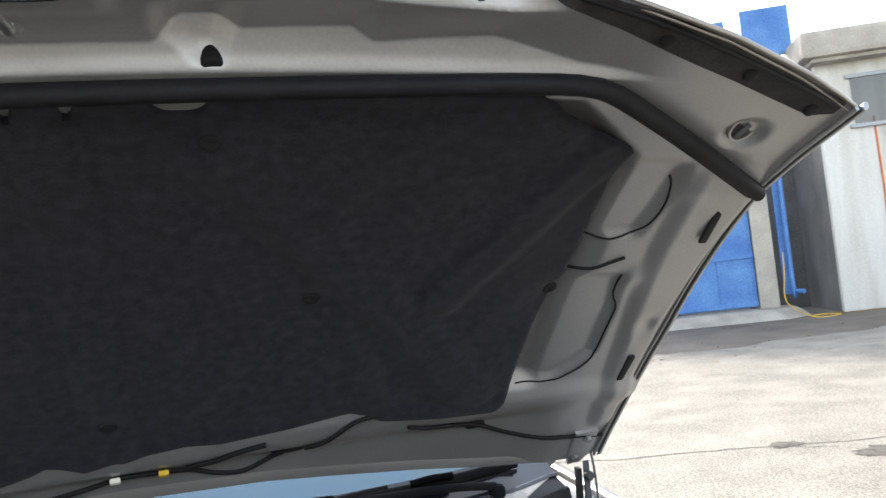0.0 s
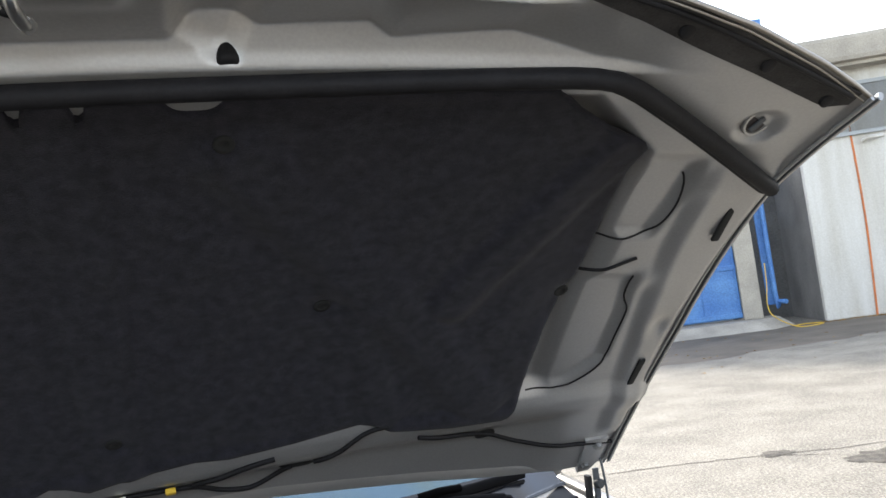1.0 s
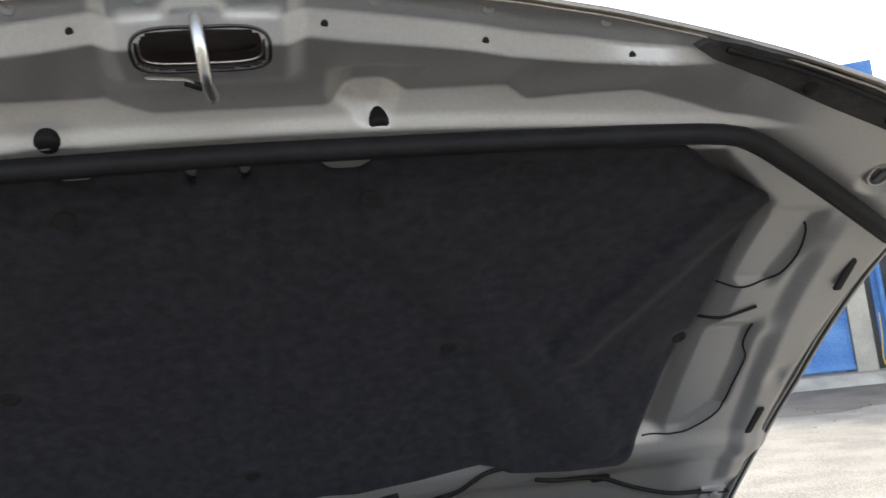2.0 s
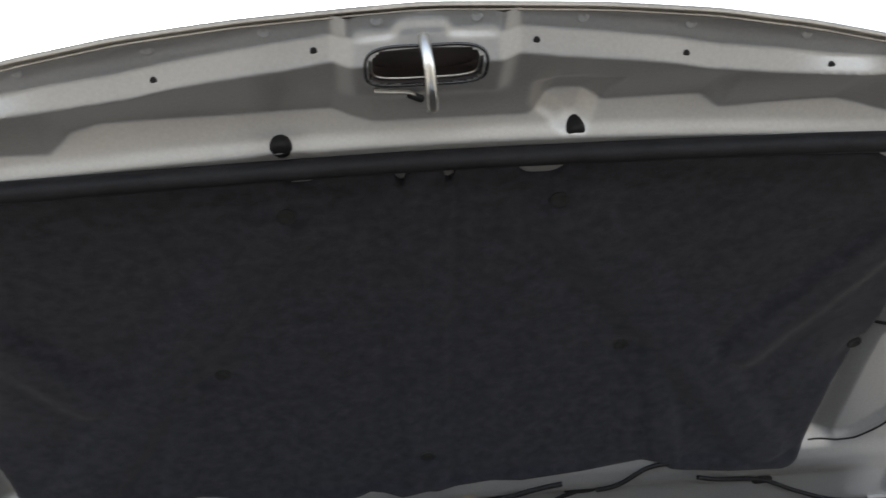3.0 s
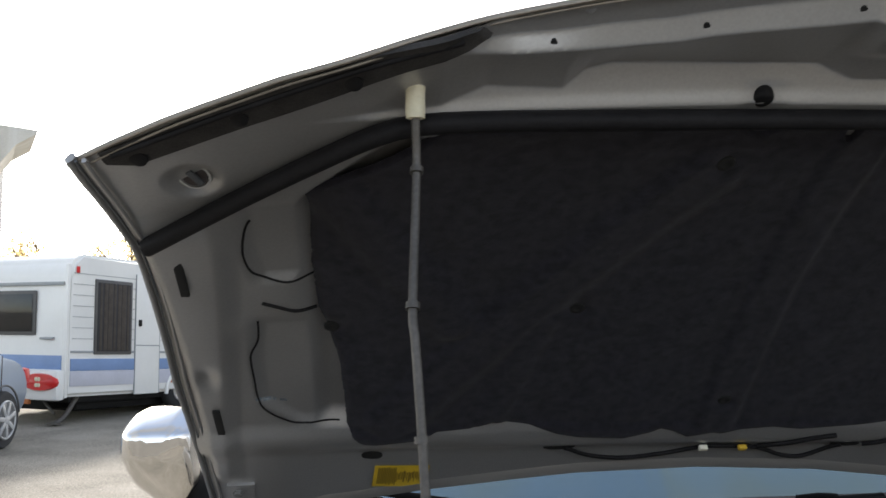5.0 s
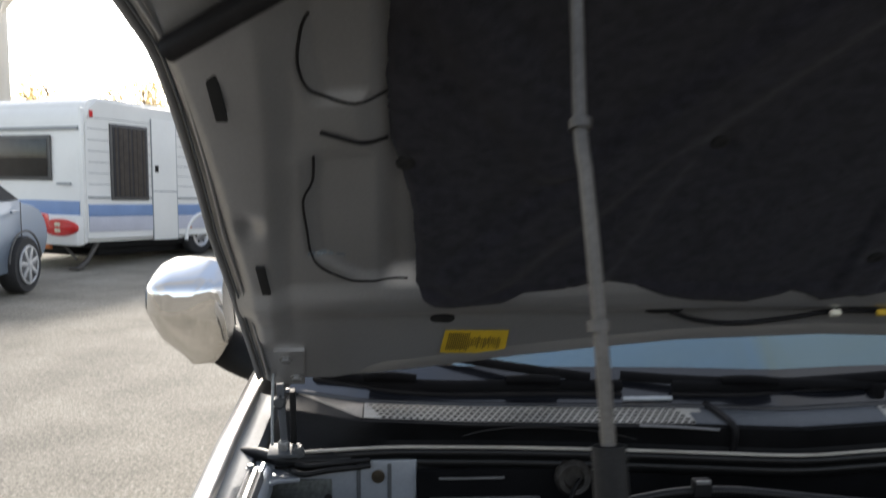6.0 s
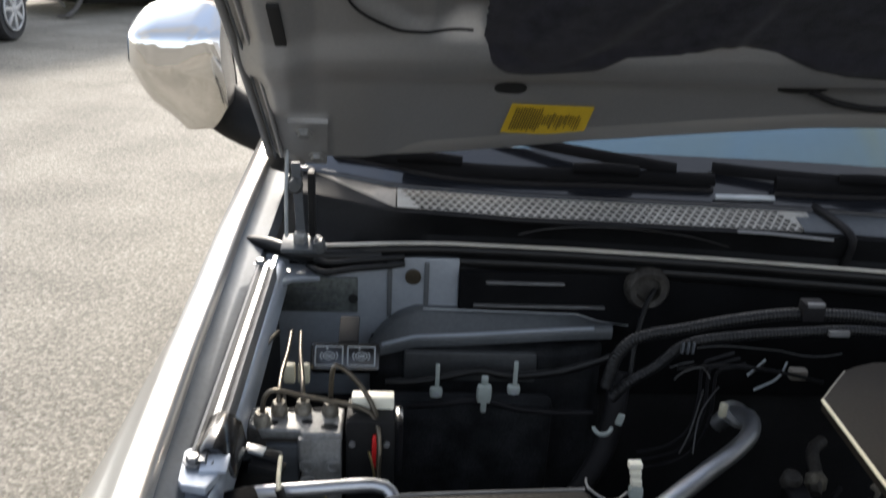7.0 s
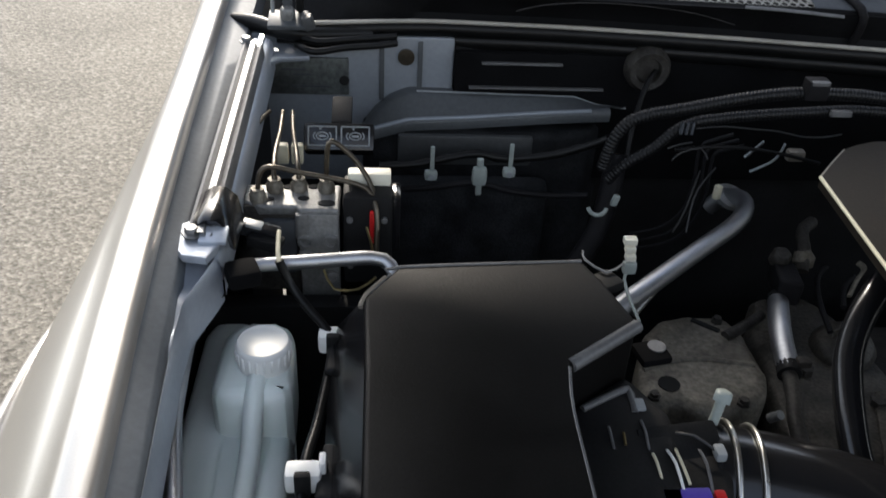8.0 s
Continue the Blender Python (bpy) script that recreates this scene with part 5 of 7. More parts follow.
part("tank_rib", tube([(-0.7440, 0.950, 0.9225), (-0.7445, 0.932, 0.9200), (-0.7455, 0.918, 0.906), (-0.7465, 0.895, 0.889), (-0.748, 0.80, 0.884), (-0.749, 0.66, 0.883)], 0.0080, 12), M_TANK, tank)
cap = part("tank_cap", lathe([(0.0205, -0.004), (0.0215, 0.001), (0.0215, 0.016), (0.0205, 0.0195), (0.0195, 0.0200), (0.0180, 0.0190), (0.0005, 0.0192)], pose(-0.7405, 0.966, 0.926), 36), M_WHITE, tank, "white ribbed screw cap")
for k in range(22):
    q = 2 * math.pi * k / 22
    part("cap_rib", box((-0.7405 + 0.0216 * math.cos(q), 0.966 + 0.0216 * math.sin(q), 0.935), (0.0018, 0.0028, 0.012), 0.0008, (0, 0, math.degrees(q)), 1), M_WHITE, cap)

# air filter box
lid = [(-0.634, 1.026), (-0.475, 1.036), (-0.464, 1.010), (-0.447, 0.953), (-0.508, 0.906), (-0.514, 0.872), (-0.516, 0.62), (-0.660, 0.62), (-0.660, 0.905), (-0.662, 0.984)]
airbox = part("air_filter_box", prism(lid, 0.80, 0.975, 0.005, 3), M_LID, car, "large matt black air filter box")
part("box_rim", prism([(-0.640, 1.032), (-0.470, 1.042), (-0.440, 0.953), (-0.500, 0.900), (-0.507, 0.872), (-0.509, 0.61), (-0.667, 0.61), (-0.667, 0.905), (-0.669, 0.988)], 0.868, 0.880, 0.004), M_BLACK, airbox)
# Grey tubes paint the sheen on the shoulder and edges.
part("box_shoulder", tube([(-0.4475, 0.953, 0.971), (-0.509, 0.907, 0.971)], 0.0055, 10), M_GREYSHEEN, airbox)
part("box_edge", tube([(-0.5115, 0.902, 0.9735), (-0.5165, 0.86, 0.9735), (-0.5175, 0.80, 0.9735), (-0.518, 0.70, 0.9735)], 0.0017, 6), M_GREYSHEEN, airbox)
part("box_edge", tube([(-0.662, 0.984, 0.974), (-0.640, 1.016, 0.974), (-0.632, 1.027, 0.974), (-0.476, 1.037, 0.974)], 0.0014, 6), M_GREYSHEEN, airbox)
# Bronze tint paints the sun's glint on the lid corner.
part("box_corner_glint", tube([(-0.664, 0.975, 0.972), (-0.660, 0.988, 0.974), (-0.644, 1.012, 0.974)], 0.0022, 6), M_COWLEND, airbox, "bronze-coloured line painting a sun glint on the corner")
part("snout_edge", tube([(-0.494, 0.908, 0.926), (-0.458, 0.928, 0.926), (-0.452, 0.926, 0.925), (-0.453, 0.905, 0.924)], 0.0032, 8), M_GREYSHEEN, airbox)
part("tab_edge", tube([(-0.472, 1.051, 0.975), (-0.473, 1.038, 0.975), (-0.458, 1.019, 0.975), (-0.441, 1.032, 0.975)], 0.0011, 6), M_GREYSHEEN, airbox)
part("box_tab", box((-0.462, 1.012, 0.968), (0.030, 0.022, 0.010), 0.003, (0, 0, 30)), M_BLACK, airbox)
part("box_snout", prism([(-0.512, 0.905), (-0.450, 0.950), (-0.425, 0.905), (-0.432, 0.80), (-0.512, 0.80)], 0.82, 0.925, 0.010, 3), M_BLACK, airbox)
part("box_lug", box((-0.416, 0.988, 0.912), (0.028, 0.026, 0.008), 0.003, (0, 0, 12)), M_WIPER, airbox)
part("lug_hole", lathe([(0.008, 0), (0.008, 0.001), (0.0005, 0.001)], pose(-0.411, 0.992, 0.9162), 14), M_GREYSHEEN, airbox)
flank = [[(-0.636, 1.024, 0.972), (-0.645, 1.024, 0.966)], [(-0.661, 0.984, 0.973), (-0.666, 1.008, 0.950)], [(-0.660, 0.965, 0.973), (-0.692, 0.988, 0.930)], [(-0.660, 0.940, 0.973), (-0.689, 0.950, 0.928)], [(-0.660, 0.80, 0.973), (-0.686, 0.80, 0.926)], [(-0.660, 0.62, 0.973), (-0.684, 0.62, 0.926)]]
part("box_flank", grid(np.array([[a, tuple(0.5 * (p + q) for p, q in zip(a, b)), b, (b[0] + 0.004, b[1], 0.86)] for a, b in flank])), M_GLOSS, airbox, "shiny sloping flank of the lid")
for y in (0.966, 0.842):
    part("lid_latch", prism([(-0.692, y - 0.024), (-0.652, y - 0.026), (-0.653, y + 0.022), (-0.688, y + 0.026)], 0.89, 0.936, 0.004, 3), M_BLACK, airbox)
    part("latch_recess", box((-0.674, y - 0.026, 0.928), (0.020, 0.006, 0.012), 0.002), M_DARKHOLE, airbox)

# wire with white clips past the air filter box
loom = part("sensor_wire", tube([(-0.731, 1.020, 0.985), (-0.721, 1.015, 0.962), (-0.705, 1.000, 0.948), (-0.690, 0.985, 0.938), (-0.687, 0.965, 0.930), (-0.694, 0.90, 0.925), (-0.700, 0.850, 0.930), (-0.700, 0.80, 0.92)], 0.0040, 8), M_SEAL, car, "black taped sensor wire")
for x, y in ((-0.686, 0.983), (-0.700, 0.840)):
    clip = part("wire_clip", box((x, y, 0.932), (0.025, 0.016, 0.018), 0.004), M_WHITE, loom, "white plastic wire clip")
    part("clip_slot", box((x, y - 0.009, 0.934), (0.011, 0.006, 0.022), 0.002), M_BLACK, clip)
    part("clip_ear", box((x + 0.013, y + 0.004, 0.940), (0.005, 0.012, 0.012), 0.002), M_WHITE, clip)
part("wire_plug", box((-0.754, 1.066, 0.985), (0.040, 0.012, 0.012), 0.002, (0, 8, -12)), M_GLOSS, loom, "black wire plug")
part("plug_latch", box((-0.746, 1.058, 0.978), (0.030, 0.014, 0.010), 0.002, (0, 8, -12)), M_BLACK, loom)
part("plug_band", box((-0.755, 1.064, 0.9915), (0.014, 0.010, 0.003), 0.001, (0, 8, -12)), M_ASH, loom)
part("wire_core", tube([(-0.734, 1.056, 0.990), (-0.7335, 1.045, 0.989), (-0.7325, 1.030, 0.987), (-0.7305, 1.018, 0.984)], 0.0020, 8, 0.004), M_CREAM, loom, "bare cream wire end")

# support bar
part("support_bar", tube([(-0.774, 0.780, 0.935), (-0.7905, 0.868, 0.945), (-0.7935, 0.900, 0.950), (-0.7965, 0.963, 0.952), (-0.795, 1.010, 0.956), (-0.782, 1.024, 0.966), (-0.762, 1.032, 0.970), (-0.70, 1.038, 0.972), (-0.655, 1.043, 0.972), (-0.640, 1.038, 0.968), (-0.632, 1.022, 0.955)], 0.0062, 12), M_ALU, car, "bent grey metal support bar")

# brake control unit
unit = part("brake_control_unit", box((-0.730, 1.121, 0.938), (0.084, 0.034, 0.094), 0.005), M_GRIME, car, "grimy cast aluminium brake control unit")
part("unit_face", prism([(-0.721, 1.097), (-0.685, 1.097), (-0.685, 1.142), (-0.773, 1.141), (-0.773, 1.112), (-0.757, 1.103), (-0.724, 1.103)], 0.976, 0.9865, 0.003, 3), M_CAST, unit, "bare cast aluminium top plate")
part("unit_face", box((-0.7035, 1.101, 0.936), (0.036, 0.014, 0.094), 0.004), M_CAST, unit)
part("unit_rib", prism([(-0.7235, 1.0925), (-0.7125, 1.0925), (-0.7105, 1.10), (-0.7255, 1.10)], 0.955, 0.983, 0.003), M_CAST, unit)
part("unit_pad", box((-0.739, 1.1025, 0.945), (0.030, 0.010, 0.056), 0.003), M_GASKET, unit, "flat blue-grey cover plate")
part("unit_motor", lathe([(0.018, -0.03), (0.018, 0.010), (0.014, 0.015), (0.006, 0.017), (0.0005, 0.017)], pose(-0.764, 1.105, 0.934, 90, 0, 0), 24), M_BLACK, unit, "black pump motor end")
for x, y in ((-0.758, 1.112), (-0.745, 1.130), (-0.723, 1.132), (-0.698, 1.130)):
    part("unit_port", lathe([(0.0078, -0.004), (0.0078, 0.009), (0.0062, 0.0105), (0.0062, 0.014), (0.0030, 0.0145), (0.0030, 0.004), (0.0005, 0.004)], pose(x, y, 0.985), 6), M_HEAT, unit, "plated brake line nut")
for x, y in ((-0.749, 1.114), (-0.718, 1.116), (-0.733, 1.136), (-0.710, 1.137)):
    part("unit_hole", lathe([(0.0040, 0), (0.0040, 0.0010), (0.0005, 0.0010)], pose(x, y, 0.9863) @ Matrix.Diagonal((1.3, 0.9, 1, 1)), 12), M_DARKHOLE, unit)
part("unit_window", lathe([(0.0062, 0), (0.0062, 0.0010), (0.0005, 0.0010)], pose(-0.697, 1.108, 0.9863) @ Matrix.Diagonal((1.25, 0.8, 1, 1)), 18), M_DARKHOLE, unit)
for x, z in ((-0.716, 0.955), (-0.693, 0.955), (-0.716, 0.938), (-0.693, 0.915)):
    part("unit_bolt", lathe([(0.0072, -0.004), (0.0072, 0.003), (0.0048, 0.0035), (0.0040, 0.0008), (0.0005, 0.0008)], pose(x, 1.0945, z, 90, 0, 0), 14), M_CAST, unit)
part("unit_coil", box((-0.660, 1.122, 0.950), (0.045, 0.044, 0.095), 0.005), M_BLACK, unit)
part("coil_cap", box((-0.6585, 1.128, 1.003), (0.039, 0.013, 0.013), 0.002), M_CREAMW, unit, "cream connector cap")
part("coil_tag", box((-0.6555, 1.098, 0.968), (0.0055, 0.004, 0.034), 0.002), M_RED, unit, "red tag")
part("coil_side", box((-0.634, 1.12, 0.965), (0.009, 0.03, 0.06), 0.004), M_GLOSS, unit)
for x, z in ((-0.676, 0.975), (-0.645, 0.975), (-0.676, 0.925), (-0.645, 0.925)):
    part("coil_screw", lathe([(0.0030, -0.002), (0.0030, 0.002), (0.0005, 0.0022)], pose(x, 1.099, z, 90, 0, 0), 10), M_GREYSHEEN, unit)
for pts in (
    [(-0.780, 1.150, 0.955), (-0.784, 1.190, 0.972), (-0.782, 1.220, 0.989), (-0.771, 1.250, 0.999), (-0.765, 1.280, 0.995)],
    [(-0.745, 1.130, 0.990), (-0.7455, 1.134, 1.004), (-0.7475, 1.170, 1.006), (-0.748, 1.220, 1.002), (-0.750, 1.270, 1.000)],
    [(-0.723, 1.132, 0.990), (-0.7235, 1.136, 1.006), (-0.728, 1.170, 1.008), (-0.735, 1.220, 1.002), (-0.740, 1.270, 1.000)],
    [(-0.698, 1.130, 0.988), (-0.697, 1.129, 1.018), (-0.695, 1.130, 1.035), (-0.688, 1.130, 1.036), (-0.670, 1.125, 1.020), (-0.657, 1.115, 1.001), (-0.652, 1.100, 0.984), (-0.652, 1.088, 0.946)],
    [(-0.758, 1.112, 0.984), (-0.757, 1.115, 1.007), (-0.752, 1.118, 1.016), (-0.741, 1.120, 1.016), (-0.721, 1.120, 1.011), (-0.680, 1.118, 1.004), (-0.660, 1.112, 0.999), (-0.653, 1.100, 0.991), (-0.651, 1.090, 0.970)],
):
    part("brake_line", tube(pts, 0.0024, 8, 0.006), M_TUBE, unit, "bent steel brake line")
for pts in (
    [(-0.700, 1.085, 0.93), (-0.690, 1.075, 0.915), (-0.668, 1.075, 0.915), (-0.652, 1.08, 0.925)],
    [(-0.661, 1.090, 0.973), (-0.657, 1.088, 0.959), (-0.655, 1.088, 0.945)],
):
    part("thin_wire", tube(pts, 0.0013, 6), M_BRASS, unit, "thin yellowish wire")
for x in (-0.749, -0.734):
    part("line_clip", box((x, 1.238, 0.968), (0.0125, 0.010, 0.022), 0.003), M_CREAM, unit)
# relay box with plain marks
relay = part("relay_box", box((-0.692, 1.268, 0.970), (0.074, 0.030, 0.030), 0.004, (-38, 0, 0)), M_GLOSS, car, "small black relay box with two pale marks")
RM = pose(-0.692, 1.268, 0.970, -38, 0, 0)
for k in (-1, 1):
    rim_pts = [RM @ Vector((k * 0.0172 + 0.0145 * sx_, -0.0155, 0.010 * sz_)) for sx_, sz_ in ((-1, -1), (1, -1), (1, 1), (-1, 1), (-1, -1))]
    for a, b in zip(rim_pts, rim_pts[1:]):
        part("mark_frame", tube([a, b], 0.0008, 6), M_ASH, relay)
    for q0, q1, rr in ((0.0, 6.283, 0.0062), (-0.7, 0.7, 0.0092), (2.44, 3.84, 0.0092)):
        part("mark_ring", tube([RM @ Vector((k * 0.0172 + rr * math.cos(q), -0.0156, 0.62 * rr * math.sin(q))) for q in np.linspace(q0, q1, 17)], 0.0007, 6), M_ASH, relay)
    part("mark_bar", box((k * 0.0172, -0.0153, 0), (0.0075, 0.0012, 0.0022), 0.0), M_ASH, relay).data.transform(RM)
    part("mark_bar", box((k * 0.0172 - 0.002, -0.0153, 0.0078), (0.0022, 0.0012, 0.0018), 0.0), M_ASH, relay).data.transform(RM)
part("relay_bracket", box((-0.690, 1.300, 0.988), (0.022, 0.040, 0.006), 0.002, (20, 0, 0)), M_BLACK, relay)

# wiring along the firewall
harness = part("wiring_harness", tube([(-0.649, 1.330, 0.905), (-0.609, 1.332, 0.906), (-0.562, 1.335, 0.915), (-0.535, 1.335, 0.920), (-0.501, 1.335, 0.914), (-0.448, 1.330, 0.922), (-0.411, 1.320, 0.939), (-0.388, 1.310, 0.954)], 0.0052, 10, wave=0.12, pitch=0.02), M_SEAL, car, "black taped wiring harness")
part("harness_branch", tube([(-0.622, 1.325, 0.876), (-0.582, 1.318, 0.884), (-0.535, 1.315, 0.892), (-0.494, 1.315, 0.881), (-0.445, 1.315, 0.876), (-0.402, 1.310, 0.880)], 0.0036, 8), M_RUBBER, harness)
part("harness_branch", tube([(-0.372, 1.32, 0.93), (-0.380, 1.30, 0.88), (-0.395, 1.28, 0.84), (-0.43, 1.25, 0.80)], 0.013, 12), M_RUBBER, harness)
for x, z, y in ((-0.589, 0.906, 1.322), (-0.497, 0.911, 1.322)):
    clip = part("harness_clip", box((x, y, z - 0.008), (0.0155, 0.010, 0.012), 0.004), M_CLIP, harness, "translucent white harness clip")
    part("clip_tongue", box((x + 0.001, y, z + 0.014), (0.005, 0.004, 0.030), 0.001), M_CLIP, clip)
    part("clip_eye", lathe([(0.0038, 0), (0.0038, 0.0012), (0.0005, 0.0012)], pose(x, y - 0.0062, z - 0.008, 90, 0, 0), 12), M_ASH, clip)
clip = part("harness_clip", box((-0.533, 1.312, 0.903), (0.018, 0.012, 0.024), 0.006), M_CLIP, harness, "translucent white harness clip")
part("clip_tongue", box((-0.533, 1.312, 0.885), (0.007, 0.006, 0.014), 0.002), M_CLIP, clip)
part("clip_tongue", box((-0.533, 1.312, 0.921), (0.008, 0.006, 0.010), 0.002), M_CLIP, clip)
part("harness_sleeve", tube([(-0.396, 1.29, 0.926), (-0.389, 1.29, 0.962), (-0.375, 1.29, 0.985), (-0.353, 1.29, 0.995), (-0.322, 1.29, 1.001), (-0.262, 1.29, 1.014), (-0.201, 1.29, 1.023), (-0.136, 1.29, 1.023), (-0.09, 1.29, 1.019), (0.06, 1.29, 1.002), (0.3, 1.29, 0.98)], 0.0070, 12, 0.0010, 0.055, 0.0042), M_SLEEVE, harness, "black corrugated sleeve")
part("harness_sleeve", tube([(-0.385, 1.30, 0.905), (-0.368, 1.297, 0.929), (-0.339, 1.296, 0.951), (-0.311, 1.295, 0.979), (-0.268, 1.295, 0.990), (-0.171, 1.295, 0.999), (-0.094, 1.295, 1.001), (0.06, 1.29, 0.985)], 0.0062, 12, 0.0010, 0.055, 0.0042), M_SLEEVE, harness)
for x, z in ((-0.176, 1.031),):
    part("sleeve_clamp", box((x, 1.286, z), (0.024, 0.018, 0.022), 0.002), M_RUBBER, harness)
    part("clamp_buckle", box((x, 1.279, z + 0.009), (0.020, 0.006, 0.005), 0.0015), M_GREYSHEEN, harness)
part("sleeve_tape", box((-0.138, 1.287, 1.002), (0.024, 0.006, 0.007), 0.001), M_GREYSHEEN, harness, "grey tape tag")
part("cable", tube([(-0.318, 1.285, 0.955), (-0.26, 1.28, 0.962), (-0.20, 1.28, 0.955), (-0.15, 1.275, 0.945)], 0.0022, 8), M_SEAL, harness)
ring_pts = [(-0.404 + 0.0105 * math.cos(q), 1.256 - 0.006 * abs(math.sin(q)), 0.897 + 0.008 * math.sin(q)) for q in np.linspace(math.pi + 0.1, 2 * math.pi - 0.2, 13)]
part("hose_ring", tube(ring_pts, 0.0024, 8), M_CLIP, harness, "pale hose clip")
part("hose_tab", box((-0.385, 1.256, 0.905), (0.008, 0.005, 0.014), 0.002, (0, 15, 0)), M_CLIP, harness)
for pts in (
    [(-0.332, 1.270, 0.964), (-0.320, 1.270, 0.969), (-0.306, 1.270, 0.972)],
    [(-0.325, 1.270, 0.949), (-0.316, 1.270, 0.959), (-0.295, 1.270, 0.965), (-0.293, 1.250, 0.962)],
    [(-0.230, 1.290, 0.945), (-0.221, 1.290, 0.956), (-0.215, 1.290, 0.963)],
    [(-0.298, 1.288, 0.980), (-0.268, 1.288, 0.983), (-0.225, 1.288, 0.980), (-0.201, 1.288, 0.978), (-0.173, 1.288, 0.972), (-0.147, 1.288, 0.972), (-0.128, 1.288, 0.976)],
    [(-0.334, 1.200, 0.899), (-0.318, 1.220, 0.911), (-0.305, 1.240, 0.932), (-0.294, 1.260, 0.942)],
    [(-0.319, 1.200, 0.899), (-0.311, 1.220, 0.929), (-0.296, 1.240, 0.939), (-0.277, 1.260, 0.946)],
):
    part("loose_wire", tube(pts, 0.0010, 6), M_HOSE, harness, "thin loose grey wire")
for k in range(3):
    part("wire_bracket", box((-0.316 + 0.006 * k, 1.284, 0.982), (0.0035, 0.005, 0.014), 0.001), M_GASKET, harness)

for k in range(3):
    bundle = [(-0.248 + 0.008 * k, 1.300, 0.968 - 0.007 * k), (-0.270 + 0.009 * k, 1.300, 0.960 - 0.006 * k), (-0.283 + 0.009 * k, 1.300, 0.950 - 0.005 * k), (-0.281 + 0.009 * k, 1.300, 0.904 - 0.008 * k), (-0.287 + 0.008 * k, 1.300, 0.865 - 0.008 * k), (-0.309 + 0.008 * k, 1.300, 0.842 - 0.010 * k), (-0.345, 1.300, 0.832 - 0.012 * k)]
    part("bulkhead_line", tube(bundle, 0.0020, 8, 0.006), M_RUBBER, firewall, "thin brown steel line")

# connector stack by the air filter box
stack = part("connector_stack", box((-0.4035, 1.118, 0.911), (0.0135, 0.010, 0.013), 0.003), M_CLIP, car, "pale grey stacked connector")
for k in range(3):
    part("stack_piece", box((-0.4045 - 0.0016 * k, 1.118, 0.923 + 0.0095 * k), (0.010 + 0.003 * (k == 2), 0.009, 0.0066), 0.0012), M_CREAMW, stack)
part("stack_wire", tube([(-0.405, 1.116, 0.906), (-0.409, 1.110, 0.902), (-0.408, 1.085, 0.895), (-0.404, 1.060, 0.889)], 0.0016, 8), M_CLIP, stack)

# pipes on the engine side
pipe = part("coolant_pipe", tube([(-0.43, 1.085, 0.872), (-0.389, 1.116, 0.880), (-0.31, 1.186, 0.882), (-0.252, 1.236, 0.884), (-0.226, 1.268, 0.885), (-0.216, 1.300, 0.882), (-0.226, 1.325, 0.872), (-0.24, 1.335, 0.85)], 0.0102, 16), M_ALU, car, "brushed aluminium coolant pipe")
part("thin_pipe", tube([(-0.392, 1.109, 0.860), (-0.352, 1.159, 0.860), (-0.309, 1.215, 0.860)], 0.0042, 10), M_STEEL, pipe)
part("pipe_flange", lathe([(0.020, 0), (0.020, 0.006), (0.014, 0.008), (0.0005, 0.008)], pose(-0.222, 1.322, 0.870, 20, 0, 30), 18), M_CAST, pipe)
part("pipe_bracket", box((-0.249, 1.300, 0.892), (0.008, 0.008, 0.018), 0.002, (0, 0, 25)), M_CREAM, pipe)
for pts in ([(-0.228, 1.30, 0.939), (-0.219, 1.30, 0.949), (-0.210, 1.30, 0.960)], [(-0.217, 1.30, 0.920), (-0.204, 1.30, 0.927), (-0.193, 1.30, 0.934), (-0.187, 1.30, 0.944), (-0.184, 1.30, 0.957)]):
    part("pipe_lever", tube(pts, 0.0014, 8), M_ASH, pipe)
part("cable_lug", box((-0.174, 1.290, 0.948), (0.020, 0.012, 0.013), 0.003), M_COWLEND, pipe)

# engine top
heat = part("heat_shield", prism([(-0.402, 1.030), (-0.389, 1.075), (-0.372, 1.126), (-0.347, 1.152), (-0.316, 1.160), (-0.270, 1.158), (-0.260, 1.126), (-0.258, 1.060), (-0.270, 1.030), (-0.303, 1.012), (-0.345, 1.006), (-0.362, 1.024), (-0.391, 1.014)], 0.70, 0.820, 0.016, 4), M_HEAT, car, "rust-tinged pressed steel heat shield")
part("shield_slot", box((-0.300, 1.138, 0.8205), (0.032, 0.006, 0.004), 0.0015, (0, 0, -38)), M_DARKHOLE, heat)
part("shield_hole", lathe([(0.011, 0), (0.011, 0.001), (0.0005, 0.001)], pose(-0.365, 1.048, 0.8200), 16), M_DARKHOLE, heat)
block = part("cylinder_head", prism([(-0.262, 1.020), (-0.250, 1.082), (-0.240, 1.168), (-0.215, 1.205), (-0.190, 1.224), (-0.160, 1.230), (-0.135, 1.222), (-0.120, 1.180), (-0.110, 1.124), (-0.10, 1.041), (-0.10, 0.95), (-0.25, 0.95)], 0.66, 0.800, 0.030, 5), M_DOME, car, "greasy rounded cast aluminium cylinder head")
part("shield_crease", tube([(-0.385, 1.07, 0.8185), (-0.33, 1.085, 0.8195), (-0.268, 1.075, 0.8185)], 0.0035, 8), M_HEAT, heat)
for x, y in ((-0.385, 1.030), (-0.30, 1.02), (-0.285, 1.145)):
    part("shield_bolt", lathe([(0.0065, 0), (0.0065, 0.003), (0.0045, 0.003), (0.0045, 0.007), (0.0005, 0.007)], pose(x, y, 0.8195), 6), M_GRIME, heat)
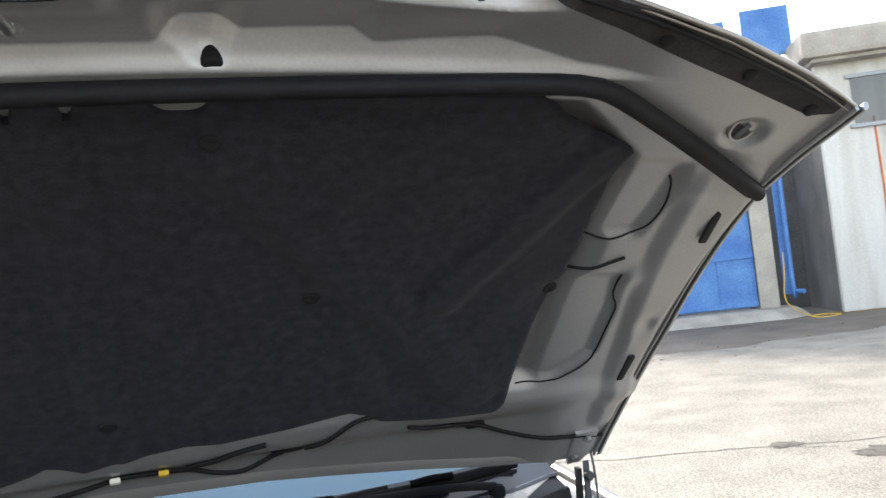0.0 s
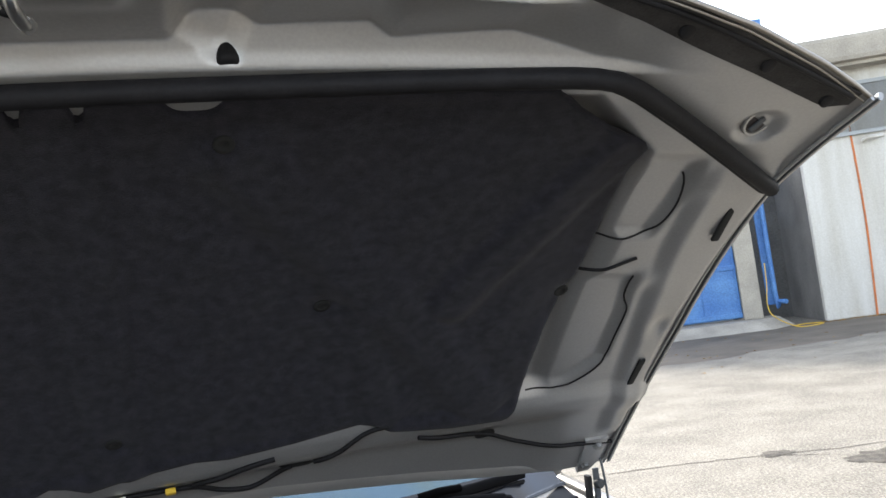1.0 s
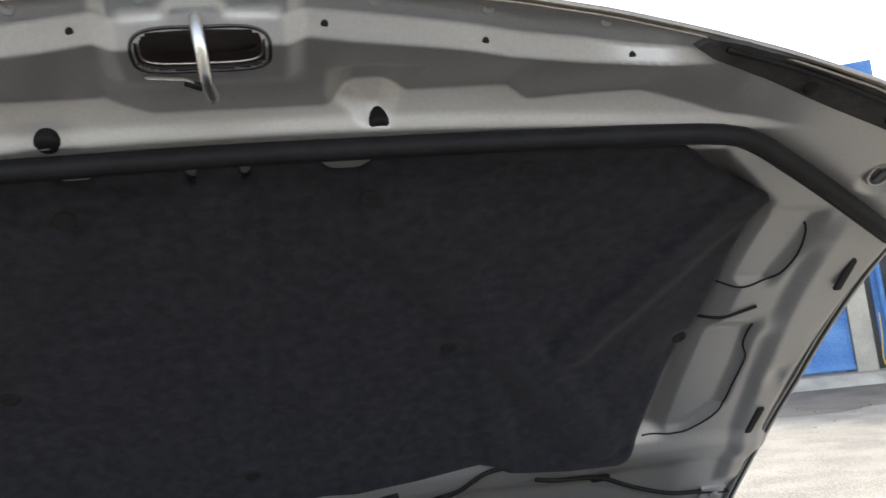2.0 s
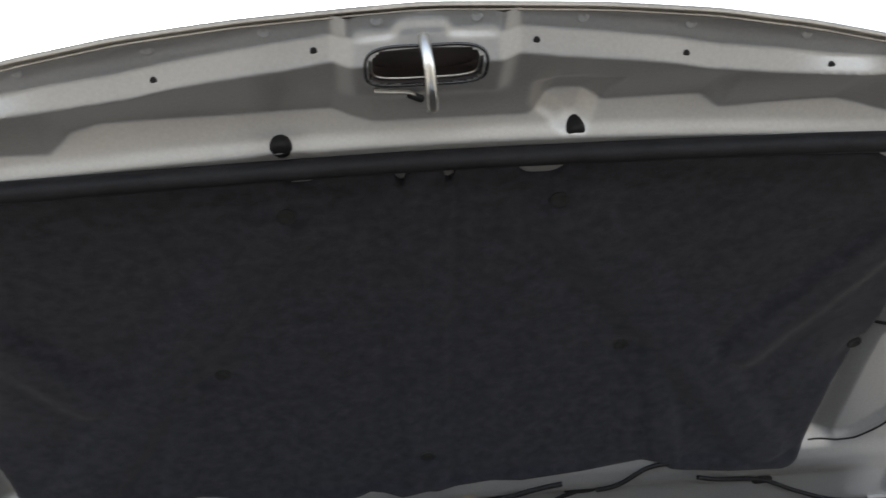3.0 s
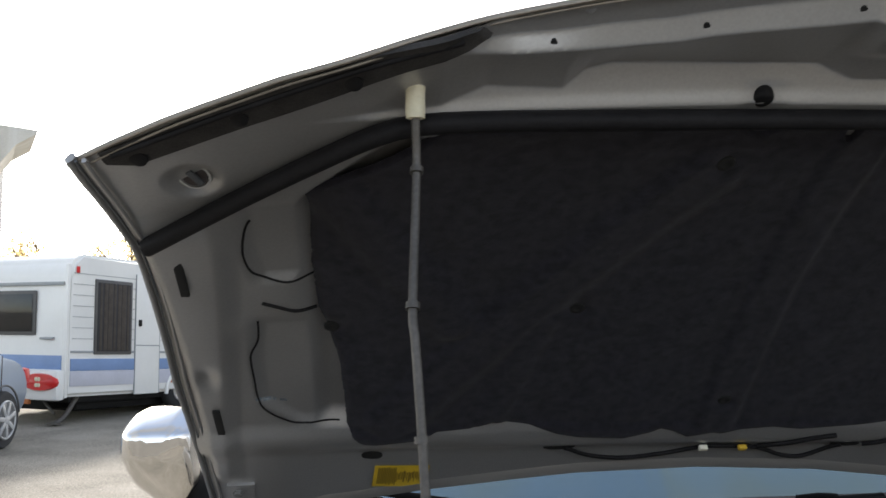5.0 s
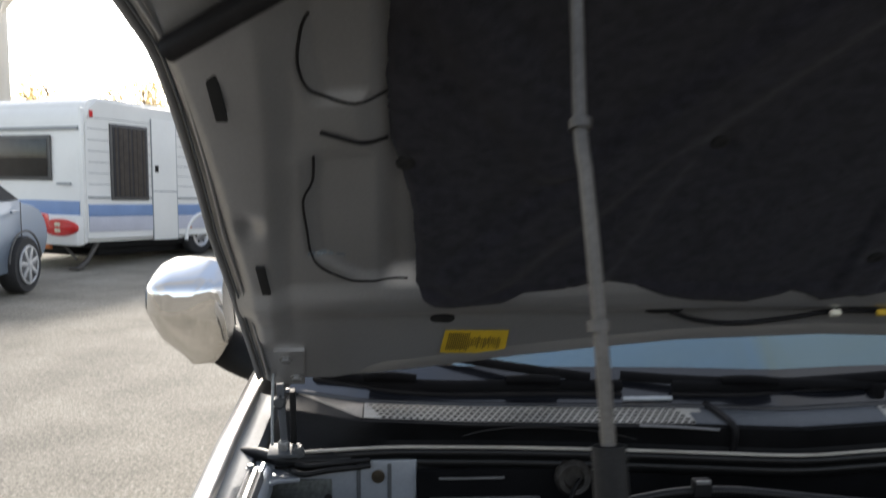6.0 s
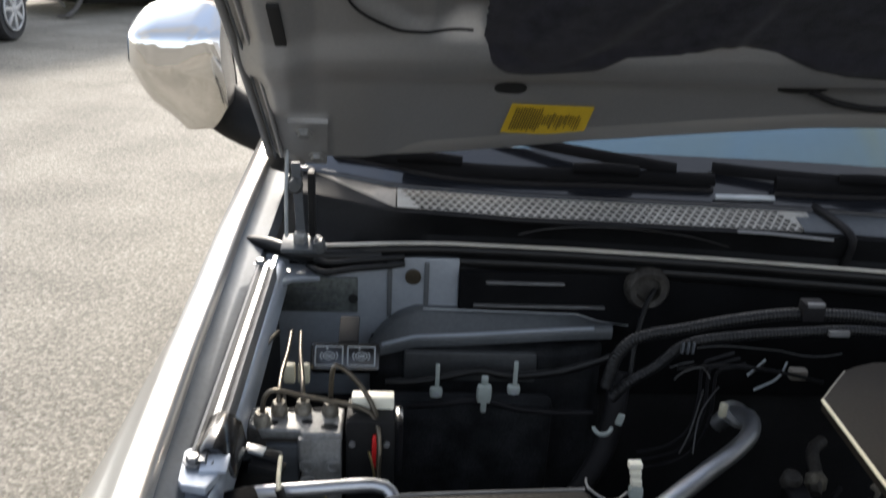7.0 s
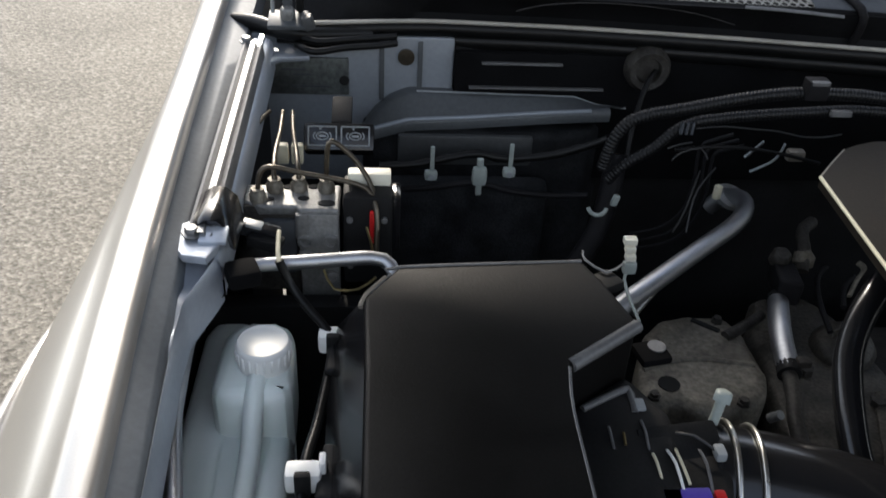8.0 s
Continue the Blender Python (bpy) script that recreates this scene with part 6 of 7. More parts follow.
for k in range(5):
    part("head_bolt", lathe([(0.012, 0), (0.012, 0.004), (0.008, 0.004), (0.008, 0.012), (0.0006, 0.012)], pose(-0.205 + 0.055 * (k % 2), 0.99 + 0.048 * k, 0.795), 6), M_GRIME, block)
part("vacuum_hose", tube([(-0.215, 1.161, 0.838), (-0.231, 1.120, 0.842), (-0.241, 1.084, 0.840), (-0.247, 1.050, 0.836)], 0.0112, 16, 0.0020, 0.015, 0.0035), M_ALU, block, "silvery sleeve over a vacuum hose")
part("vacuum_hose", tube([(-0.247, 1.052, 0.836), (-0.254, 1.018, 0.832), (-0.262, 0.990, 0.826), (-0.262, 0.965, 0.815)], 0.0075, 12), M_GRIME, block)
for p, q in (((-0.2455, 1.056, 0.8365), (-0.2485, 1.044, 0.8350)), ((-0.213, 1.164, 0.838), (-0.217, 1.156, 0.8385))):
    part("hose_clamp", tube([p, q], 0.0118, 14), M_BLACK, block)
part("clamp_ear", box((-0.235, 1.050, 0.846), (0.014, 0.010, 0.008), 0.002), M_GRIME, block)
part("side_pipe", tube([(-0.235, 1.150, 0.825), (-0.255, 1.135, 0.825), (-0.285, 1.118, 0.822)], 0.006, 10), M_GRIME, block)

# fittings round the cylinder head
plug = part("injector_plug", prism([(-0.220, 1.158), (-0.196, 1.150), (-0.190, 1.192), (-0.212, 1.206)], 0.835, 0.866, 0.005, 3), M_RUBBER, block, "black plug over the silvery hose")
part("plug_collar", lathe([(0.011, 0), (0.011, 0.012), (0.008, 0.016), (0.0005, 0.016)], pose(-0.206, 1.200, 0.862, 20, 0, 0), 14), M_GRIME, plug)
part("fuel_stub", tube([(-0.172, 1.205, 0.845), (-0.164, 1.225, 0.858), (-0.152, 1.262, 0.862), (-0.13, 1.285, 0.86)], 0.0075, 12), M_GRIME, block, "grimy metal fuel stub")
part("stub_nut", lathe([(0.012, -0.006), (0.012, 0.006), (0.009, 0.009), (0.0005, 0.009)], pose(-0.166, 1.218, 0.852, 60, 0, 20), 6), M_HEAT, block)
part("lifting_eye", tube([(-0.114, 1.197, 0.862), (-0.117, 1.180, 0.866), (-0.131, 1.165, 0.862), (-0.147, 1.145, 0.855)], 0.0035, 10, 0.005, flat=0.5), M_HEAT, block, "bent bare metal bracket")
part("head_boss", lathe([(0.034, -0.06), (0.034, 0.0), (0.028, 0.010), (0.014, 0.013), (0.012, 0.006), (0.0005, 0.006)], pose(-0.150, 1.120, 0.806, 8, -6, 0), 24), M_DOME, block, "oily round boss")
part("head_boss", lathe([(0.024, -0.06), (0.024, 0.0), (0.018, 0.008), (0.0005, 0.009)], pose(-0.210, 1.175, 0.806), 20), M_DOME, block)
for pts in ([(-0.125, 1.235, 0.83), (-0.150, 1.205, 0.836), (-0.165, 1.165, 0.834), (-0.170, 1.120, 0.826)], [(-0.10, 1.215, 0.83), (-0.128, 1.185, 0.838), (-0.145, 1.150, 0.836)]):
    part("engine_wire", tube(pts, 0.0032, 8, 0.006), M_RUBBER, block)
part("side_plate", prism([(-0.172, 0.990), (-0.147, 1.055), (-0.118, 1.060), (-0.10, 0.95), (-0.19, 0.930)], 0.77, 0.804, 0.006, 2), M_DOME, block, "flat machined side plate")
part("drain_pipe", tube([(-0.285, 0.995, 0.826), (-0.281, 0.987, 0.838)], 0.0045, 12), M_CAST, block, "bright short pipe end")

cover = part("engine_cover", prism([(-0.2225, 1.146), (-0.197, 1.176), (-0.171, 1.205), (-0.156, 1.214), (-0.131, 1.224), (-0.10, 1.226), (0.22, 1.226), (0.24, 0.78), (-0.245, 0.78), (-0.232, 0.998)], 0.988, 1.000, 0.002, 2), M_COVER, car, "dark angular engine cover")
# Pale rim lines put the light on the cover's edge into colour.
part("cover_rim", tube([(-0.2447, 0.79, 0.999), (-0.2322, 0.998, 0.999), (-0.2225, 1.146, 0.999)], 0.0019, 8), M_CREAM, cover, "pale line painted along the lit edge")
part("cover_rim", tube([(-0.2225, 1.146, 0.999), (-0.197, 1.176, 0.999), (-0.171, 1.205, 0.999)], 0.0010, 8), M_COWLEND, cover)
part("breather_hose", tube([(-0.14, 1.09, 0.955), (-0.170, 1.062, 0.958), (-0.199, 1.036, 0.95), (-0.225, 1.01, 0.935), (-0.240, 0.988, 0.915), (-0.249, 0.962, 0.900), (-0.256, 0.930, 0.885), (-0.259, 0.900, 0.870), (-0.257, 0.870, 0.860)], 0.0125, 16), M_GLOSS, car, "glossy black breather hose")
duct = part("intake_duct", tube([(-0.398, 0.876, 0.865), (-0.37, 0.870, 0.865), (-0.30, 0.846, 0.862), (-0.24, 0.815, 0.855), (-0.15, 0.78, 0.84)], 0.056, 36), M_DUCT, car, "black plastic intake duct with two bright clamps")
for x, cy in ((-0.384, 0.873), (-0.366, 0.868)):
    part("duct_clamp", tube([(x + 0.18 * 0.058 * math.cos(a), cy + 0.058 * math.cos(a), 0.865 + 0.058 * math.sin(a)) for a in np.linspace(0, 2 * math.pi, 41)], 0.0022, 8), M_STEEL, duct, "bright hose clamp")
part("clamp_bolt", tube([(-0.392, 0.900, 0.918), (-0.387, 0.906, 0.940)], 0.0040, 10), M_CLIP, duct, "pale clamp bolt")
part("bolt_head", lathe([(0.0075, 0), (0.0075, 0.006), (0.0055, 0.008), (0.0006, 0.008)], pose(-0.3875, 0.9055, 0.936, -15, 12, 0), 6), M_CLIP, duct)
part("flow_sensor", box((-0.425, 0.880, 0.905), (0.065, 0.040, 0.035), 0.006, (25, 0, 8)), M_BLACK, duct, "black air flow sensor plug")
part("sensor_block", prism([(-0.452, 0.90), (-0.395, 0.905), (-0.385, 0.875), (-0.400, 0.82), (-0.450, 0.815)], 0.86, 0.917, 0.008, 3), M_BLACK, duct)
for pts, mt in (
    ([(-0.478, 0.888, 0.927), (-0.479, 0.880, 0.930), (-0.478, 0.868, 0.925)], M_GREYSHEEN),
    ([(-0.468, 0.882, 0.927), (-0.469, 0.871, 0.926)], M_BRASS),
    ([(-0.451, 0.896, 0.925), (-0.452, 0.880, 0.929), (-0.452, 0.865, 0.923)], M_GREYSHEEN),
    ([(-0.451, 0.862, 0.926), (-0.451, 0.852, 0.928), (-0.450, 0.840, 0.924)], M_CREAM),
    ([(-0.439, 0.866, 0.925), (-0.438, 0.850, 0.929), (-0.437, 0.830, 0.924)], M_WHITE),
    ([(-0.433, 0.866, 0.926), (-0.433, 0.848, 0.928), (-0.431, 0.835, 0.924)], M_CREAM),
    ([(-0.430, 0.884, 0.924), (-0.416, 0.876, 0.929), (-0.401, 0.864, 0.924)], M_HOSE),
    ([(-0.415, 0.866, 0.925), (-0.415, 0.850, 0.928), (-0.416, 0.828, 0.922)], M_GREYSHEEN),
):
    part("sensor_wire", tube(pts, 0.0012, 6), mt, duct, "thin coloured sensor wire")
for x, y in ((-0.448, 0.912), (-0.400, 0.864)):
    part("wire_clip", box((x, y, 0.924), (0.008, 0.012, 0.008), 0.002), M_ASH, duct)
part("plug_tab", box((-0.436, 0.826, 0.921), (0.036, 0.012, 0.008), 0.002), M_PURPLE, duct, "purple plug tab")
part("plug_tab", box((-0.412, 0.825, 0.921), (0.008, 0.010, 0.008), 0.002), M_RED, duct, "red plug tab")
part("duct_block", box((-0.472, 0.862, 0.882), (0.032, 0.022, 0.010), 0.002), M_GASKET, duct, "small grey block under the plug")

# ---- far side of the yard: gate and white building ----
FU, FN = Vector((0.8904, -0.4552, 0)), Vector((-0.4552, -0.8904, 0))
FO = Vector((11.84, 14.51, 0))
FACADE = Matrix(((FU.x, -FN.x, 0, FO.x), (FU.y, -FN.y, 0, FO.y), (0, 0, 1, 0), (0, 0, 0, 1)))  # x along the front, y back from the ramp edge


def facade(name, c, s, mat, parent, bevel=0.02, label=""):
    bm = box(c, s, bevel)
    bmesh.ops.transform(bm, matrix=FACADE, verts=bm.verts)
    return part(name, bm, mat, parent, label, smooth=False)


hall = thing("warehouse", "white rendered warehouse with a tall blue metal gate", "building")
gate = facade("gate", (-3.4, 1.00, 3.35), (6.0, 0.10, 6.2), M_BLUE, hall, 0.01, "tall blue painted sheet metal gate")
for k in range(9):
    facade("gate_rib", (-6.2 + 0.72 * k, 0.945, 3.35), (0.05, 0.03, 6.1), M_BLUE, gate, 0.01)
for z in (0.32, 1.35, 2.4, 4.2, 6.3):
    facade("gate_rail", (-3.4, 0.935, z), (6.0, 0.04, 0.10), M_BLUE, gate, 0.01)
facade("gate_pillar", (-0.19, 1.05, 1.75), (0.40, 0.40, 3.1), M_CONC, hall, 0.02, "bare concrete gate pillar")
facade("gate_track", (0.45, 1.06, 6.1), (1.0, 0.08, 1.05), M_BLUE, hall, 0.01)
facade("gate_leaf", (0.22, 0.95, 1.75), (0.16, 0.06, 2.6), M_BLUE, hall, 0.01, "blue gate leaf edge")
part("down_pipe", moved(tube([(0.30, 0.80, 3.6), (0.30, 0.80, 0.62), (0.36, 0.74, 0.52), (0.46, 0.60, 0.50)], 0.05, 12, 0.05), FACADE), M_BLUE, hall, "blue drain pipe")
# Recess and side wall are coloured dark for the shade beside the gate.
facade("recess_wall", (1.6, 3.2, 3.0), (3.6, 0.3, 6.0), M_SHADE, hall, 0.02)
facade("hall_front", (4.6, 0.95, 2.55), (6.95, 1.2, 5.1), M_WALL, hall, 0.03, "stained white rendered wall")
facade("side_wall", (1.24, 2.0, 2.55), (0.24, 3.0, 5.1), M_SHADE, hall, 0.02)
facade("cornice", (4.55, 0.75, 5.42), (7.5, 1.9, 0.55), M_CONC, hall, 0.10, "weathered projecting concrete cornice")
facade("cornice_lip", (4.55, 0.75, 5.12), (7.1, 1.6, 0.10), M_CONC, hall, 0.03)
window = facade("window", (4.6, 0.33, 4.25), (5.6, 0.05, 0.95), M_PANE, hall, 0.0, "grey strip window")
facade("window_frame", (4.6, 0.32, 3.74), (5.8, 0.10, 0.08), M_ASH, window, 0.01)
facade("window_frame", (4.6, 0.32, 4.76), (5.8, 0.10, 0.08), M_ASH, window, 0.01)
part("drain_stripe", moved(tube([(2.16, 0.34, 3.9), (2.18, 0.34, 2.0), (2.10, 0.34, 0.0)], 0.022, 8, 0.2), FACADE), M_RUST, hall, "rusty orange pipe down the wall")
part("wall_hook", moved(tube([(2.35, 0.30, 3.55), (2.45, 0.22, 3.60), (2.75, 0.22, 3.60)], 0.04, 10, 0.03), FACADE), M_WALL, hall)
facade("back_block", (1.0, 6.5, 3.0), (20.0, 6.0, 6.0), M_WALL, hall, 0.02)
part("yellow_hose", moved(tube([(0.17, 0.78, 1.35), (0.14, 0.74, 0.9), (0.08, 0.68, 0.45), (0.13, 0.4, 0.22), (0.4, -0.3, 0.02), (0.9, -0.2, 0.02), (0.7, 0.2, 0.02), (0.4, 0.0, 0.02)], 0.011, 8, 0.05), FACADE), M_YELLOW2, hall, "yellow garden hose")

ramp_pts = [(-6.6, 0.0, 0.0), (-0.02, 0.0, 0.0), (0.55, 0.6, 0.0), (0.55, 1.4, 0.0), (-6.6, 1.4, 0.0), (-6.6, 0.30, 0.20), (-0.25, 0.35, 0.20), (0.30, 0.75, 0.20), (0.30, 1.4, 0.20), (-6.6, 1.4, 0.20)]
ramp = part("gate_ramp", ([tuple(FACADE @ Vector(p)) for p in ramp_pts], [(4, 3, 2, 1, 0), (5, 6, 7, 8, 9), (0, 1, 6, 5), (1, 2, 7, 6), (2, 3, 8, 7), (3, 4, 9, 8), (4, 0, 5, 9)]), M_CONC, None, smooth=False)
tagged(ramp, "low sloping concrete ramp before the blue gate", "ramp", kind="structure")

rng = random.Random(5)
leaf_v, leaf_f = [], []
for k in range(240):
    u, d = rng.uniform(0.7, 2.6), rng.gauss(0.18, 0.12)
    if rng.random() < 0.35:
        u, d = rng.uniform(-6, 1.5), rng.uniform(-6, -0.2)
    c = FACADE @ Vector((u, d, 0.012))
    a, r = rng.uniform(0, 6.3), rng.uniform(0.02, 0.05)
    b = len(leaf_v)
    leaf_v += [(c.x + r * math.cos(a), c.y + r * math.sin(a), 0.006), (c.x - 0.4 * r * math.sin(a), c.y + 0.4 * r * math.cos(a), 0.02), (c.x - r * math.cos(a), c.y - r * math.sin(a), 0.008), (c.x + 0.4 * r * math.sin(a), c.y - 0.4 * r * math.cos(a), 0.014)]
    leaf_f.append((b, b + 1, b + 2, b + 3))
tagged(part("leaf_litter", (leaf_v, leaf_f), M_LITTER, None, smooth=False), "dry brown leaves scattered along the wall foot", "leaves", kind="stuff")

# broken patch and crack in the yard
def patch(name, cx_, cy_, r, seed, mat, label):
    g = random.Random(seed)
    bm = bmesh.new()
    ring_ = []
    for k in range(26):
        a = 2 * math.pi * k / 26
        rr = r * (0.7 + 0.45 * g.random())
        ring_.append((cx_ + 1.5 * rr * math.cos(a), cy_ + rr * math.sin(a)))
    vs = [bm.verts.new((x, y, 0.004)) for x, y in ring_]
    c = bm.verts.new((cx_, cy_, 0.010))
    for k in range(26):
        bm.faces.new((vs[k], vs[(k + 1) % 26], c))
    return tagged(part(name, bm, mat, None), label, "pothole", kind="structure")


M_POT = material("broken_asphalt", (0.085, 0.076, 0.062), 0.95, 0, 0.5, 14, 90, 1.0, dist=0.01)
M_DAMP = material("damp_asphalt", (0.135, 0.114, 0.088), 0.85, 0, 0.30, 1.2, 60, 0.6, dist=0.006)
stain = [(-6.8, 0.1), (-6.6, -3.0), (-5.2, -4.3), (-4.0, -4.6), (-3.0, -4.3), (-2.0, -4.5), (-1.0, -3.9), (0.2, -3.6), (1.4, -3.0), (2.6, -2.0), (3.6, -1.0), (4.5, 0.3), (1.5, 0.4), (0.6, 0.55), (0.0, -0.01)]
g_ = random.Random(8)
edge_ = []
for (x0, y0), (x1, y1) in zip(stain, stain[1:] + stain[:1]):
    for k in range(5):
        edge_.append(FACADE @ Vector((x0 + (x1 - x0) * k / 5 + g_.uniform(-0.1, 0.1) * (y0 < -0.2), y0 + (y1 - y0) * k / 5 + g_.uniform(-0.12, 0.12) * (y0 < -0.2), 0.003)))
tagged(part("ground_stain", ([tuple(p) for p in edge_], [tuple(range(len(edge_)))]), M_DAMP, None, smooth=False), "brown dirt stain before the gate", "stain", kind="structure")
patch("ground_patch", 4.75, 4.85, 0.20, 3, M_POT, "crumbled dark hole in the asphalt")
patch("ground_patch", 4.35, 5.50, 0.10, 4, M_POT, "crumbled dark patch in the asphalt")
for pts in ([(2.6, 6.4), (3.2, 6.0), (3.8, 5.75), (4.3, 5.5), (4.75, 5.25), (5.4, 5.0)], [(4.3, 5.5), (4.5, 5.2), (4.7, 4.9)]):
    line = []
    for (x0, y0), (x1, y1) in zip(pts, pts[1:]):
        for k in range(6):
            line.append((x0 + (x1 - x0) * k / 6 + rng.uniform(-0.02, 0.02), y0 + (y1 - y0) * k / 6 + rng.uniform(-0.02, 0.02)))
    cv = [p for x, y in line for p in ((x, y - 0.006 - 0.006 * rng.random(), 0.003), (x, y + 0.006 + 0.006 * rng.random(), 0.003))]
    cf = [(2 * i, 2 * i + 2, 2 * i + 3, 2 * i + 1) for i in range(len(line) - 1)]
    tagged(part("ground_crack", (cv, cf), M_POT, None), "thin crack running through the asphalt", "crack", kind="structure")

# ---- caravan ----
CS, CB = Vector((0.48, 0.877, 0)), Vector((-0.877, 0.48, 0))
LEVEL = Matrix(((CS.x, CB.x, 0, -4.78), (CS.y, CB.y, 0, 11.95), (0, 0, 1, 0), (0, 0, 0, 1)))  # x along the door side, y along the rear
CARA = LEVEL @ Matrix(((1, 0, 0, 0), (0, 1, 0, 0), (-0.042, 0, 1, 0.02), (0, 0, 0, 1)))  # the body leans nose-down on its wheels


def cara(name, c, s, mat, parent, bevel=0.01, label=""):
    bm = box(c, s, bevel)
    bmesh.ops.transform(bm, matrix=CARA, verts=bm.verts)
    return part(name, bm, mat, parent, label)


caravan = thing("caravan", "white touring caravan with blue stripes", "caravan", tuple(CARA @ Vector((2.6, 1.1, 0))))
prof = [(0.0, 0.36), (0.0, 1.45), (0.02, 1.95), (0.10, 2.20), (0.25, 2.33), (5.0, 2.33), (5.3, 2.0), (5.5, 1.2), (5.5, 0.36)]
n = len(prof)
cverts = [tuple(CARA @ Vector((x, y, z))) for y in (0.0, 2.2) for x, z in prof]
cbm = bmesh.new()
bv = [cbm.verts.new(v) for v in cverts]
cbm.faces.new(bv[:n]), cbm.faces.new(bv[n:][::-1])
for i in range(n):
    cbm.faces.new((bv[i], bv[n + i], bv[n + (i + 1) % n], bv[(i + 1) % n]))
bmesh.ops.recalc_face_normals(cbm, faces=cbm.faces)
bmesh.ops.bevel(cbm, geom=cbm.edges[:], offset=0.05, segments=3, affect="EDGES")
shell = part("shell", cbm, M_CARAVAN, caravan, "white ribbed aluminium shell")
for z0, z1, mt in ((0.71, 0.875, M_STRIPE), (0.50, 0.705, M_STRIPE2), (0.955, 0.985, M_ASH)):
    cara("stripe", (2.75, -0.006, (z0 + z1) / 2), (5.35, 0.012, z1 - z0), mt, shell, 0.003)
cara("stripe", (-0.006, 1.10, 0.815), (0.012, 2.05, 0.205), M_STRIPE, shell, 0.003)
for z in (1.15, 1.30, 1.45, 1.60, 1.75, 1.90, 2.05):
    cara("shell_groove", (2.75, -0.003, z), (5.3, 0.006, 0.008), M_ASH, shell, 0.0)
wd = cara("window", (0.82, -0.012, 1.465), (0.70, 0.03, 1.06), M_FRAME, caravan, 0.02, "dark curtained side window")
cara("pane", (0.82, -0.030, 1.465), (0.62, 0.012, 0.97), M_INTERIOR, wd, 0.01)
for k in range(7):
    cara("curtain_fold", (0.565 + 0.085 * k, -0.037, 1.465), (0.045 + 0.02 * (k % 3), 0.006, 0.95), M_CURTAIN, wd, 0.002)
dr = cara("door", (1.50, -0.010, 1.235), (0.50, 0.02, 1.77), M_CARAVAN, caravan, 0.03, "white entrance door")
cara("door_handle", (1.33, -0.03, 1.40), (0.06, 0.02, 0.10), M_BLACK, dr, 0.01)
for x in (1.25, 1.75):
    cara("door_gap", (x, -0.012, 1.235), (0.014, 0.014, 1.77), M_ASH, dr, 0.0)
cara("door_gap", (1.50, -0.012, 1.07), (0.50, 0.024, 0.016), M_ASH, dr, 0.0)
cara("corner_trim", (0.012, 0.012, 1.26), (0.05, 0.05, 1.82), M_CARAVAN, shell, 0.012)
cara("marker_lamp", (0.16, -0.015, 2.10), (0.05, 0.02, 0.09), M_RED, shell, 0.006)
rw = cara("rear_window", (-0.018, 1.31, 1.50), (0.03, 1.48, 0.62), M_FRAME, caravan, 0.03, "grey tinted rear window")
cara("pane", (-0.036, 1.31, 1.50), (0.014, 1.38, 0.52), M_PANE, rw, 0.02)
cara("roof_trim", (-0.008, 1.1, 1.90), (0.03, 2.1, 0.05), M_ASH, shell, 0.01)
cara("grab_handle", (-0.03, 0.33, 1.15), (0.03, 0.26, 0.035), M_ASH, shell, 0.01)
cara("bumper_panel", (-0.06, 1.1, 0.52), (0.16, 2.2, 0.42), M_CARAVAN, caravan, 0.06)
lamp = part("tail_lamp", moved(lathe([(0.325, -0.02), (0.325, 0.02), (0.30, 0.04), (0.001, 0.045)], Matrix.Diagonal((1, 0.36, 1, 1)), 28), CARA @ Matrix.Translation((-0.14, 0.30, 0.56)) @ Matrix(((0, 0, -1, 0), (-1, 0, 0, 0), (0, 1, 0, 0), (0, 0, 0, 1)))), M_RED, caravan, "oval red tail lamp")
for y in (0.28, 0.33):
    for z in (0.52, 0.60):
        part("lamp_lens", moved(lathe([(0.030, 0), (0.028, 0.008), (0.001, 0.012)], None, 14), CARA @ Matrix.Translation((-0.182, y, z)) @ Matrix(((0, 0, -1, 0), (-1, 0, 0, 0), (0, 1, 0, 0), (0, 0, 0, 1)))), M_CREAM, lamp)
part("stabiliser_leg", moved(tube([(0.35, 0.15, 0.36), (0.12, 0.12, 0.10), (-0.05, 0.12, 0.0)], 0.035, 8), CARA), M_ROD, caravan, "lowered corner steady leg")
part("stabiliser_foot", moved(lathe([(0.10, 0), (0.10, 0.02), (0.03, 0.03), (0.001, 0.03)], None, 14), CARA @ pose(-0.06, 0.12, 0.0)), M_ROD, caravan)
part("leg_brace", moved(tube([(0.05, 0.5, 0.34), (0.06, 0.25, 0.12)], 0.02, 8), CARA), M_ROD, caravan)
cara("chassis", (2.7, 1.1, 0.32), (5.0, 1.9, 0.10), M_BLACK, caravan)
# Unseen bulk added under the floor to deepen the shade on the ground.
for yy in (0.35, 1.85):
    cara("chassis_rail", (2.9, yy, 0.23), (4.8, 0.06, 0.16), M_BLACK, caravan)
cara("axle", (2.33, 1.1, 0.29), (0.10, 1.7, 0.10), M_BLACK, caravan)
cara("underfloor_block", (1.2, 1.1, 0.20), (0.9, 0.9, 0.20), M_BLACK, caravan, 0.03)
cara("underfloor_block_rear", (0.6, 1.1, 0.22), (0.6, 0.8, 0.16), M_BLACK, caravan, 0.05)
cara("reflector", (-0.10, 0.62, 0.30), (0.05, 0.16, 0.09), M_RUST, caravan, 0.01, "orange marker under the rear panel")
cara("indicator", (2.02, -0.012, 0.52), (0.05, 0.02, 0.04), M_RUST, shell, 0.005)
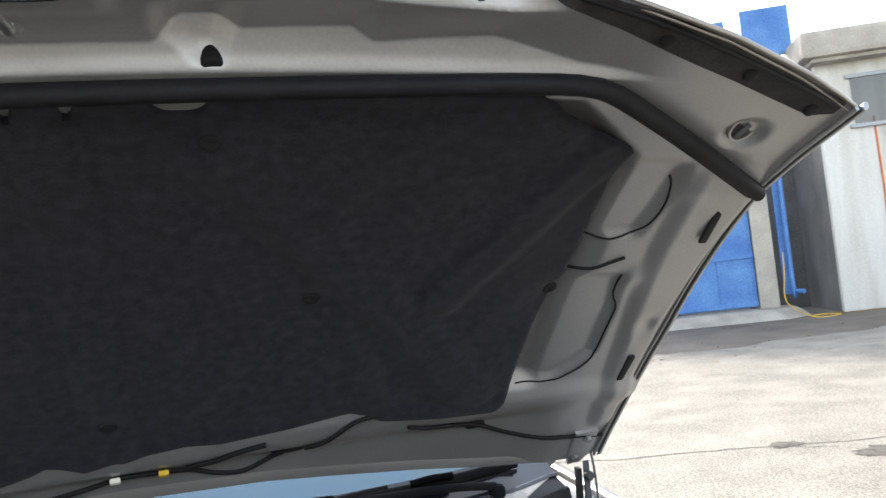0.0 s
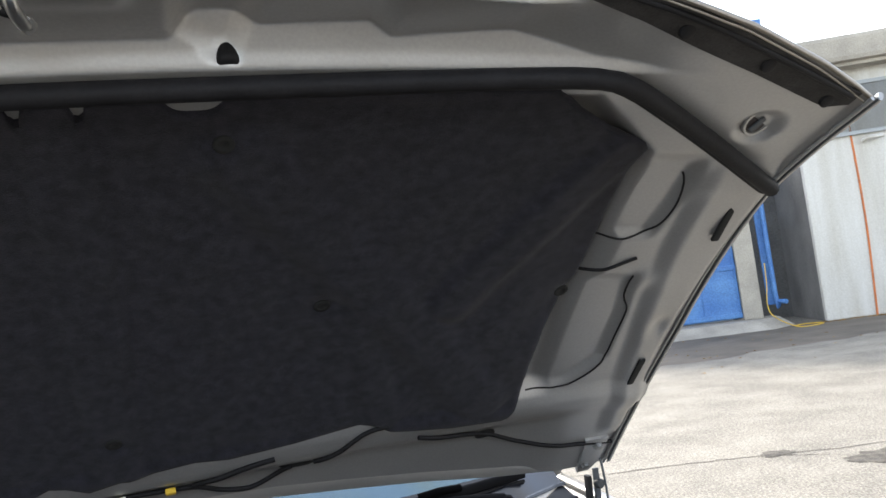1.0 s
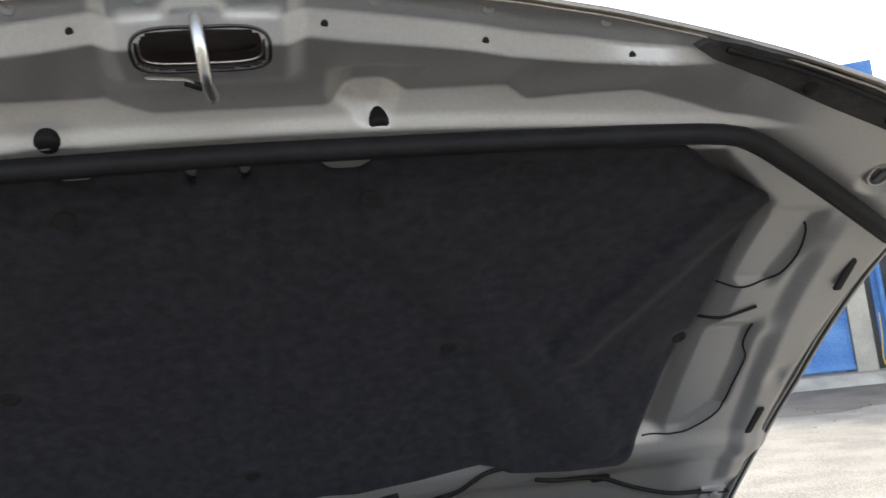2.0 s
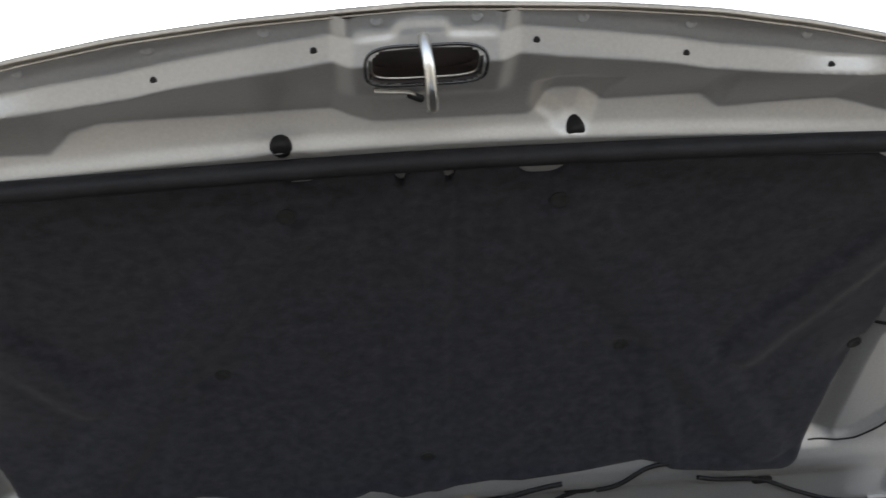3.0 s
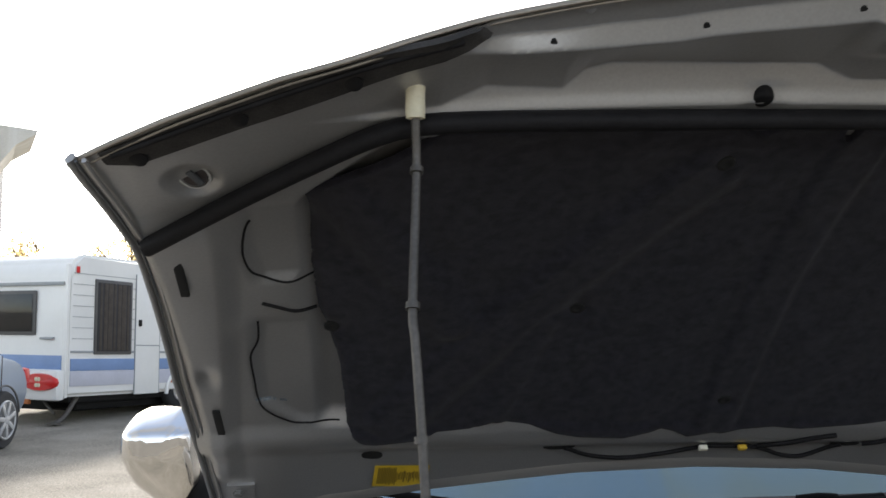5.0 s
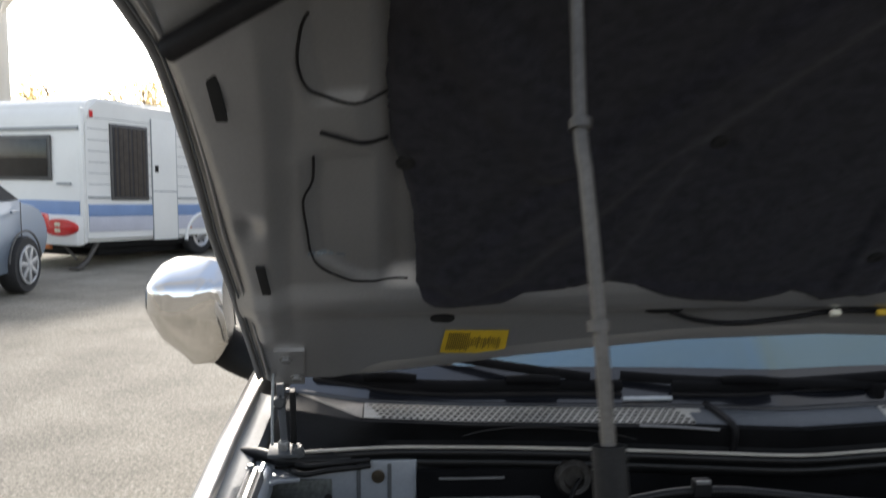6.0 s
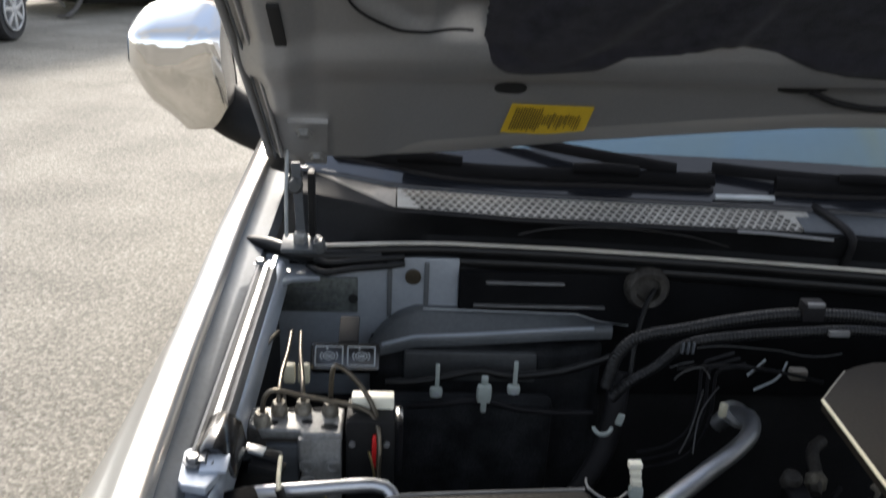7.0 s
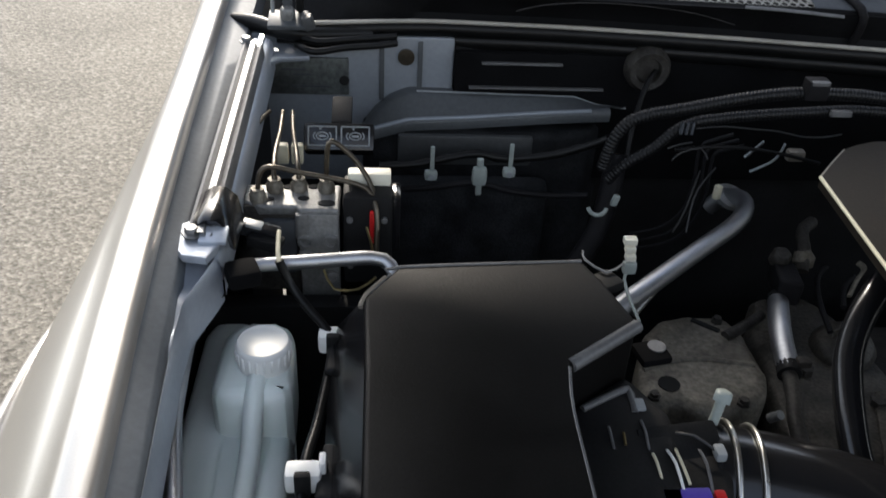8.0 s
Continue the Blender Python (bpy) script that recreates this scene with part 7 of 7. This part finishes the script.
for yy in (0.14, 2.06):
    wh = part("wheel", moved(lathe([(0.17, -0.09), (0.28, -0.09), (0.31, -0.06), (0.31, 0.06), (0.28, 0.09), (0.17, 0.09)], None, 30), LEVEL @ pose(2.33, yy, 0.31, 90, 0, 0)), M_TYRE, caravan)
    for s in (-1, 1):
        face = LEVEL @ pose(2.33, yy + s * 0.089, 0.31, -90 * s, 0, 0)
        part("rim", moved(lathe([(0.185, 0.0), (0.180, 0.010), (0.165, 0.010), (0.155, 0.002), (0.07, 0.004), (0.06, 0.016), (0.0005, 0.018)], None, 28), face), M_ALU, wh)
        for k in range(6):
            part("rim_hole", moved(lathe([(0.024, 0.0), (0.023, 0.0055), (0.0005, 0.0055)], None, 12), face @ Matrix.Translation((0.112 * math.cos(k * 1.0472), 0.112 * math.sin(k * 1.0472), 0))), M_DARKHOLE, wh)
part("wheel_arch", moved(tube([(2.33 + 0.40 * math.cos(a), -0.01, 0.33 + 0.40 * math.sin(a)) for a in np.linspace(0, math.pi, 14)], 0.03, 8, 0.05), CARA), M_CARAVAN, caravan)
part("hitch", moved(tube([(5.4, 1.1, 0.36), (6.5, 1.1, 0.40)], 0.05, 8, 0.1), CARA), M_STEEL, caravan)
for o in caravan.children:
    o.matrix_parent_inverse = Matrix.Translation(-caravan.location)

# ---- silver car beside the caravan, its tail towards the yard ----
saloon = thing("parked_car", "silver-blue parked saloon car", "car", (-6.5, 9.9, 0))


def lift(ob):
    ob.matrix_parent_inverse = Matrix.Translation(-saloon.location)
    return ob


side_prof = [(-4.50, 0.42), (-4.42, 0.58), (-4.44, 0.72), (-4.50, 0.84), (-4.62, 0.925), (-4.80, 0.975), (-5.10, 1.02), (-5.75, 1.40), (-6.9, 1.44), (-7.6, 1.05), (-8.5, 0.92), (-8.75, 0.70), (-8.75, 0.35), (-8.4, 0.22), (-4.8, 0.24)]
sv, sf = [], []
layers = [(8.96, 0.90), (8.98, 0.94), (9.02, 0.97), (9.10, 0.99), (9.20, 1.0), (9.85, 1.0), (10.48, 1.0), (10.58, 0.99), (10.66, 0.97), (10.70, 0.94), (10.72, 0.90)]
for y, k in layers:
    for x, z in side_prof:
        inset = 0.25 * max(0, z - 0.95) * (1 if y < 9.85 else -1)
        turn_in = 0.18 * (max(0, abs(y - 9.84) - 0.60) / 0.28) ** 2 * min(1, max(0, (x + 5.0) / 0.45))
        sv.append((-6.65 + (x + 6.65) * (0.985 + 0.015 * k) - turn_in, y + inset, 0.6 + (z - 0.6) * k))
m_ = len(side_prof)
for i in range(len(layers) - 1):
    sf += [(i * m_ + j, i * m_ + (j + 1) % m_, (i + 1) * m_ + (j + 1) % m_, (i + 1) * m_ + j) for j in range(m_)]
sf += [tuple(range(m_ - 1, -1, -1)), tuple((len(layers) - 1) * m_ + j for j in range(m_))]
body = lift(part("body", (sv, sf), M_SILVER, saloon))
gl = [(-5.22, 1.045), (-5.78, 1.35), (-6.85, 1.39), (-7.45, 1.06)]
lift(part("side_glass", ([(x, 8.955 + 0.25 * max(0, z - 0.95), z) for x, z in gl], [(0, 1, 2, 3)]), M_INTERIOR, saloon, smooth=False))
lift(part("rear_glass", ([(-5.06, y, 1.03) for y in (9.2, 10.5)] + [(-5.70, y, 1.40) for y in (10.4, 9.3)], [(0, 1, 2, 3)]), M_INTERIOR, saloon, smooth=False))
lift(part("tail_lamp", box((-4.585, 9.035, 0.76), (0.15, 0.15, 0.20), 0.05), M_RED, saloon))
lift(part("tail_lamp", box((-4.585, 10.645, 0.76), (0.15, 0.15, 0.20), 0.05), M_RED, saloon))
lift(part("door_handle", box((-5.42, 8.93, 0.92), (0.16, 0.03, 0.03), 0.01), M_SILVER, saloon))
lift(part("door_seam", box((-5.25, 8.95, 0.72), (0.005, 0.010, 0.62), 0.0), M_FRAME, saloon))
for wx in (-5.25, -7.85):
    for wy, s in ((8.99, -1), (10.69, 1)):
        wh = lift(part("wheel", moved(lathe([(0.21, -0.10), (0.30, -0.10), (0.32, -0.07), (0.32, 0.07), (0.30, 0.10), (0.21, 0.10)], None, 36), pose(wx, wy, 0.32, 90, 0, 0)), M_TYRE, saloon))
        face = pose(wx, wy + s * 0.099, 0.32, -90 * s, 0, 0)
        # Dark disc paints the shaded gaps between the spokes.
        part("spoke_gap_shade", moved(lathe([(0.212, 0.0), (0.208, 0.004), (0.0005, 0.004)], None, 30), face), M_GREYSHEEN, wh)
        for k in range(7):
            a = 2 * math.pi * k / 7 + 0.3
            part("spoke", box((wx + 0.115 * math.cos(a), wy + s * 0.110, 0.32 + 0.115 * math.sin(a)), (0.175, 0.024, 0.052), 0.010, (0, -math.degrees(a), 0)), M_ALLOY, wh)
        part("rim", moved(tube([(0.205 * math.cos(q), 0.205 * math.sin(q), 0.010) for q in np.linspace(0, 2 * math.pi, 41)], 0.013, 8, 0.05), face), M_ALLOY, wh)
        part("hub_cap", moved(lathe([(0.048, 0.0), (0.046, 0.026), (0.03, 0.030), (0.0005, 0.031)], None, 18), face), M_ALLOY, wh)
        lift(part("wheel_arch", tube([(wx + 0.37 * math.cos(a), wy + s * 0.075, 0.33 + 0.37 * math.sin(a)) for a in np.linspace(0.1, math.pi - 0.1, 14)], 0.012, 8, 0.05), M_FRAME, saloon))

# the saloon stands beside the yard, its nose the same way as the open car's
saloon.matrix_world = Matrix.Translation((-4.80, 9.95, 0)) @ pose(0, 0, 0, 0, 0, -3) @ Matrix.Translation((4.89, -10.0, 0)) @ pose(4.10, 15.25, 0, 0, 0, 90) @ Matrix.Translation((-6.5, 9.9, 0))

# ---- kiosk with a flared eave beyond the caravan ----
kiosk = thing("kiosk", "pale kiosk column with a flared roof eave", "building", (-9.6, 18.0, 0))
kp = [(0.0, 0.0), (0.45, 0.0), (0.45, 3.6), (0.50, 4.2), (0.66, 4.65), (0.95, 5.0), (1.35, 5.22), (1.38, 5.30), (0.6, 5.42), (0.0, 5.45)]
kv = [(-9.0 + x - 0.46 * (y - 18.0), y, z) for y in (18.0, 20.0) for x, z in kp]
kn = len(kp)
kf = [tuple(range(kn)), tuple(range(2 * kn - 1, kn - 1, -1))] + [(i, kn + i, kn + (i + 1) % kn, (i + 1) % kn) for i in range(kn)]
col = part("column", (kv, kf), M_WALL, kiosk, smooth=False)
col.matrix_parent_inverse = Matrix.Translation(-kiosk.location)
bodyk = part("wall", box((-11.6, 19.6, 2.6), (4.0, 3.0, 5.2), 0.05), M_WALL, kiosk)
bodyk.matrix_parent_inverse = Matrix.Translation(-kiosk.location)


# ---- bare autumn trees behind ----
def tree(x, y, h, seed):
    g = random.Random(seed)
    t = thing("tree", "thin autumn tree with sparse yellow-brown leaves", "tree", (x, y, 0), "trees behind the caravan")
    limbs, tips = [], []

    def grow(p, d, r, ln, lv):
        q = p + d * ln
        limbs.append((p, q, r, r * 0.62))
        if lv == 0:
            tips.append(q)
            return
        for _ in range(3 if lv > 1 else 4):
            e = (d + Vector((g.uniform(-0.8, 0.8), g.uniform(-0.8, 0.8), g.uniform(-0.1, 0.5)))).normalized()
            grow(p.lerp(q, g.uniform(0.6, 1.0)), e, r * 0.6, ln * g.uniform(0.55, 0.8), lv - 1)

    grow(Vector((0, 0, 0)), Vector((0, 0, 1)), h * 0.022, h * 0.36, 4)
    pieces = []
    for p, q, r0, r1 in limbs:
        d = (q - p).normalized()
        u = d.orthogonal().normalized()
        w = d.cross(u)
        vs = [tuple(c + rr * (math.cos(a) * u + math.sin(a) * w)) for c, rr in ((p, r0), (q, r1)) for a in (0, 1.571, 3.142, 4.712)]
        pieces.append((vs, [(k, (k + 1) % 4, 4 + (k + 1) % 4, 4 + k) for k in range(4)]))
    part("trunk", joined(*pieces), M_BARK, t)
    lv_, lf_ = [], []
    for q in tips:
        for _ in range(6):
            c = q + Vector((g.gauss(0, 0.22), g.gauss(0, 0.22), g.gauss(0, 0.20)))
            a = Vector((g.uniform(-1, 1), g.uniform(-1, 1), g.uniform(-1, 1))).normalized() * 0.07
            b = a.orthogonal().normalized() * 0.045
            k = len(lv_)
            lv_ += [tuple(c + a), tuple(c + b), tuple(c - a), tuple(c - b)]
            lf_.append((k, k + 1, k + 2, k + 3))
    part("crown", (lv_, lf_), M_LEAF, t, smooth=False)


for k, (x, y, h) in enumerate(((-11.0, 27, 4.6), (-13.2, 30, 4.2), (-8.6, 27, 5.0), (-6.6, 26, 4.4), (-16.0, 31, 5.2), (-3.2, 30, 4.5))):
    tree(x, y, h, 20 + k)
